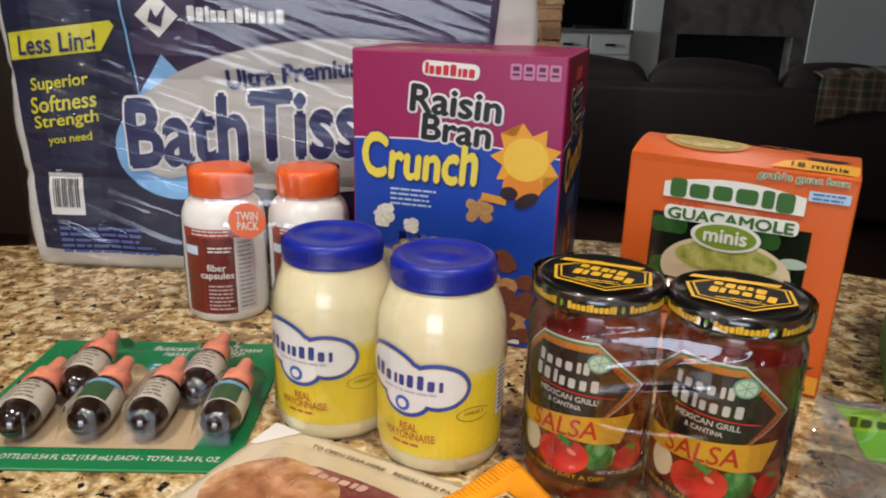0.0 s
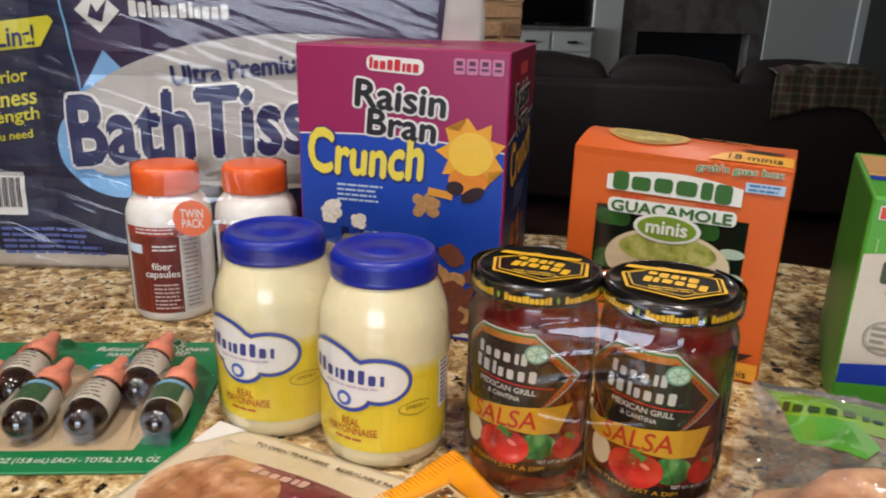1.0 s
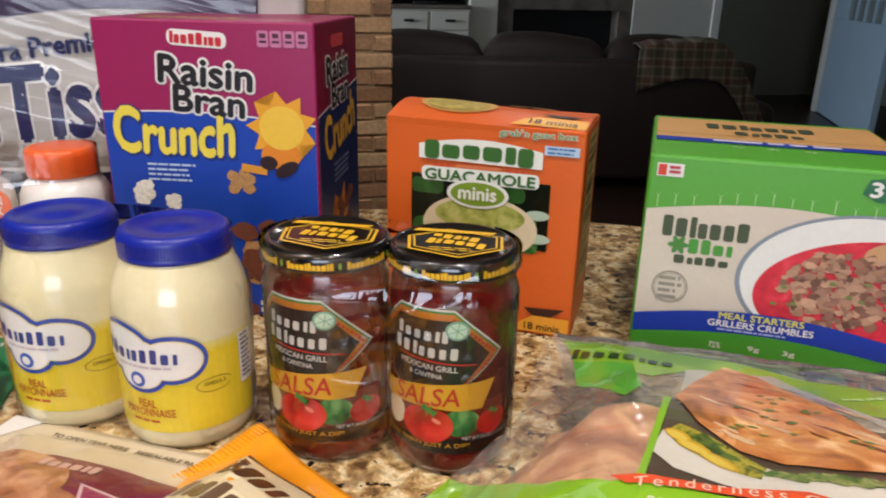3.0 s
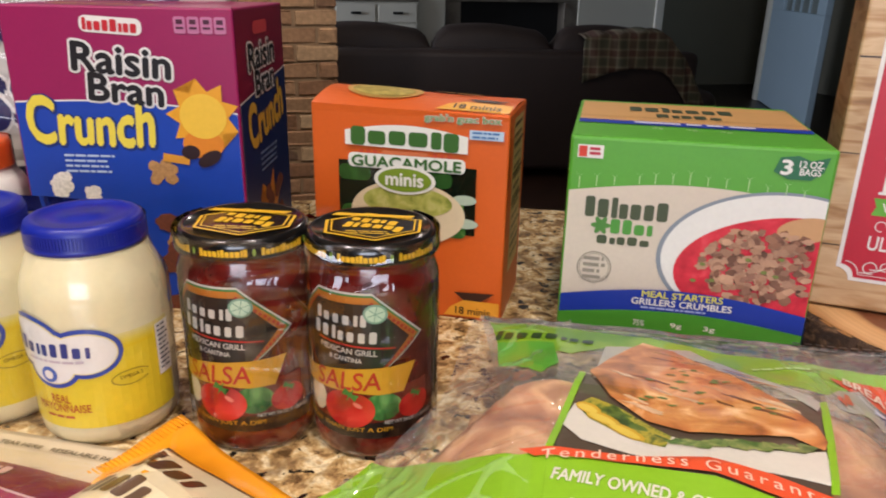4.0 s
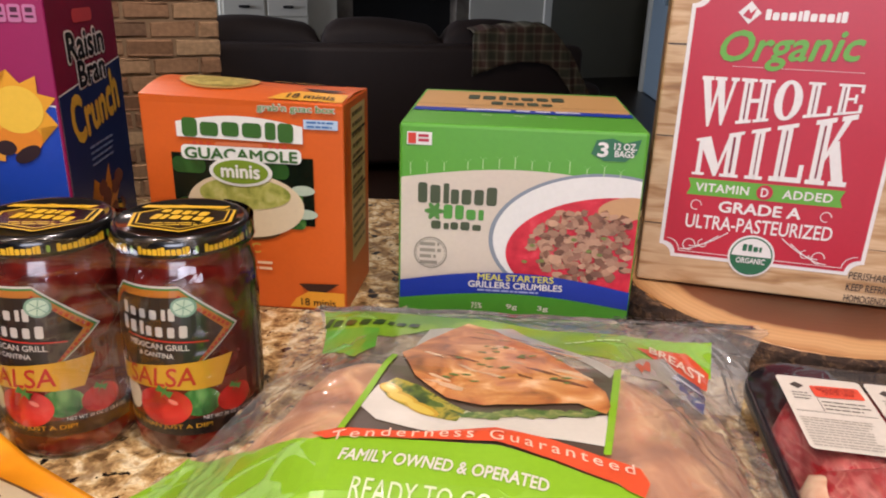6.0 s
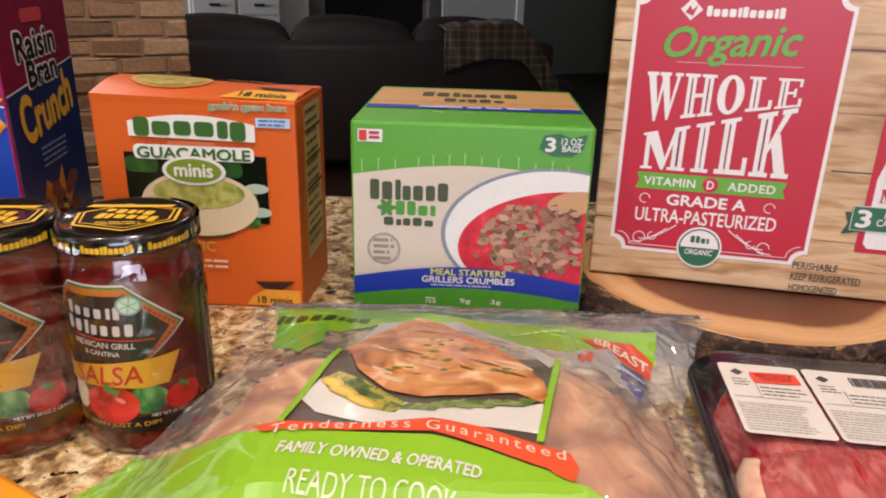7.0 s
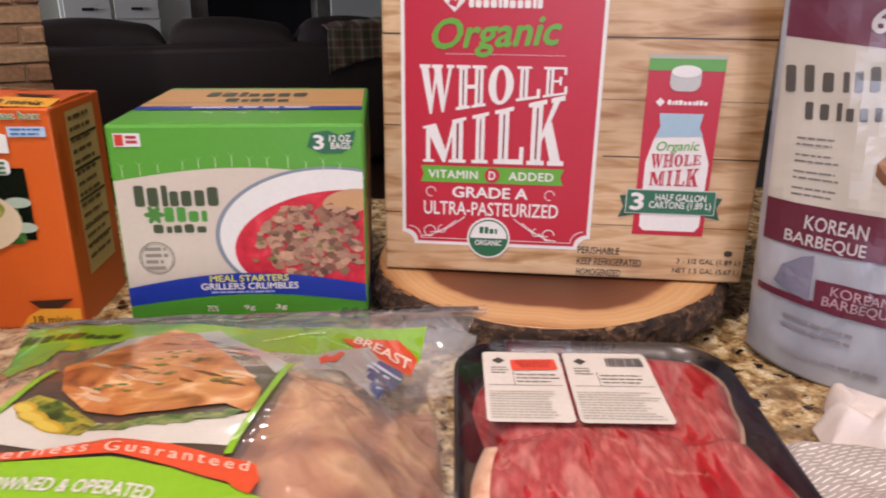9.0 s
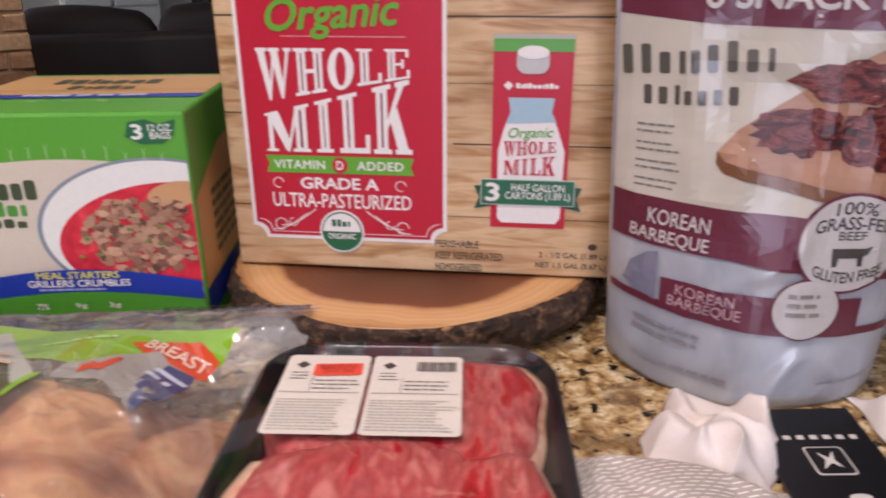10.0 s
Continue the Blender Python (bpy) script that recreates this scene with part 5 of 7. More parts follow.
    for i, s_ in enumerate(("PERISHABLE", "KEEP REFRIGERATED", "HOMOGENIZED")):
        w = (0.040, 0.062, 0.043)[i]
        text(s_, flat, 0.1910 + w / 2, 0.0285 - 0.0115 * i, w, 0.0072, dk, t, 0.0008, 0.008)
    text("3 - 1/2 GAL (1.89 L)", flat, 0.3165, 0.0205, 0.060, 0.0068, dk, t, 0.0008, 0.008)
    text("NET 1.5 GAL (5.67 L)", flat, 0.315, 0.0105, 0.063, 0.0068, dk, t, 0.0008, 0.008)
    shapes("small_mark", [ellipse(0.337, 0.0305, 0.004, 0.003)], F, 0.0008, dk, t)
    lines(S, 0.02, 0.15, 0.06, 10, 0.012, 0.004, dk, t, 0.0006, 4)


# ---------------------------------------------------------------- jars and bottles
def mayo_jar():
    t = thing("mayonnaise_jar", "clear plastic jar of mayonnaise with a royal blue lid", "jar", pose(0.034, 0.548, 0, 0, 0, -27), "pair of mayonnaise jars")
    R = 0.0505
    prof = [(0.04, 0.0), (0.046, 0.001), (0.0495, 0.006), (R, 0.014), (R, 0.03), (R + 0.0004, 0.06), (R, 0.102), (0.0502, 0.113), (0.0490, 0.121), (0.0463, 0.130), (0.0430, 0.138), (0.0405, 0.1445), (0.0390, 0.1475), (0.0385, 0.152)]
    part("jar_body", lathe_bm(prof, 72), MAYO, t, smooth=True)
    lid = [(0.0395, 0.1465), (0.0410, 0.147), (0.0410, 0.150), (0.0404, 0.151), (0.0404, 0.161), (0.0395, 0.1645), (0.037, 0.1665), (0.032, 0.1665), (0.0315, 0.1655), (0.012, 0.1655), (0.0115, 0.1662), (0.001, 0.1662)]
    lidp = part("lid", lathe_bm(lid, 96), BLUE_LID, t, smooth=True)
    bm = bmesh.new()
    for i in range(110):
        a = 2 * math.pi * i / 110
        m_ = Matrix.Rotation(a, 4, "Z") @ Matrix.Translation((0, -0.0406, 0.156)) @ Matrix.Diagonal((0.0011, 0.0011, 0.0095, 1))
        bmesh.ops.create_cube(bm, size=1.0, matrix=m_)
    part("lid_ribs", bm, BLUE_LID, lidp)
    M = drum(lambda v: R + 0.0003)
    cut = 0.006
    yel, yel2, bl, wh, rd = ink("e6cc28", 0.3, 0.6), ink("efe27a", 0.3, 0.6), ink("2a49a8", 0.3, 0.6), ink("f0ece4", 0.3, 0.6), ink("b8502a", 0.3, 0.6)
    shapes("label_band", [rect(-0.06, 0.018, 0.088, 0.078)], M, 0.0006, yel, t, cut)
    for i in range(6):
        q = i / 6
        fade = ink("%02x%02x%02x" % tuple(int(p + (r - p) * q) for p, r in ((0xe6, 0xe8), (0xc8, 0xdc), (0x1a, 0xa4))), 0.3, 0.6)
        shapes("label_fade", [rect(-0.06, 0.078 + 0.002 * i, 0.088, 0.080 + 0.002 * i)], M, 0.0006, fade, t, cut)

    def plaque(k):
        return [ellipse(x, y, rx + k, ry + k, 44) for x, y, rx, ry in ((-0.019, 0.0848, 0.0255, 0.0170), (0.0215, 0.0785, 0.0215, 0.0152), (-0.003, 0.0670, 0.0170, 0.0118), (-0.002, 0.0800, 0.0170, 0.0140))]
    for i, o in enumerate(plaque(0.0042)):
        shapes("logo_rim", [o], M, 0.0012 + 0.00004 * i, bl, t, cut)
    for i, o in enumerate(plaque(0.0009)):
        shapes("logo_edge", [o], M, 0.0015 + 0.00004 * i, ink("e8dc9a", 0.3, 0.6), t, cut)
    for i, o in enumerate(plaque(0.0)):
        shapes("logo_plate", [o], M, 0.0018 + 0.00004 * i, wh, t, cut)
    word_bars(M, -0.004, 0.0825, 0.064, 0.0115, 9, ink("2b3c86", 0.3, 0.6), t, 0.0023, cut, -2, fill=0.35)
    lines(M, -0.022, 0.0738, 0.044, 1, 0.004, 0.0018, ink("c8b8c0"), t, 0.0022, 2, cut)
    shapes("round_mark", [ellipse(-0.0045, 0.0622, 0.0062, 0.0062)], M, 0.0023, ink("4a68b8"), t, cut)
    shapes("round_mark", [ellipse(-0.0045, 0.0622, 0.0035, 0.0035)], M, 0.0026, wh, t, cut)
    text("REAL\nMAYONNAISE", M, 0.0, 0.0385, 0.042, 0.0140, rd, t, 0.0012, 0.012, cut=cut)
    lines(M, -0.014, 0.0285, 0.028, 1, 0.004, 0.002, rd, t, 0.0012, 3, cut)
    shapes("omega_ring", ring_quads(0.0505, 0.0545, 0.0140, 0.0060, 0.0007, 30, 20, 330), M, 0.0012, ink("8a7a2a"), t, cut)
    text("OMEGA 3", M, 0.0505, 0.0555, 0.016, 0.0028, ink("6a5c20"), t, 0.0012, 0.01, cut=cut)
    shapes("nutrition_table", [rect(0.073, 0.045, 0.088, 0.087)], M, 0.0012, wh, t, cut)
    lines(M, 0.0745, 0.0855, 0.012, 10, 0.0038, 0.0016, ink("5a5a60"), t, 0.0016, 4, cut)
    copy_thing(t, pose(-0.0575, 0.5905, 0, 0, 0, -23))
    w = thing("shrink_wrap", "clear shrink film holding two mayonnaise jars together", "plastic wrap", pose(-0.0122, 0.5708, 0, 0, 0, -23.6))

    def hull(a, b):
        ang = 2 * math.pi * a
        z = 0.004 + 0.158 * b
        r = 0.0524 - 0.0100 * smooth01(0.110, 0.147, z) + 0.0005 * noise.noise(Vector((a * 14, b * 6, 4))) + 0.0014 * max(0.0, 1 - 6 * abs(noise.noise(Vector((a * 9, b * 5 + a * 6, 4.4)))))
        x, y = r * math.cos(ang), r * math.sin(ang)
        return Vector((x + (0.0492 if x > 0 else -0.0492) * min(1, abs(math.cos(ang)) * 2.2), y, z))
    part("film", grid_bm(200, 60, hull), SHRINK, w, smooth=True, facing=(0, 0, 0))


def salsa_jar():
    t = thing("salsa_jar", "glass jar of red salsa with a black printed lid", "jar", pose(0.2345, 0.484, 0, 0, 0, -17), "shrink-wrapped pair of salsa jars")
    R = 0.0457
    prof = [(0.039, 0.0), (0.043, 0.001), (0.0454, 0.005), (R, 0.010), (R, 0.017), (0.0449, 0.023), (0.0449, 0.118), (0.0456, 0.124), (0.0455, 0.132), (0.0446, 0.140), (0.0425, 0.1475), (0.0415, 0.156)]
    part("jar_body", lathe_bm(prof, 80), SALSA, t, smooth=True)
    lid = [(0.0448, 0.1515), (0.0464, 0.1522), (0.0467, 0.155), (0.0465, 0.1605), (0.0455, 0.1642), (0.0432, 0.1664), (0.0412, 0.1660), (0.0404, 0.1648), (0.001, 0.1650)]
    L = part("lid", lathe_bm(lid, 96), BLACK_LID, t, smooth=True)
    T = top(0.1650)
    D = drum(lambda v: 0.0467)
    B = drum(lambda v: 0.0452)
    cut = 0.006
    sp = lambda o: spun(o, -12, 0, 0)
    shapes("lid_diamond", [sp([(-0.036, 0.002), (-0.013, 0.028), (0.030, 0.024), (0.037, -0.002), (0.013, -0.029), (-0.026, -0.024)])], T, 0.0004, GOLD_INK, L)
    shapes("lid_diamond", [sp([(-0.0335, 0.002), (-0.0125, 0.026), (0.0285, 0.022), (0.0345, -0.002), (0.0125, -0.027), (-0.0245, -0.022)])], T, 0.0007, BLACK_LID, L)
    rule = [(-0.031, 0.002), (-0.0115, 0.0235), (0.0265, 0.0195), (0.032, -0.002), (0.0115, -0.0245), (-0.0225, -0.0195), (-0.031, 0.002)]
    shapes("lid_inner_rule", [sp(q) for q in stroke(rule, 0.0012)], T, 0.0010, GOLD_INK, L)
    word_bars(T, 0.001, -0.004, 0.044, 0.0115, 6, GOLD_INK, L, 0.0012, rot=168)
    word_bars(T, 0.0, 0.0085, 0.036, 0.0095, 5, GOLD_INK, L, 0.0012, rot=168)
    lines(T, -0.016, -0.0135, 0.032, 2, 0.004, 0.0017, GOLD_INK, L, 0.0012, 5)
    shapes("lid_ribbon", [sp([(-0.036, 0.012), (0.022, 0.022), (0.024, 0.0285), (-0.034, 0.019)])], T, 0.0015, GOLD_INK, L)
    for a0 in range(-3, 4):
        word_bars(D, a0 * 0.0419, 0.1577, 0.033, 0.0055, 11, GOLD_INK, L, 0.0004, cut, fill=0.8)
        shapes("rim_dot", [ellipse(a0 * 0.0419 + 0.0205, 0.1577, 0.0012, 0.0026, 10)], D, 0.0004, ink("8aa83a"), L, cut)
    # label
    dk, yl, wh, gn = ink("16100e", 0.35, 0.3), ink("cc981c", 0.3, 0.4), ink("d8d2c6", 0.3, 0.4), ink("3f7a3a", 0.3, 0.5)
    shapes("label_ground", [rect(-0.064, 0.027, 0.050, 0.060)], B, 0.0004, ink("6d170e", 0.3, 0.5), t, cut)
    shapes("label_base", [[(-0.064, 0.0205), (0.058, 0.0185), (0.060, 0.0330), (0.030, 0.0335), (-0.02, 0.0310), (-0.064, 0.0320)]], B, 0.0008, dk, t, cut)
    mid = -0.0140
    dia = lambda d: [(mid - 0.0205, 0.1330 - d), (mid + 0.0205, 0.1330 - d), (mid + 0.0580 - 1.5 * d, 0.0985), (mid + 0.0180, 0.0660), (mid - 0.0180, 0.0660), (mid - 0.0580 + 1.5 * d, 0.0985)]
    shapes("label_diamond", [dia(0.0)], B, 0.0008, wh, t, cut)
    shapes("label_diamond", [dia(0.0014)], B, 0.0010, gn, t, cut)
    shapes("label_diamond", [dia(0.0030)], B, 0.0012, ink("b87020", 0.3, 0.5), t, cut)
    for sx in (-1, 1):
        for i in range(11):
            q = (i + 0.5) / 11
            for x, y in ((0.0185 + 0.0325 * q, 0.1265 - 0.0280 * q), (0.0500 - 0.0300 * q, 0.0960 - 0.0250 * q)):
                x = mid + sx * x
                shapes("label_trim", [[(x - 0.0017, y), (x, y + 0.0017), (x + 0.0017, y), (x, y - 0.0017)]], B, 0.0014, ink("a82a18"), t, cut)
    shapes("label_diamond", [dia(0.0078)], B, 0.0016, dk, t, cut)
    lt = ink("c4beb4", 0.3, 0.4)
    word_bars(B, -0.0150, 0.1140, 0.040, 0.0090, 6, lt, t, 0.0020, cut, -3, fill=0.3)
    word_bars(B, -0.0125, 0.1020, 0.050, 0.0100, 7, lt, t, 0.0020, cut, -3, fill=0.3)
    shapes("red_stroke", [spun(rect(-0.034, 0.0935, 0.022, 0.0946), -4, -0.012, 0.094)], B, 0.0020, ink("b8281c"), t, cut)
    text("MEXICAN GRILL", B, -0.0115, 0.0895, 0.042, 0.0042, lt, t, 0.0020, 0.02, -3, cut=cut)
    text("& CANTINA", B, -0.0130, 0.0832, 0.024, 0.0036, lt, t, 0.0020, 0.02, -3, cut=cut)
    shapes("lime", [ellipse(0.0085, 0.1185, 0.0080, 0.0072)], B, 0.0023, ink("7aa088", 0.3, 0.5), t, cut)
    shapes("lime_flesh", [ellipse(0.0085, 0.1185, 0.0064, 0.0057)], B, 0.0025, ink("bcd4b8", 0.3, 0.5), t, cut)
    for a in (20, 80, 140):
        shapes("lime_rib", [spun(rect(0.0025, 0.1182, 0.0145, 0.1188), a, 0.0085, 0.1185)], B, 0.0027, ink("7aa088", 0.3, 0.5), t, cut)
    shapes("name_ribbon", [[(-0.060, 0.055), (-0.060, 0.070), (-0.043, 0.0695), (-0.020, 0.0745), (0.002, 0.0770), (0.037, 0.0785), (0.0275, 0.0565), (0.010, 0.0560), (-0.012, 0.0580), (-0.040, 0.0560)]], B, 0.0023, yl, t, cut)
    text("SALSA", B, -0.0120, 0.0662, 0.048, 0.0140, ink("b3241a", 0.3, 0.5), t, 0.0026, 0.01, 2, 0.15, cut=cut)
    tom = two_tone("tomato_print", [(0.3, "8c1210"), (0.5, "b41a16"), (0.7, "c8342a")], 40, 0.28, 0.6, 2, 0.5, 0.0)
    shapes("green_pepper", [ellipse(0.0130, 0.0455, 0.0135, 0.0110)], B, 0.0014, two_tone("green_pepper_print", [(0.38, "1c4a1e"), (0.5, "2f6a2c"), (0.64, "6c9a52")], 70, 0.28, 0.6, 2, 0.4, 0.0, (1.6, 1.6, 0.5)), t, cut)
    shapes("tomato", [ellipse(0.0370, 0.0430, 0.0130, 0.0105)], B, 0.0016, tom, t, cut)
    shapes("tomato", [ellipse(-0.0115, 0.0430, 0.0190, 0.0150)], B, 0.0018, tom, t, cut)
    shapes("tomato_shine", [spun(ellipse(-0.0045, 0.0470, 0.0036, 0.0018, 16), -30, -0.0045, 0.0470)], B, 0.0020, ink("e07a68", 0.28, 0.6), t, cut)
    shapes("tomato_leaf", [burst(-0.0095, 0.0555, 0.0015, 0.0062, 6), burst(0.0370, 0.0520, 0.0012, 0.0050, 6)], B, 0.0028, ink("3f7a30"), t, cut)
    shapes("garlic", [ellipse(-0.040, 0.046, 0.010, 0.012)], B, 0.0012, ink("d8c8a0"), t, cut)
    text("NET WT 24 OZ (1 LB 8 OZ)", B, 0.0340, 0.0315, 0.040, 0.0036, wh, t, 0.0022, 0.005, -4, cut=cut)
    text("MORE THAN JUST A DIP!", B, -0.0165, 0.0262, 0.072, 0.0044, yl, t, 0.0012, 0.01, cut=cut)
    shapes("back_label", [rect(0.068, 0.03, 0.106, 0.112)], B, 0.0006, ink("b8a080"), t, cut)
    lines(B, 0.070, 0.109, 0.032, 14, 0.005, 0.002, ink("3a2a20"), t, 0.001, 6, cut)
    copy_thing(t, pose(0.1465, 0.512, 0, 0, 0, -17))
    # shrink film round the pair
    wrap = thing("shrink_wrap", "clear shrink film holding two salsa jars together", "plastic wrap", pose(0.1905, 0.498, 0, 0, 0, -17.6))

    def hull(a, b):
        ang = 2 * math.pi * a
        z = 0.004 + 0.162 * b
        r = 0.0488 - 0.0034 * smooth01(0.132, 0.146, z) * (1 - smooth01(0.147, 0.153, z)) + 0.0005 * noise.noise(Vector((a * 14, b * 5, 1)))
        fold = max(0.0, 1 - 7 * abs(noise.noise(Vector((a * 8 + b, b * 7 - a * 5, 3.7)))))
        mid_ = math.exp(-((math.cos(ang) / 0.5) ** 2))
        r += 0.0014 * fold * (0.3 + mid_ * (0.5 + smooth01(0.09, 0.13, z)))
        x, y = r * math.cos(ang), r * math.sin(ang)
        pinch = 1 - 0.10 * math.exp(-((abs(math.cos(ang)) / 0.25) ** 2))
        return Vector((x + (0.0461 if x > 0 else -0.0461) * min(1, abs(math.cos(ang)) * 2.2), y * pinch, z))
    part("film", grid_bm(240, 90, hull), SHRINK, wrap, smooth=True, facing=(0, 0, 0))


def fiber_bottle():
    t = thing("supplement_bottle", "white plastic bottle of fiber capsules with an orange cap", "bottle", pose(-0.218, 0.812, 0, 0, 0, 8), "twin pack of supplement bottles")
    R = 0.0455
    prof = [(0.038, 0.0), (0.042, 0.001), (0.0448, 0.005), (R, 0.012), (R, 0.112), (0.0445, 0.122), (0.0405, 0.131), (0.034, 0.137), (0.031, 0.139), (0.031, 0.15)]
    part("bottle_body", lathe_bm(prof, 64), WHITE_PLASTIC, t, smooth=True)
    cap = [(0.031, 0.141), (0.0343, 0.1412), (0.0343, 0.166), (0.0325, 0.1695), (0.028, 0.1705), (0.001, 0.1705)]
    cp = part("cap", lathe_bm(cap, 80), ORANGE_CAP, t, smooth=True)
    bm = bmesh.new()
    for i in range(80):
        bmesh.ops.create_cube(bm, size=1.0, matrix=Matrix.Rotation(2 * math.pi * i / 80, 4, "Z") @ Matrix.Translation((0, -0.0344, 0.1535)) @ Matrix.Diagonal((0.0013, 0.001, 0.022, 1)))
    part("cap_ribs", bm, ORANGE_CAP, cp)
    M = drum(lambda v: R)
    cut = 0.006
    rb, wh = ink("6a2019", 0.3, 0.4), ink("efe9e2", 0.3, 0.4)
    shapes("label_red", [rect(-0.045, 0.012, 0.016, 0.108)], M, 0.0005, ink("7d2a1e", 0.3, 0.4), t, cut)
    shapes("label_red", [rect(-0.016, 0.014, 0.014, 0.100)], M, 0.0009, rb, t, cut)
    shapes("label_band", [rect(-0.045, 0.100, 0.036, 0.110)], M, 0.0009, ink("a8342a", 0.3, 0.4), t, cut)
    lines(M, -0.03, 0.1085, 0.05, 2, 0.004, 0.0016, wh, t, 0.0013, 3, cut)
    text("fiber\ncapsules", M, -0.004, 0.061, 0.036, 0.019, wh, t, 0.0013, 0.012, cut=cut)
    shapes("brand_patch", [rect(-0.043, 0.080, -0.024, 0.090)], M, 0.0009, ink("d8e4ee"), t, cut)
    lines(M, -0.012, 0.090, 0.026, 2, 0.004, 0.0018, wh, t, 0.0013, 6, cut)
    lines(M, -0.014, 0.046, 0.028, 7, 0.0045, 0.0018, ink("d0b0a8"), t, 0.0013, 5, cut)
    shapes("label_pale", [rect(0.018, 0.014, 0.040, 0.098)], M, 0.0005, ink("d8d0c8"), t, cut)
    lines(M, 0.020, 0.095, 0.018, 16, 0.005, 0.0016, ink("8a8078"), t, 0.0009, 7, cut)
    copy_thing(t, pose(-0.1235, 0.822, 0, 0, 0, 6))
    s = thing("twin_pack_sticker", "round orange twin pack sticker on the bottle wrap", "sticker", pose(-0.178, 0.7635, 0.122, 0, 0, 6))
    F = lambda u, v, h: Vector((u, 0.0 - h, v))
    bm = bmesh.new()
    pts = ellipse(0, 0, 0.0195, 0.0195, 40)
    a, b = [bm.verts.new((x, 0, y)) for x, y in pts], [bm.verts.new((x, 0.0006, y)) for x, y in pts]
    bm.faces.new(a), bm.faces.new(b)
    for i in range(40):
        bm.faces.new((a[i], a[(i + 1) % 40], b[(i + 1) % 40], b[i]))
    part("disc", bm, ink("e8641c", 0.3, 0.4), s)
    text("TWIN\nPACK", F, 0, 0, 0.023, 0.020, ink("f4ece0"), s, 0.0006, 0.012)
    w = thing("shrink_wrap", "clear shrink film round the supplement bottle pair", "plastic wrap", pose(-0.1708, 0.817, 0, 0, 0, 6))

    def hull(a_, b_):
        ang = 2 * math.pi * a_
        z = 0.004 + 0.166 * b_
        r = 0.0468 - 0.011 * smooth01(0.112, 0.142, z) + 0.0006 * noise.noise(Vector((a_ * 14, b_ * 5, 2)))
        x, y = r * math.cos(ang), r * math.sin(ang)
        return Vector((x + (0.0475 if x > 0 else -0.0475) * min(1, abs(math.cos(ang)) * 2.2), y, z))
    part("film", grid_bm(140, 26, hull), SHRINK, w, smooth=True, facing=(0, 0, 0))


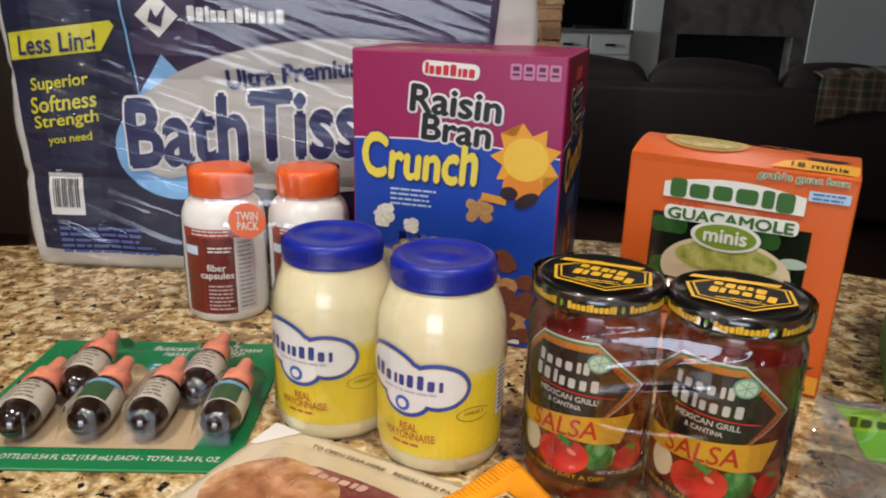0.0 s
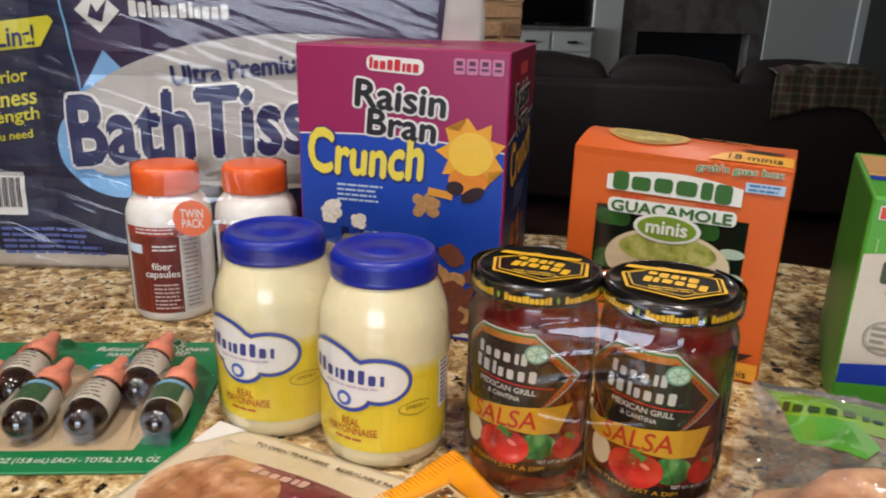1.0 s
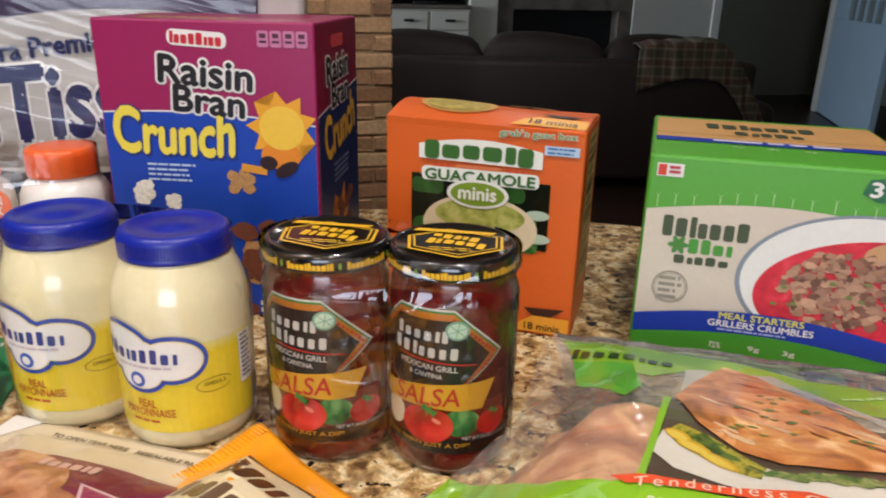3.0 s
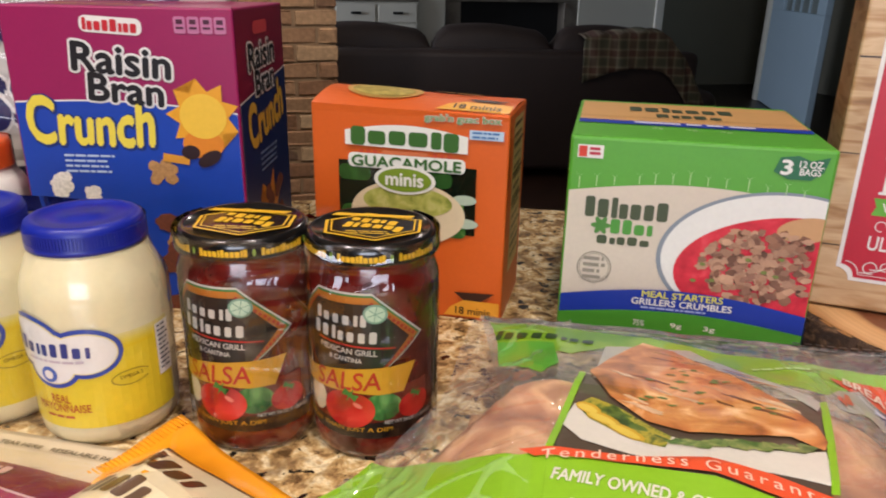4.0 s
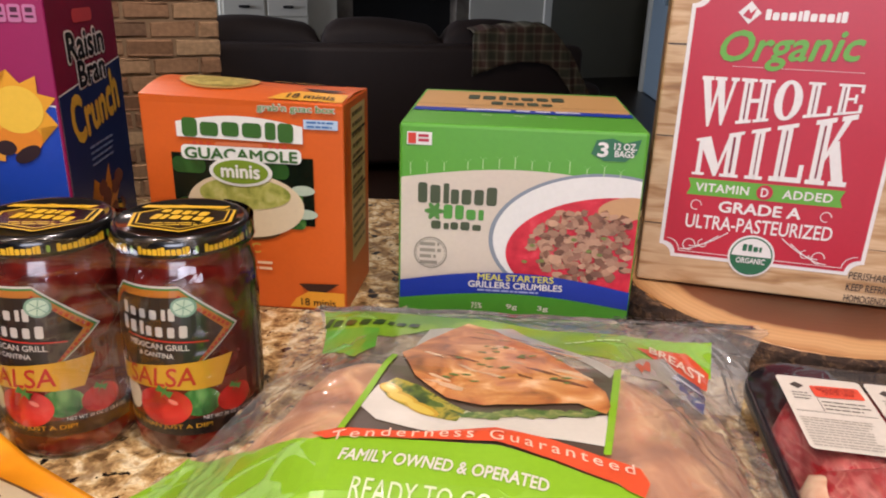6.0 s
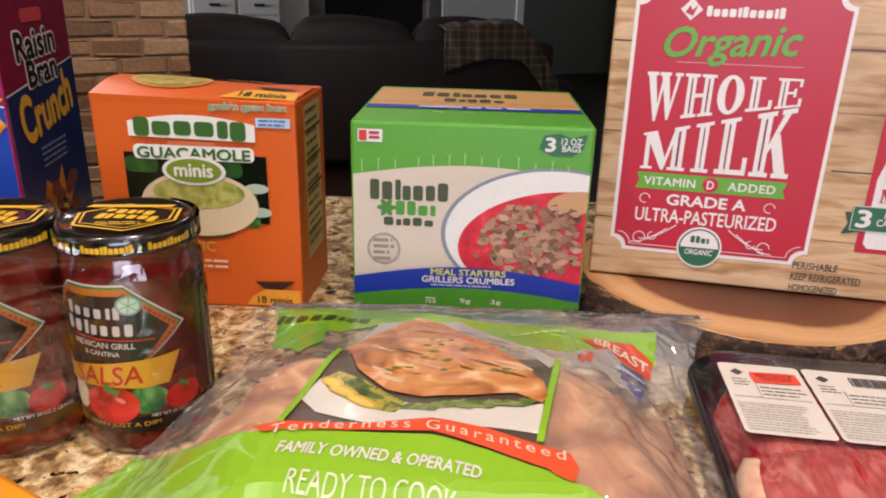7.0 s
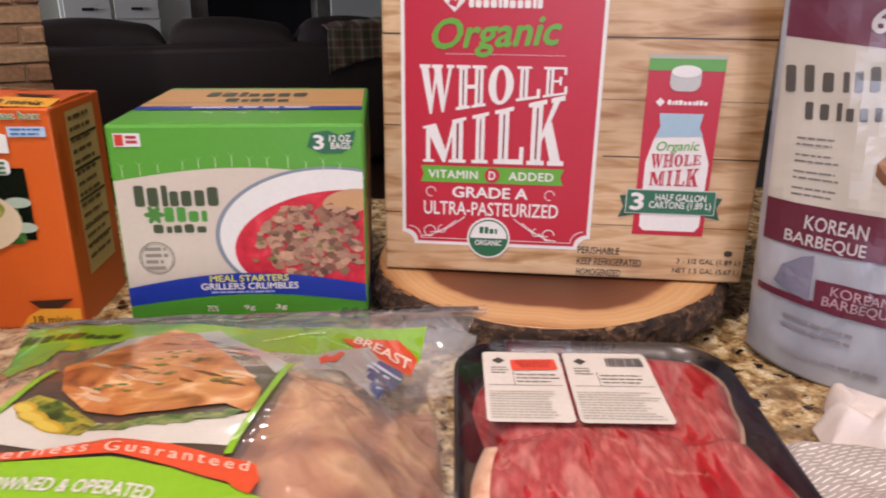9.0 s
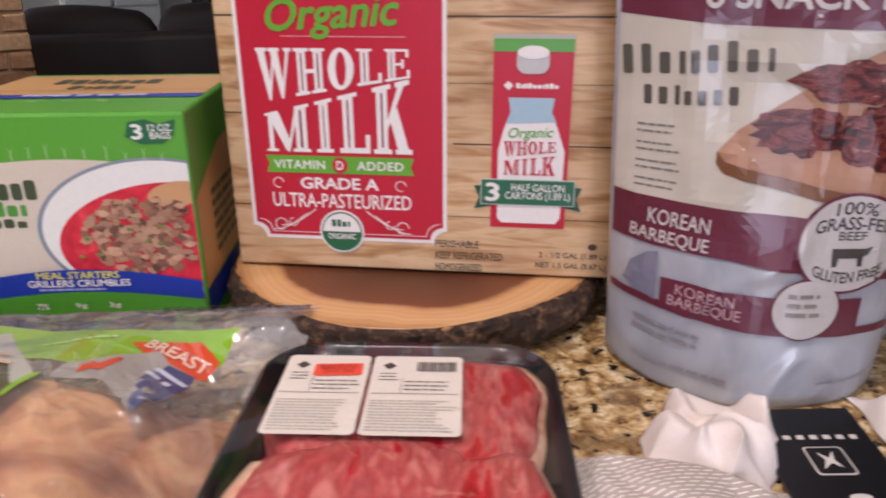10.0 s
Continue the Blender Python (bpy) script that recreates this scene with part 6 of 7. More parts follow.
def spray_card():
    t = thing("nasal_spray_pack", "green blister card with six brown nasal spray bottles", "medicine pack", pose(-0.362, 0.488, 0, 0, 0, 1.5))
    W, D = 0.240, 0.222
    part("card", box_bm(0, 0, 0, W, D, 0.0025, 0.0008, 1), ink("1e7a44"), t)
    T = top(0.0025)
    shapes("beige_field", [[(0.025, 0.028), (0.20, 0.028), (0.212, 0.12), (0.16, 0.15), (0.045, 0.15)]], T, 0.0004, ink("c2ab88"), t)
    shapes("white_corner", [[(0.0, 0.006), (0.032, 0.006), (0.022, 0.027), (0.0, 0.027)]], T, 0.0004, ink("d8d4c8"), t)
    wh = ink("e6e6da")
    text("fluticasone propionate\nnasal spray, USP", T, 0.160, 0.198, 0.110, 0.024, wh, t, 0.0006, 0.005, 0, 0.15)
    text("6 BOTTLES 0.54 FL OZ (15.8 mL) EACH - TOTAL 3.24 FL OZ", T, 0.135, 0.014, 0.18, 0.0085, wh, t, 0.0006, 0.005)
    shapes("blue_patch", [rect(0.115, 0.150, 0.175, 0.172)], T, 0.0006, ink("3a8fa8"), t)
    lines(T, 0.118, 0.170, 0.05, 3, 0.007, 0.003, wh, t, 0.0010, 3)
    lines(T, 0.04, 0.2, 0.03, 2, 0.010, 0.004, wh, t, 0.0008, 4)

    def bottle(x, y, yaw, green):
        pr = [(0.0005, -0.0060), (0.004, -0.0055), (0.008, -0.0038), (0.0115, -0.0008), (0.0142, 0.0038), (0.0158, 0.009), (0.0164, 0.014), (0.0164, 0.045), (0.0155, 0.050), (0.012, 0.054), (0.009, 0.056), (0.009, 0.06)]
        bt = part("spray_bottle", lathe_bm(pr, 40), BROWN_GLASS, t, smooth=True)
        bt.matrix_basis = pose(x, y, 0.0195, -86, 0, yaw)
        part("paper_label", lathe_bm([(0.0166, 0.016), (0.0169, 0.0165), (0.0169, 0.043), (0.0166, 0.0435)], 40, False), ink("d0c6b4"), bt, smooth=True)
        Mb = drum(lambda v: 0.0169)
        if green:
            shapes("label_patch", [rect(-0.012, 0.017, 0.014, 0.0425)], Mb, 0.0004, ink("3c5a3a"), bt, 0.006)
            shapes("label_patch", [rect(-0.016, 0.038, 0.018, 0.0425)], Mb, 0.0008, ink("7aa8c0"), bt, 0.006)
        else:
            lines(Mb, -0.012, 0.041, 0.024, 5, 0.005, 0.0018, ink("6a6258"), bt, 0.0005, 3, 0.006)
        pr2 = [(0.0125, 0.055), (0.0135, 0.056), (0.0135, 0.070), (0.0095, 0.072), (0.0085, 0.074), (0.0058, 0.098), (0.0045, 0.100), (0.001, 0.1005)]
        part("nozzle_cap", lathe_bm(pr2, 32), PINK_CAP, bt, smooth=True)
    rows = [(0.058, 0.030, 4, 0), (0.112, 0.034, 1, 1), (0.158, 0.036, 0, 0), (0.218, 0.034, -1, 1), (0.080, 0.088, 3, 0), (0.184, 0.088, 0, 0)]
    for i, (x, y, yaw, g) in enumerate(rows):
        bottle(x, y, yaw, g)

    def blister(a, b):
        x, y = 0.012 + 0.225 * a, 0.020 + 0.178 * b
        z = 0.004
        for (bx, by, yaw, g) in rows:
            k = smooth01(0.026, 0.012, abs(x - bx)) * smooth01(by - 0.014, by + 0.004, y) * smooth01(by + 0.112, by + 0.09, y)
            z = max(z, 0.004 + 0.0345 * k * (1 - 0.35 * smooth01(by + 0.05, by + 0.10, y)))
        return Vector((x, y, z))
    part("blister", grid_bm(110, 80, blister), BLISTER, t, "clear plastic blister", smooth=True, facing=(0, 0, 1))


# ---------------------------------------------------------------- soft packs
def ham_pack():
    W, L = 0.25, 0.27
    t = thing("deli_meat_pack", "flat cream and burgundy resealable pack of sliced meat", "food pack", pose(-0.104, 0.563, 0, 0, 0, -26.5))

    def zf(x, y):
        e = min(x, W - x, -y, L + y)
        return 0.004 + 0.016 * smooth01(0.0, 0.10, e) + 0.0016 * noise.noise(Vector((x * 22, y * 22, 0.7))) * smooth01(0, 0.02, e)
    f = lambda a, b: Vector((W * a, -L * b, zf(W * a, -L * b)))
    creamf = two_tone("cream_pack_film", [(0.3, "bfae8e"), (0.7, "cdbfa4")], 8, 0.28, 0.4, bump=0.3, bdist=0.004)
    part("pouch", grid_bm(50, 54, f, lambda a, b: Vector((W * a, -L * b, 0.001))), creamf, t, smooth=True)
    M = lambda u, v, h: Vector((u, v, zf(u, v) + h))
    cut = 0.012
    shapes("white_corner", [[(0.0, -0.002), (0.030, -0.002), (0.006, -0.035), (0.0, -0.035)]], M, 0.0008, ink("e8e4dc", 0.3, 0.4), t, cut)
    shapes("tear_line", [rect(0.035, -0.0185, W - 0.004, -0.018)], M, 0.0008, ink("c0ae8c"), t, cut)
    text("TO OPEN TEAR HERE", M, 0.082, -0.0145, 0.068, 0.0048, ink("5a4a34"), t, 0.0010, 0.01, cut=cut)
    text("RESEALABLE PACKAGE", M, 0.160, -0.0145, 0.072, 0.0048, ink("5a4a34"), t, 0.0010, 0.01, cut=cut)
    bg = ink("7a2038", 0.3, 0.4)
    shapes("burgundy_field", [[(0.035, -0.055), (0.075, -0.040), (0.14, -0.042), (0.20, -0.05), (0.20, -0.20), (0.10, -0.24), (0.03, -0.16)]], M, 0.0010, bg, t, cut)
    ham = two_tone("sliced_meat_print", [(0.3, "7a4a2c"), (0.5, "a8744a"), (0.7, "d8b088")], 40, 0.3, 0.4)
    shapes("meat_picture", [ellipse(0.062, -0.085, 0.055, 0.042, 40)], M, 0.0016, ham, t, cut)
    shapes("meat_picture", [ellipse(0.110, -0.125, 0.055, 0.045, 40)], M, 0.0020, ham, t, cut)
    shapes("triangle_mark", [[(0.125, -0.070), (0.175, -0.078), (0.150, -0.108)]], M, 0.0022, ink("d8b8b8", 0.3, 0.4), t, cut)
    shapes("triangle_mark", [[(0.130, -0.073), (0.170, -0.080), (0.150, -0.103)]], M, 0.0026, ink("9a3a58", 0.3, 0.4), t, cut)
    word_bars(M, 0.10, -0.052, 0.05, 0.010, 6, ink("d8b0a0"), t, 0.0020, cut)
    shapes("dark_corner", [[(0.185, -0.05), (0.205, -0.06), (0.20, -0.08), (0.188, -0.066)]], M, 0.0022, ink("1c1416", 0.3, 0.4), t, cut)
    film = lambda a, b: Vector((0.028 + 0.20 * a, -0.026 - 0.235 * b, zf(0.028 + 0.20 * a, -0.026 - 0.235 * b) + 0.0035 + 0.0012 * noise.noise(Vector((a * 9, b * 9, 5)))))
    part("clear_window", grid_bm(40, 40, film), FILM, t, smooth=True, facing=(0, 0, 1))


def chip_bag():
    W, L = 0.27, 0.20
    t = thing("chocolate_chip_bag", "glossy golden yellow plastic bag of baking chips", "food bag", pose(0.090, 0.506, 0, 0, 0, -53))

    # corner at the origin; u runs along the long edge, the bag lies below it
    def zf(x, y):
        e = min(x, W - x, -y, L + y)
        return 0.006 + 0.030 * smooth01(0.004, 0.075, e) + 0.003 * noise.noise(Vector((x * 26, y * 26, 2.2))) * smooth01(0, 0.03, e) + 0.010 * smooth01(0.06, 0.0, math.hypot(x, y))
    yellow = two_tone("golden_film", [(0.3, "d8860c"), (0.55, "ee9f14"), (0.8, "f4ae24")], 10, 0.22, 0.7, 3, 0.6, 0.35, bdist=0.005)

    def f(a, b):
        x, y = W * a, -L * b
        return Vector((x - 0.18 * y * 0.0, y, zf(x, y)))
    part("bag", grid_bm(64, 50, f, lambda a, b: Vector((W * a, -L * b, 0.001))), yellow, t, smooth=True)
    M = lambda u, v, h: Vector((u, v, zf(u, v) + h))
    cut = 0.012
    bm = bmesh.new()
    for i in range(60):
        y = -0.004 - i * (L - 0.008) / 60
        bmesh.ops.create_cube(bm, size=1.0, matrix=Matrix.Translation((0.008, y, zf(0.008, y) + 0.0006)) @ Matrix.Diagonal((0.013, 0.0012, 0.0012, 1)))
    part("crimped_seal", bm, yellow, t)
    br = ink("5a3a20", 0.3, 0.5)
    shapes("cream_panel_rim", [[(0.032, -0.030), (0.125, -0.018), (0.105, -0.13), (0.032, -0.13)]], M, 0.0010, br, t, cut)
    shapes("cream_panel", [[(0.034, -0.034), (0.118, -0.022), (0.101, -0.126), (0.034, -0.126)]], M, 0.0014, ink("ecdcb4", 0.3, 0.5), t, cut)
    word_bars(M, 0.070, -0.050, 0.062, 0.021, 4, br, t, 0.0018, cut, 6)
    word_bars(M, 0.066, -0.082, 0.060, 0.021, 5, br, t, 0.0018, cut, 6)
    rng = random.Random(2)
    for _ in range(5):
        x, y = 0.15 + 0.09 * rng.random(), -0.03 - 0.14 * rng.random()
        shapes("chip_picture", [ellipse(x, y, 0.014, 0.011)], M, 0.0014, ink("3a1c10", 0.25, 0.6), t, cut)


def chicken_bag():
    t = thing("chicken_bag", "clear plastic bag of raw chicken with green printing", "food bag", pose(0.359, 0.634, 0, 0, 0, -24.4))
    def left(v):
        return 0.016 - 0.010 * smooth01(0.07, 0.19, v) - 0.070 * smooth01(0.20, 0.31, v)

    def right(v):
        return 0.402 - 0.046 * smooth01(0.09, 0.17, v)

    def folds(u, v):
        # pulled folds that run down the bag beside the print
        w = smooth01(0.235, 0.28, u) + smooth01(0.09, 0.05, u) * smooth01(0.26, 0.22, v)
        x = u - 0.30
        a = noise.noise(Vector((x * (34 - 30 * v) + 0.6 * noise.noise(Vector((u * 9, v * 9, 1))), v * 3.0, 7)))
        b = noise.noise(Vector((x * 50 + v * 18, v * 12, 11)))
        return w * (0.005 * max(0.0, 1 - 3.6 * abs(a)) ** 1.5 + 0.0025 * max(0.0, 1 - 4 * abs(b))) * smooth01(0.17, 0.25, v)

    def zf(u, v):
        p = float(np.interp(v, (0.06, 0.07, 0.13, 0.20, 0.25, 0.33, 0.37, 0.42, 0.46), (0.040, 0.044, 0.062, 0.080, 0.090, 0.096, 0.088, 0.05, 0.02)))
        fall = smooth01(0.24, 0.40, u) + 1 - smooth01(-0.06, 0.09, u)
        return p * (1 - 0.9 * smooth01(0.10, 0.20, v) * min(1.0, fall)) + 0.003 * noise.noise(Vector((u * 17, v * 14, 8))) + 0.0012 * noise.noise(Vector((u * 45, v * 30, 5))) + folds(u, v)

    def at(a, b):
        v = 0.068 + 0.372 * b
        return left(v) + (right(v) - left(v)) * a, v
    # meat inside
    def meat(a, b):
        u, v = at(0.05 + 0.92 * a, 0.30 + 0.68 * b)
        rise = min(1.0, 7 * min(a, 1 - a)) * min(1.0, 5 * b, 9 * (1 - b))
        top_ = zf(u, v) - folds(u, v) - 0.005 - 0.010 * max(0.0, noise.noise(Vector((u * 17, v * 13, 1)))) - 0.006 * max(0.0, 1 - 6 * abs(noise.noise(Vector((u * 10 + 3, v * 8, 2)))))
        return Vector((u, -v, max(0.003, top_ * (0.35 + 0.65 * rise ** 0.6))))
    part("chicken_breasts", grid_bm(70, 70, meat, lambda a, b: Vector((meat(a, b).x, meat(a, b).y, 0.002))), FLESH, t, "pale raw chicken", smooth=True)

    def crease(u, v):
        a = noise.noise(Vector((u * 24 + 3 * noise.noise(Vector((u * 8, v * 8, 2))), v * 17, 3)))
        b = noise.noise(Vector((u * 15 - v * 30, v * 26 + u * 20, 9)))
        clear = max(smooth01(0.235, 0.27, u), smooth01(0.085, 0.05, u), smooth01(0.10, 0.085, v))
        return (0.12 + 0.88 * clear) * (0.0030 * max(0.0, 1 - 5.5 * abs(a)) ** 1.3 + 0.0024 * max(0.0, 1 - 6 * abs(b)) ** 1.3)

    def sheet(a, b):
        u, v = at(a, b)
        return Vector((u, -v, zf(u, v) + 0.0022 + crease(u, v)))
    part("film", grid_bm(280, 240, sheet), CHICKEN_FILM, t, smooth=True, facing=(0, 0, 1))

    def under(a, b):
        u, v = at(a, 0.0)
        k = b ** 0.8
        return Vector((u + (0.03 if a < 0.5 else -0.03) * k * abs(2 * a - 1), -v - 0.075 * k, zf(u, v) * (1 - k) + 0.002 * k))
    part("back_film", grid_bm(60, 10, under), BAG_BACK, t, smooth=True, facing=(0, 1, 0))
    M = lambda u, v, h: Vector((u, v, zf(u, -v) + h + 0.0022))
    cut = 0.007
    gr, gr2, og, wh = ink("86b81c", 0.3, 0.4), ink("5cae34", 0.3, 0.4), ink("d8522a", 0.3, 0.4), ink("d8d2c4", 0.3, 0.4)
    shapes("green_band", [[(0.025, -0.091), (0.103, -0.091), (0.184, -0.125), (0.253, -0.142), (0.345, -0.126), (0.336, -0.162), (0.306, -0.171), (0.254, -0.213), (0.222, -0.207), (0.185, -0.167), (0.121, -0.153), (0.095, -0.185), (0.042, -0.159)]], M, 0.0008, gr, t, cut)
    shapes("green_leaf", [[(0.038, -0.144), (0.082, -0.155), (0.087, -0.214), (0.076, -0.237), (0.044, -0.189)]], M, 0.0012, gr2, t, cut)
    word_bars(M, 0.0760, -0.1371, 0.0801, 0.016, 8, ink("2a4a1c", 0.3, 0.4), t, 0.0016, cut, -7.2, fill=0.5)
    lines(M, 0.221, -0.174, 0.0598, 1, 0.01, 0.003, ink("c8e4a4"), t, 0.0014, 4, cut, 23.3)
    # picture of a cooked fillet on a plate, between two green bars
    shapes("picture_frame", [[(0.101, -0.233), (0.105, -0.234), (0.087, -0.332), (0.083, -0.332)], [(0.245, -0.241), (0.251, -0.235), (0.227, -0.338), (0.223, -0.338)]], M, 0.0022, gr, t, cut)
    shapes("picture_ground", [[(0.104, -0.234), (0.245, -0.241), (0.224, -0.338), (0.085, -0.332)]], M, 0.0010, ink("55463a", 0.28, 0.6), t, cut)
    shapes("picture_light", [[(0.121, -0.153), (0.185, -0.139), (0.207, -0.177), (0.247, -0.240), (0.240, -0.254), (0.221, -0.215), (0.172, -0.226), (0.109, -0.241)]], M, 0.0014, ink("b4b6aa", 0.28, 0.6), t, cut)
    shapes("plate_picture", [[(0.0905, -0.304), (0.098, -0.280), (0.121, -0.280), (0.141, -0.298), (0.167, -0.312), (0.201, -0.308), (0.2305, -0.302), (0.2265, -0.3325), (0.197, -0.3290), (0.162, -0.3315), (0.128, -0.3270), (0.102, -0.3190)]], M, 0.0016, wh, t, cut)
    veg = two_tone("vegetable_print", [(0.34, "2c3c14"), (0.48, "5c6c24"), (0.58, "a89830"), (0.68, "3c4c1a")], 90, 0.3, 0.4)
    shapes("vegetable_picture", [[(0.099, -0.281), (0.108, -0.271), (0.124, -0.278), (0.151, -0.304), (0.146, -0.317), (0.126, -0.311), (0.106, -0.295)]], M, 0.0019, veg, t, cut)
    rng = random.Random(6)
    herb = two_tone("herb_print", [(0.35, "46602a"), (0.5, "6c7c40"), (0.65, "98985c")], 140, 0.3, 0.6)
    shapes("herb_picture", [blob(0.154 + 0.067 * k / 13, -0.315 + 0.011 * k / 13 + 0.006 * rng.random(), 0.011, 0.0045, rng, 11, 0.6) for k in range(14)], M, 0.0021, herb, t, cut)
    fil = two_tone("cooked_fillet_print", [(0.30, "7c4420"), (0.44, "b06a34"), (0.54, "c48448"), (0.62, "d8a470"), (0.72, "e4c498")], 34, 0.3, 0.4, 6, 0.9)
    shapes("fillet_picture", [[(0.107, -0.230), (0.125, -0.183), (0.150, -0.135), (0.171, -0.150), (0.196, -0.200), (0.220, -0.246), (0.234, -0.274), (0.234, -0.293), (0.230, -0.302), (0.216, -0.291), (0.188, -0.296), (0.161, -0.299), (0.139, -0.289), (0.119, -0.266)]], M, 0.0024, fil, t, cut)
    glaze, char = ink("e0b890", 0.25, 0.7), ink("7a3c1a", 0.3, 0.6)
    for _ in range(26):
        x, y = 0.125 + 0.095 * rng.random(), -0.165 - 0.115 * rng.random()
        if -0.135 - 1.1 * abs(x - 0.15) > y > -0.290 + 0.25 * abs(x - 0.16) - 0.01:
            shapes("fillet_fibre", [spun(blob(x, y, 0.012 * (0.5 + rng.random()), 0.0022, rng, 9, 0.5), -38 + 22 * rng.random(), x, y)], M, 0.0026, glaze if rng.random() < 0.6 else char, t, cut)
    for x, y, rx in ((0.106, -0.284, 0.008), (0.114, -0.294, 0.011), (0.126, -0.305, 0.012)):
        shapes("lemon_slice", [spun(ellipse(x, y, rx, 0.0052, 20), -35, x, y)], M, 0.00205, ink("c8a028", 0.3, 0.4), t, cut)
        shapes("lemon_flesh", [spun(ellipse(x, y - 0.0008, rx * 0.8, 0.0034, 20), -35, x, y)], M, 0.00215, ink("dcc04c", 0.3, 0.4), t, cut)
    shapes("herb_fleck", [blob(0.137 + 0.075 * rng.random(), -0.233 + 0.07 * (rng.random() - 0.5), 0.004, 0.002, rng, 7, 0.6) for _ in range(26)], M, 0.0027, ink("6a7a3c"), t, cut)
    # lower print
    shapes("green_field", [[(-0.062, -0.298), (-0.034, -0.257), (0.033, -0.316), (0.070, -0.334), (0.130, -0.335), (0.168, -0.337), (0.197, -0.344), (0.228, -0.357), (0.243, -0.367), (0.259, -0.375), (0.262, -0.436), (-0.056, -0.436)]], M, 0.0012, gr, t, cut)
    shapes("orange_ribbon", [[(0.069, -0.331), (0.077, -0.332), (0.129, -0.330), (0.167, -0.325), (0.197, -0.331), (0.231, -0.343), (0.240, -0.348), (0.243, -0.358), (0.239, -0.366), (0.231, -0.361), (0.228, -0.357), (0.197, -0.344), (0.168, -0.336), (0.129, -0.335), (0.078, -0.338)]], M, 0.0026, og, t, cut)
    text("Tenderness Guaranteed", M, 0.1600, -0.3315, 0.1560, 0.0066, ink("f0c8b0", 0.3, 0.4), t, 0.0032, 0.0, -4.0, 0.0, lambda x, y: (x, y - 1.99 * x * x), cut, 1.35)
    text("FAMILY OWNED & OPERATED", M, 0.1410, -0.3520, 0.1060, 0.0078, wh, t, 0.002, 0.02, -6.5, 0.1, lambda x, y: (x, y - 0.97 * x * x), cut)
    text("READY TO COOK", M, 0.1390, -0.3720, 0.0850, 0.0125, ink("d0dcae", 0.3, 0.4), t, 0.002, 0.0, -6.0, 0, lambda x, y: (x, y - 0.98 * x * x), cut)
    # small badges
    shapes("orange_badge", [[(0.277, -0.162), (0.292, -0.155), (0.320, -0.145), (0.335, -0.160), (0.328, -0.180), (0.319, -0.182), (0.304, -0.183), (0.289, -0.175)]], M, 0.0018, og, t, cut)
    text("BREAST", M, 0.3080, -0.1650, 0.042, 0.0125, ink("f0d8c0", 0.28, 0.6), t, 0.0030, 0.02, -14, 0, None, cut)
    shapes("grey_badge", [[(0.255, -0.220), (0.276, -0.187), (0.297, -0.166), (0.305, -0.177), (0.322, -0.181), (0.321, -0.199), (0.302, -0.252), (0.293, -0.239), (0.280, -0.229), (0.256, -0.242)]], M, 0.0022, ink("a8a69e", 0.28, 0.4), t, cut)
    shapes("blue_badge", [[(0.305, -0.179), (0.322, -0.181), (0.321, -0.199), (0.302, -0.252), (0.298, -0.241), (0.295, -0.211)]], M, 0.0025, ink("3a4a78", 0.28, 0.6), t, cut)
    shapes("butterfly", [[(0.264, -0.216), (0.269, -0.205), (0.271, -0.210), (0.278, -0.191), (0.281, -0.191), (0.275, -0.216), (0.270, -0.218), (0.266, -0.229)]], M, 0.0028, og, t, cut)
    lines(M, 0.301, -0.186, 0.022, 2, 0.010, 0.005, ink("d0d8e8"), t, 0.0030, 2, cut, -24)
    # zip strip along the opening
    zip_ = lambda a, b: Vector((0.020 + 0.374 * a, -0.072 - 0.016 * b, zf(0.020 + 0.374 * a, 0.072 + 0.016 * b) + 0.0050 + 0.0014 * (b > 0.4 and b < 0.6)))
    part("zip_strip", grid_bm(90, 10, zip_, lambda a, b: zip_(a, b) - Vector((0, 0, 0.0014))), clear_film("zip_plastic", tint=(0.96, 0.96, 0.95, 1), gloss=1.6, scale=60, strength=0.5, rough=0.12, haze=0.12), t, smooth=True)
    shapes("zip_print", [rect(0.275 + i * 0.009, -0.083, 0.281 + i * 0.009, -0.077) for i in range(11)], lambda u, v, h: Vector((u, v, zf(u, -v) + 0.0080)), 0.0, ink("2a2a26"), t)


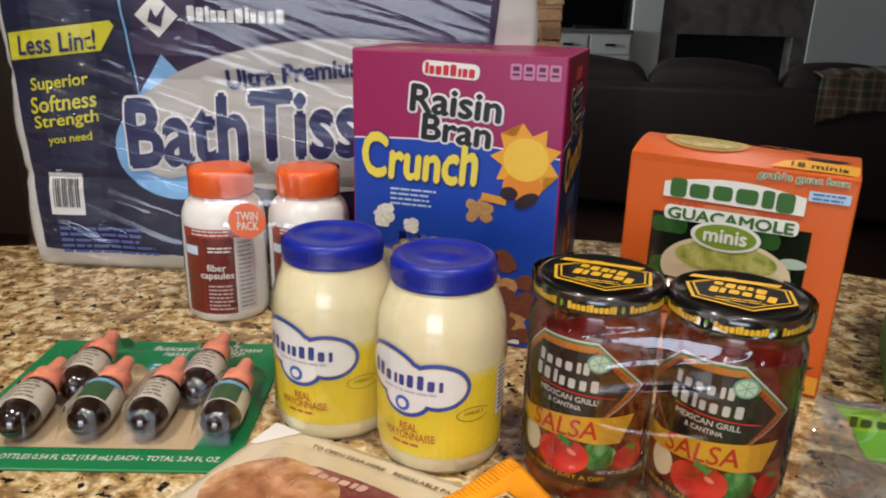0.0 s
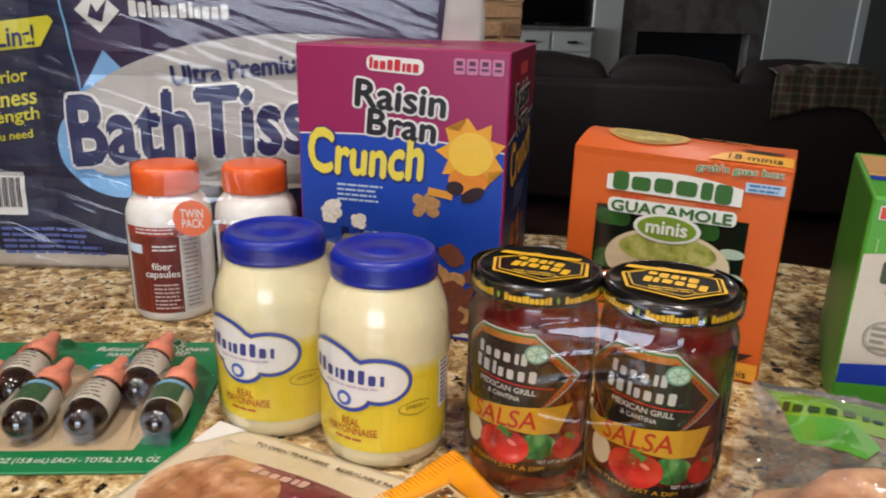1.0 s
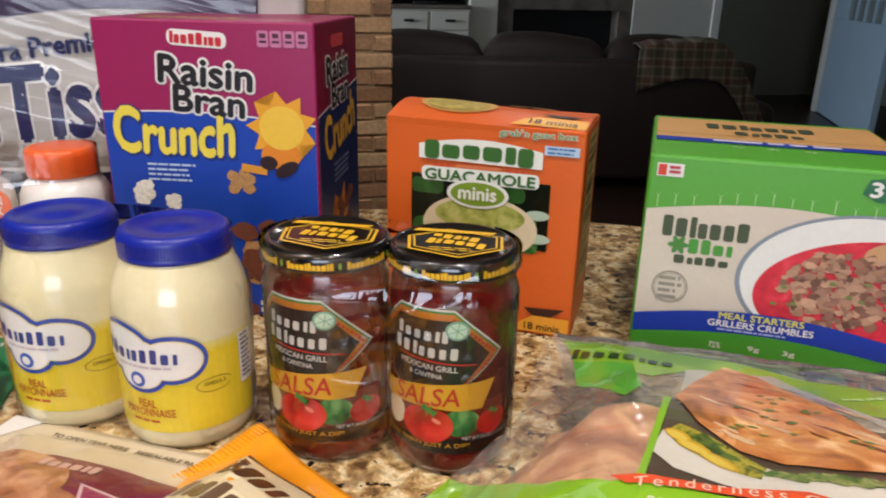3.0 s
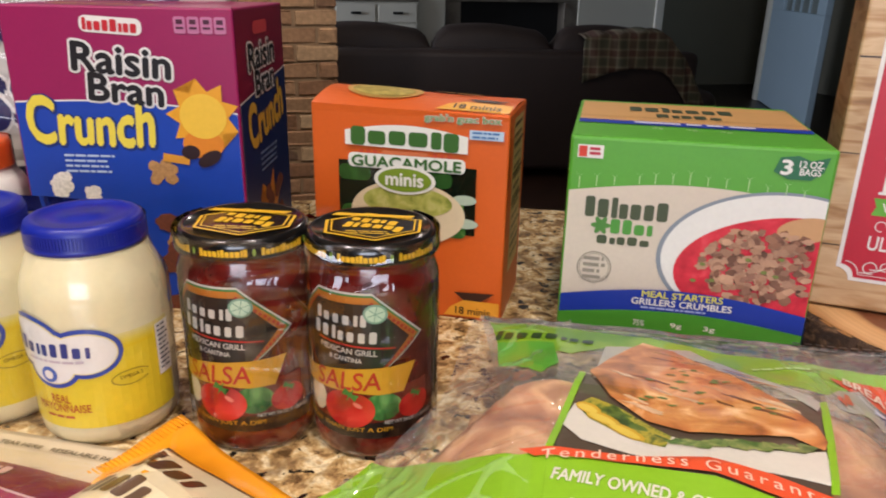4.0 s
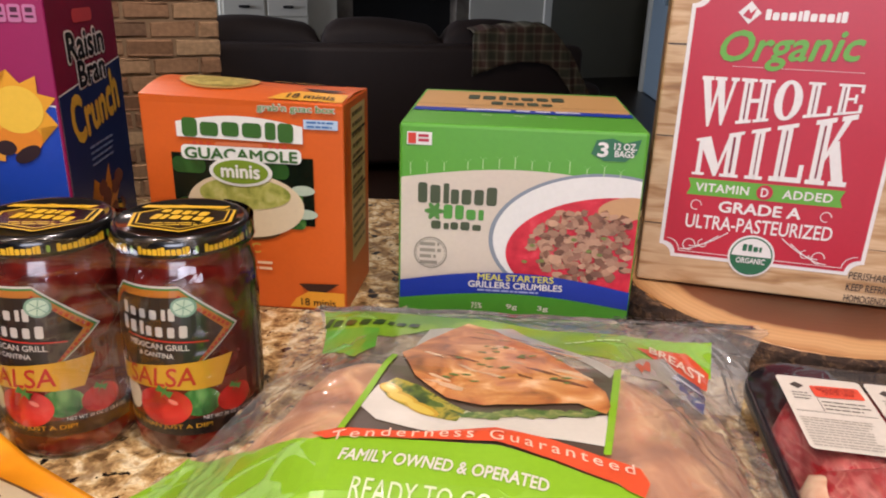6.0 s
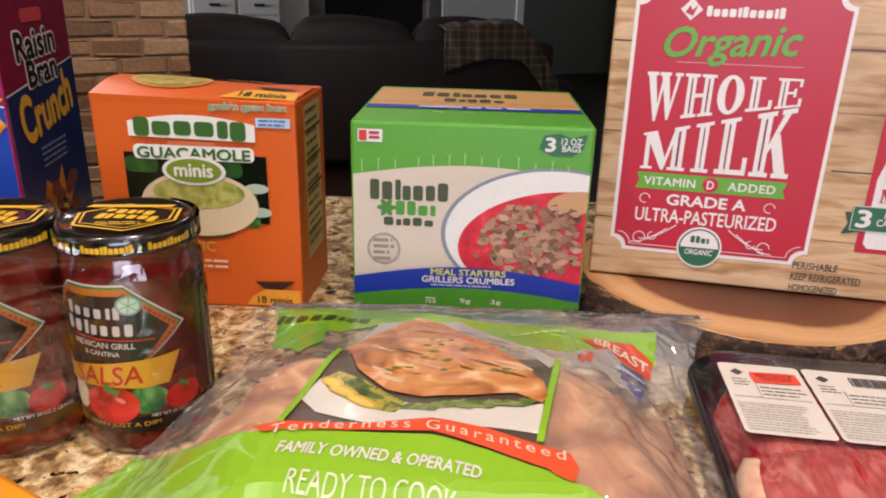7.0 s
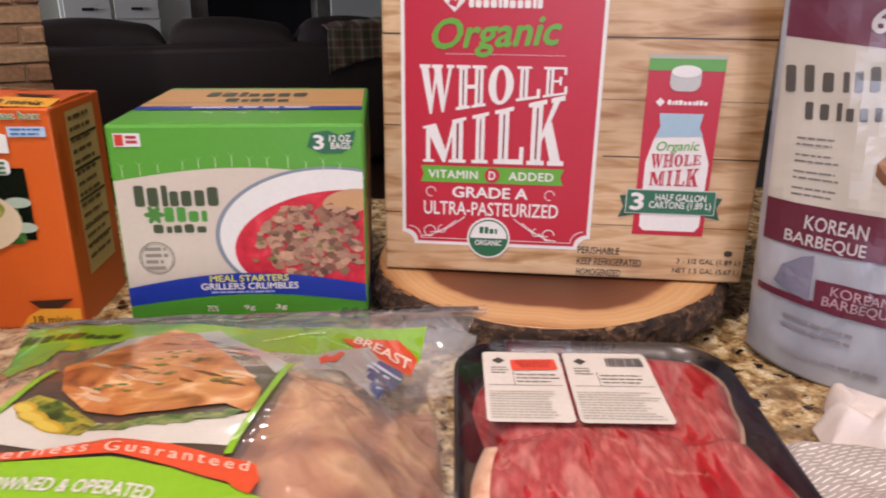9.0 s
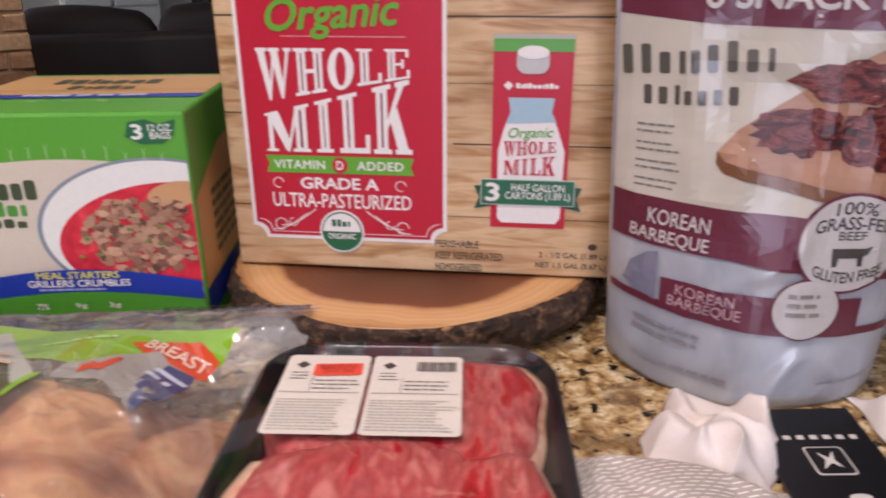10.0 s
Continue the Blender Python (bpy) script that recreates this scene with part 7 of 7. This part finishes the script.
def meat_tray():
    W, L, H = 0.217, 0.30, 0.042
    t = thing("beef_tray", "black plastic tray of raw red beef under film", "meat tray", pose(0.660, 0.1894, 0, 0, 0, -31.4))

    def ring(w, l, r, z, n=8):
        out = []
        for cx, cy, a in ((w / 2 - r, l / 2 - r, 0), (-w / 2 + r, l / 2 - r, 90), (-w / 2 + r, -l / 2 + r, 180), (w / 2 - r, -l / 2 + r, 270)):
            out += [(cx + r * math.cos(radians(a + 90 * k / n)), cy + r * math.sin(radians(a + 90 * k / n)), z) for k in range(n + 1)]
        return out
    bm = bmesh.new()
    # outer wall up, over the rim and down inside
    order = [ring(W - 0.055, L - 0.055, 0.03, 0.0), ring(W - 0.006, L - 0.006, 0.044, H - 0.012), ring(W, L, 0.046, H - 0.010), ring(W, L, 0.046, H - 0.003), ring(W - 0.004, L - 0.004, 0.045, H), ring(W - 0.012, L - 0.012, 0.043, H - 0.002), ring(W - 0.022, L - 0.022, 0.040, H - 0.012), ring(W - 0.060, L - 0.060, 0.03, 0.003)]
    vs = [[bm.verts.new(p) for p in r] for r in order]
    k = len(vs[0])
    for a, b in zip(vs, vs[1:]):
        for i in range(k):
            bm.faces.new((a[i], a[(i + 1) % k], b[(i + 1) % k], b[i]))
    bm.faces.new(vs[0]), bm.faces.new(vs[-1])
    part("tray", bm, BLACK_TRAY, t, smooth=True)

    def slice_(name, cx, cy, rx, ry, z0, hgt, seed, turn, mat_):
        rng = random.Random(seed)
        ph = [rng.uniform(0, 6.28) for _ in range(4)]

        def f(a, b):
            ang = 2 * math.pi * a
            rr = (1 + 0.03 * math.sin(2 * ang + ph[0]) + 0.04 * math.sin(3 * ang + ph[1]) + 0.02 * math.sin(7 * ang + ph[2])) * b
            x, y = rx * rr * math.cos(ang), ry * rr * math.sin(ang)
            sq = max(abs(math.cos(ang)), abs(math.sin(ang))) ** -0.5
            x, y = x * sq * 0.92, y * sq * 0.92
            c, s = math.cos(radians(turn)), math.sin(radians(turn))
            px, py = cx + x * c - y * s, cy + x * s + y * c
            wob = 0.0022 * noise.noise(Vector((px * 30, py * 14, seed))) + 0.001 * noise.noise(Vector((px * 90, py * 30, seed)))
            return Vector((px, py, (z0 + hgt * (1 - b ** 14) if b < 0.99 else 0.006) + wob))
        return part(name, grid_bm(72, 16, f), mat_, t, smooth=True)
    cuts = ((0.004, 0.064, 0.106, 0.076, 0.026, 0.0150, 0, 0.003, 0.004), (0.064, -0.048, 0.038, 0.078, 0.026, 0.0160, 8, 0.003, -0.003), (-0.016, -0.056, 0.088, 0.104, 0.028, 0.0150, 3, -0.007, -0.003))
    for i, (cx, cy, rx, ry, z0, hg, tn, fx, fy) in enumerate(cuts):
        slice_("fat_rim", cx + fx, cy + fy, rx, ry, z0 - 0.002, hg, i + 1, tn, FAT)
        slice_("beef_slice", cx, cy, rx * 0.985, ry * 0.985, z0, hg + 0.0012, i + 1, tn, MEAT)

    def film(a, b):
        x, y = (a - 0.5) * (W - 0.006), (b - 0.5) * (L - 0.006)
        rr = 0.04
        dx, dy = max(0, abs(x) - (W / 2 - rr)), max(0, abs(y) - (L / 2 - rr))
        q = math.hypot(dx, dy)
        if q > rr - 0.003:
            s = (rr - 0.003) / q
            x = math.copysign(W / 2 - rr + dx * s, x) if dx else x
            y = math.copysign(L / 2 - rr + dy * s, y) if dy else y
        e = min(1.0, 8 * min(a, 1 - a)) * min(1.0, 8 * min(b, 1 - b))
        return Vector((x, y, H + 0.0008 + 0.0045 * e + 0.0007 * noise.noise(Vector((x * 40, y * 25, 3)))))
    part("film", grid_bm(60, 70, film), clear_film("tray_film", gloss=0.8, scale=14, strength=0.10, rough=0.04), t, smooth=True, facing=(0, 0, 1))
    M = top(H + 0.0056)
    paper, dk = ink("e6e0d2", 0.5), ink("4a4640", 0.5)
    for k, (x0, x1) in enumerate(((-0.0865, -0.0268), (-0.0242, 0.0398))):
        y0, y1 = 0.0205, 0.1165
        lab = shapes("price_label", [rrect(x0, y0, x1, y1, 0.004)], M, 0.0004, paper, t)
        shapes("brand_diamond", [[(x0 + 0.007, y1 - 0.014), (x0 + 0.012, y1 - 0.019), (x0 + 0.017, y1 - 0.014), (x0 + 0.012, y1 - 0.009)]], M, 0.0008, dk, lab)
        lines(M, x0 + 0.006, y1 - 0.024, 0.014, 3, 0.004, 0.0011, dk, lab, 0.0008, 3 + k)
        lines(M, x0 + 0.024, y1 - 0.034, 0.032, 3, 0.005, 0.0015, ink("7a766c", 0.5), lab, 0.0008, 5 + k)
        shapes("rule", [rect(x0 + 0.003, y1 - 0.050, x1 - 0.003, y1 - 0.0495), rect(x0 + 0.022, y1 - 0.050, x0 + 0.0224, y1 - 0.030)], M, 0.0008, dk, lab)
        lines(M, x0 + 0.003, y0 + 0.038, x1 - x0 - 0.006, 11, 0.0033, 0.0011, ink("b4aea2", 0.5), lab, 0.0008, 9 + k)
    shapes("orange_sticker", [spun(rrect(-0.0655, 0.0880, -0.0310, 0.1040, 0.002), 3, -0.048, 0.096)], M, 0.0012, ink("f2583c", 0.4), t)
    text("REDUCED FOR\nQUICK SALE", M, -0.048, 0.096, 0.027, 0.011, ink("a82a20"), t, 0.0016, 0.008, 3)
    shapes("barcode", [rect(0.0075 + i * 0.0022, 0.095, 0.0087 + i * 0.0022 + (0.0004 if i % 3 else 0), 0.108) for i in range(13)], M, 0.0010, ink("3a3a3a"), t)


def wood_board():
    t = thing("wood_slab_board", "round live-edge wooden slab board with dark bark", "wood board", pose(0.835, 0.491, 0, 0, 0, 0))
    n = 120

    def rad(i, k=0.0):
        a = 2 * math.pi * i / n
        return 0.183 + 0.004 * math.sin(2 * a + 1) + 0.0025 * math.sin(5 * a) + 0.002 * noise.noise(Vector((math.cos(a) * 9, math.sin(a) * 9, k)))
    ring = lambda dr, z, k=0.0: [((rad(i, k) + dr) * math.cos(2 * math.pi * i / n), (rad(i, k) + dr) * math.sin(2 * math.pi * i / n), z) for i in range(n)]

    def loft(rs, cap):
        bm = bmesh.new()
        vs = [[bm.verts.new(p) for p in r] for r in rs]
        for a, b in zip(vs, vs[1:]):
            for i in range(n):
                bm.faces.new((a[i], a[(i + 1) % n], b[(i + 1) % n], b[i]))
        if cap:
            bm.faces.new(vs[-1]), bm.faces.new(vs[0])
        return bm
    part("slab", loft([ring(-0.012, 0.002), ring(-0.005, 0.006), ring(-0.004, 0.042), ring(-0.006, 0.0435)], True), wood_rings_mat(), t)
    rng = random.Random(5)
    bm = loft([ring(-0.012, 0.0, 1), ring(-0.001, 0.008, 2), ring(0.004, 0.018, 3), ring(0.003, 0.030, 4), ring(0.000, 0.040, 5), ring(-0.0045, 0.0432, 0)], False)
    bmesh.ops.subdivide_edges(bm, edges=bm.edges, cuts=1, use_grid_fill=True)
    for v in bm.verts:
        if v.co.z > 0.002:
            d = Vector((v.co.x, v.co.y, 0)).normalized()
            v.co += d * 0.005 * noise.noise(v.co * 90) * (1 if v.co.z < 0.042 else 0.2)
    part("bark", bm, bark_mat(), t, "rough dark bark")


def snack_pouch(at, label, printed=True, group="snack pouches"):
    W, H = 0.208, 0.335
    t = thing("snack_pouch", label, "snack pouch", at, group)

    def half(z):
        k = z / H
        return 0.056 * (1 - smooth01(0.0, 1.0, k)) ** 0.9 * (1 if z > 0.0 else 1) + 0.003

    def yf(x, z):
        s = min(1.0, abs(x) / (W / 2))
        prof = (1 - s ** 2.2) ** 0.75
        wr = 0.004 * noise.noise(Vector((x * 16 + 2, z * 11, 0.4))) + 0.0022 * noise.noise(Vector((x * 44, z * 20, 2))) + 0.0034 * max(0.0, 1 - 5 * abs(noise.noise(Vector((x * 13 + z * 7, z * 10 - x * 7, 6)))))
        return -(half(z) * prof) - wr * prof

    def zb(x):
        return 0.030 * (abs(x) / (W / 2)) ** 3 * 0.3
    def fr(a, b):
        x = W * (a - 0.5)
        z = zb(x) + (H - zb(x)) * b
        return Vector((x * (1 + 0.15 * z / H), yf(x, z), z))
    part("film", grid_bm(90, 110, fr, lambda a, b: Vector((fr(a, b).x, -yf(W * (a - 0.5), H * b) * 0.7 + 0.001, fr(a, b).z))), FOIL_POUCH, t, smooth=True)
    if not printed:
        M = lambda u, v, h: Vector((u, yf(u, v) - h, v))
        shapes("maroon_band", [rect(-W / 2 + 0.004, 0.10, W / 2 - 0.004, 0.145)], M, 0.0012, ink("6a2436", 0.32, 0.1), t, 0.014)
        return t
    wrapped = lambda u, v, h: Vector((u * (1 + 0.15 * v / H), yf(u, v) - h - 0.0005, v))
    e = W / 2 - 0.003
    M = lambda u, v, h: wrapped(max(-e, min(e, u + 0.0135)), v, h)
    cut = 0.007
    mar, wh, gy = ink("66283a", 0.32, 0.1), ink("c4c0bc", 0.32, 0.1), ink("4a4640", 0.3, 0.3)
    shapes("cream_upper", [rect(-0.115, 0.135, 0.088, 0.285)], M, 0.0008, two_tone("cream_foil", [(0.3, "a8a294"), (0.7, "bcb6a8")], 10, 0.3, 0.1, 3, 0.8, 0.4, bdist=0.004), t, cut)
    shapes("maroon_top", [[(-0.115, 0.283), (-0.05, 0.276), (0.04, 0.274), (0.088, 0.284), (0.088, 0.332), (-0.115, 0.332)]], M, 0.0012, mar, t, cut)
    text("6 SNACK PACKS", M, 0.02, 0.296, 0.165, 0.017, wh, t, 0.0016, 0.03, 0, 0, None, cut)
    # hand-drawn wordmark as plain strokes
    word_bars(M, -0.064, 0.2535, 0.096, 0.021, 9, ink("57534c", 0.3, 0.3), t, 0.0014, cut, 4, fill=0.2)
    word_bars(M, -0.0650, 0.2275, 0.064, 0.014, 7, ink("57534c", 0.3, 0.3), t, 0.0014, cut, 3, fill=0.2)
    for i in range(4):
        lines(M, -0.100, 0.205 - 0.0135 * i, 0.030, 2, 0.005, 0.0016, ink("8a857c", 0.3, 0.3), t, 0.0014, 3 + i, cut)
    wood = two_tone("board_print", [(0.3, "8e6850"), (0.6, "a87f64")], 12, 0.4, 0.05, stretch=(1, 1, 4))
    shapes("board_picture", [[(-0.0475, 0.190), (-0.035, 0.206), (0.015, 0.245), (0.050, 0.266), (0.087, 0.276), (0.087, 0.155), (0.0172, 0.1690), (-0.042, 0.183)]], M, 0.0014, wood, t, cut)
    shapes("board_edge", [[(-0.0475, 0.190), (-0.042, 0.183), (0.0172, 0.1690), (0.087, 0.155), (0.087, 0.145), (0.0172, 0.1600), (-0.042, 0.1745), (-0.0475, 0.181)]], M, 0.0016, ink("7a5236", 0.32, 0.1), t, cut)
    jerky = two_tone("dried_beef_print", [(0.34, "24100e"), (0.48, "521a16"), (0.56, "7c3a32"), (0.62, "4a1a16"), (0.7, "a06a60")], 70, 0.4, 0.0, 7, 1.2, 0.3, (1, 1, 2))
    rng = random.Random(12)
    for (x, y, rx, ry) in ((0.001, 0.2065, 0.032, 0.019), (0.030, 0.240, 0.042, 0.016), (0.054, 0.203, 0.033, 0.026), (0.074, 0.243, 0.014, 0.016)):
        shapes("beef_picture", [blob(x, y, rx, ry, rng, 30, 0.28)], M, 0.0020, jerky, t, cut)
    shapes("maroon_band", [[(-0.115, 0.152), (-0.04, 0.1500), (0.05, 0.146), (0.088, 0.142), (0.088, 0.098), (0.05, 0.105), (-0.03, 0.113), (-0.115, 0.116)]], M, 0.0012, mar, t, cut)
    text("KOREAN", M, -0.068, 0.1365, 0.042, 0.0115, wh, t, 0.0018, 0.01, -3, 0, None, cut)
    text("BARBEQUE", M, -0.074, 0.1215, 0.054, 0.0115, wh, t, 0.0018, 0.01, -3, 0, None, cut)
    shapes("maroon_line", [[(-0.115, 0.076), (-0.06, 0.0715), (0.0, 0.068), (0.06, 0.065), (0.088, 0.064), (0.088, 0.058), (0.06, 0.059), (0.0, 0.061), (-0.06, 0.065), (-0.115, 0.070)]], M, 0.0014, mar, t, cut)
    shapes("inner_pack", [[(-0.077, 0.092), (0.06, 0.088), (0.06, 0.062), (-0.077, 0.068)]], M, 0.0016, mar, t, cut)
    text("KOREAN\nBARBEQUE", M, -0.046, 0.0785, 0.050, 0.019, ink("b89aa0", 0.3, 0.3), t, 0.0022, 0.005, -2, 0, None, cut)
    shapes("window", [[(-0.080, 0.111), (-0.088, 0.109), (-0.100, 0.098), (-0.105, 0.082), (-0.092, 0.075), (-0.080, 0.072)]], M, 0.0016, ink("7c7e90", 0.1, 0.8), t, cut)
    for (cx, cz, r, lab) in ((0.0445, 0.1295, 0.0365, 1), (0.0215, 0.0815, 0.0235, 0)):
        shapes("badge_rim", [ellipse(cx, cz, r, r)], M, 0.0022, mar, t, cut)
        shapes("badge", [ellipse(cx, cz, r * 0.94, r * 0.94)], M, 0.0026, wh, t, cut)
        if lab:
            arc = lambda x, y: (x, y - 9.0 * x * x)
            text("100%", M, cx, cz + 0.026, 0.026, 0.009, gy, t, 0.0030, 0.01, 0, 0, arc, cut)
            text("GRASS-FED", M, cx, cz + 0.015, 0.050, 0.009, gy, t, 0.0030, 0.015, 0, 0, lambda x, y: (x, y - 5 * x * x), cut)
            text("BEEF", M, cx, cz + 0.006, 0.018, 0.006, gy, t, 0.0030, 0.01, 0, 0, None, cut)
            text("GLUTEN FREE", M, cx, cz - 0.024, 0.046, 0.008, gy, t, 0.0030, 0.015, 0, 0, lambda x, y: (x, y + 12 * x * x), cut)
            shapes("cow_mark", [[(cx - 0.012, cz - 0.003), (cx + 0.010, cz - 0.003), (cx + 0.014, cz - 0.001), (cx + 0.012, cz - 0.007), (cx + 0.009, cz - 0.009), (cx + 0.009, cz - 0.016), (cx + 0.006, cz - 0.016), (cx + 0.005, cz - 0.010), (cx - 0.007, cz - 0.010), (cx - 0.008, cz - 0.016), (cx - 0.011, cz - 0.016), (cx - 0.012, cz - 0.008)]], M, 0.0030, gy, t, cut)
        else:
            lines(M, cx - 0.013, cz + 0.012, 0.026, 3, 0.007, 0.003, ink("8a857e", 0.3, 0.3), t, 0.0030, 4, cut)
    lines(M, -0.095, 0.056, 0.06, 2, 0.008, 0.0032, ink("8a868a", 0.3, 0.3), t, 0.0014, 8, cut, -6)
    lines(M, -0.095, 0.024, 0.085, 1, 0.009, 0.003, ink("96929a", 0.3, 0.3), t, 0.0014, 7, cut, -3)
    lines(M, 0.04, 0.022, 0.05, 1, 0.009, 0.0012, ink("96929a", 0.3, 0.3), t, 0.0014, 6, cut, 2)
    return t


def cloths():
    def mound(name, label, cat, m, w, l, hgt, seed, mat_, fold):
        t = thing(name, label, cat, m)

        def f(a, b):
            x, y = w * (a - 0.5), l * (b - 0.5)
            e = smooth01(0, 0.22, min(a, 1 - a)) * smooth01(0, 0.22, min(b, 1 - b))
            ed = 0.010 * noise.noise(Vector((a * 4, b * 4, seed)))
            crease_ = max(0.0, 1 - 4 * abs(noise.noise(Vector((a * 1.7 + b, b * 1.9 - a, seed + 8)))))
            z = 0.003 + fold * 0.9 * crease_ * e + hgt * e ** 0.6 * (0.75 + 0.5 * noise.noise(Vector((a * 2.2, b * 2.2, seed + 0.5)))) + fold * max(0, math.sin(a * 7 + b * 5 + seed)) * e
            return Vector((x + ed, y + 0.010 * noise.noise(Vector((b * 4, a * 4, seed + 3))), z))
        part("cloth", grid_bm(56, 56, f, lambda a, b: Vector((f(a, b).x, f(a, b).y, 0.0015))), mat_, t, smooth=True)
        return t
    mound("knit_garment", "folded white knit garment with fine grey stripes", "folded clothing", pose(0.800, 0.096, 0, 0, 0, -45), 0.155, 0.11, 0.026, 1, striped_knit_mat(), 0.004)
    mound("white_garment", "rumpled plain white cotton garment lying on the counter", "folded clothing", pose(0.880, 0.140, 0.0, 0, 0, -62), 0.085, 0.090, 0.030, 11, CLOTH, 0.012)
    mound("white_garment", "plain white cotton garment beside the black tag", "folded clothing", pose(1.03, 0.04, 0, 0, 0, -30), 0.11, 0.16, 0.035, 7, CLOTH, 0.006)
    t = thing("clothing_tag", "black card clothing tag with small white emblem", "tag", pose(0.935, 0.095, 0.008, 2, -2, -31))
    part("card", box_bm(-0.038, -0.050, 0, 0.038, 0.050, 0.0018, 0.0006, 1), surface("black_card", C("0d0d10"), 0.35, vary=0.1), t)
    T = top(0.0018)
    wh = ink("d8d4cc")
    shapes("printed_bars", [rect(-0.030 + i * 0.009, 0.014, -0.025 + i * 0.009, 0.0185) for i in range(7)], T, 0.0003, wh, t)
    shapes("emblem_frame", [rrect(-0.013, -0.022, 0.013, 0.006, 0.003)], T, 0.0003, wh, t)
    shapes("emblem_field", [rrect(-0.0118, -0.0208, 0.0118, 0.0048, 0.0025)], T, 0.0006, ink("141416"), t)
    shapes("emblem_mark", [[(-0.006, 0.0), (0.0, -0.006), (0.005, 0.001), (0.003, -0.008), (0.006, -0.016), (0.0, -0.011), (-0.007, -0.017), (-0.003, -0.008)]], T, 0.0009, wh, t)
    shapes("small_mark", [ellipse(0.004, -0.042, 0.007, 0.003)], T, 0.0003, wh, t)


# ---------------------------------------------------------------- assembly
room()
lamps()
counter()
sofa()
tissue_pack()
cereal_box()
guac_box()
crumble_box()
wood_board()
milk_box()
mayo_jar()
salsa_jar()
fiber_bottle()
spray_card()
ham_pack()
chip_bag()
chicken_bag()
meat_tray()
snack_pouch(pose(0.9855, 0.2145, 0, 0, 0, -45), "silver and maroon stand-up pouch of beef snack strips")
snack_pouch(pose(1.085, 0.255, 0, 0, 0, -45), "silver snack pouch standing behind another pouch", False)
cloths()
brick_pier()
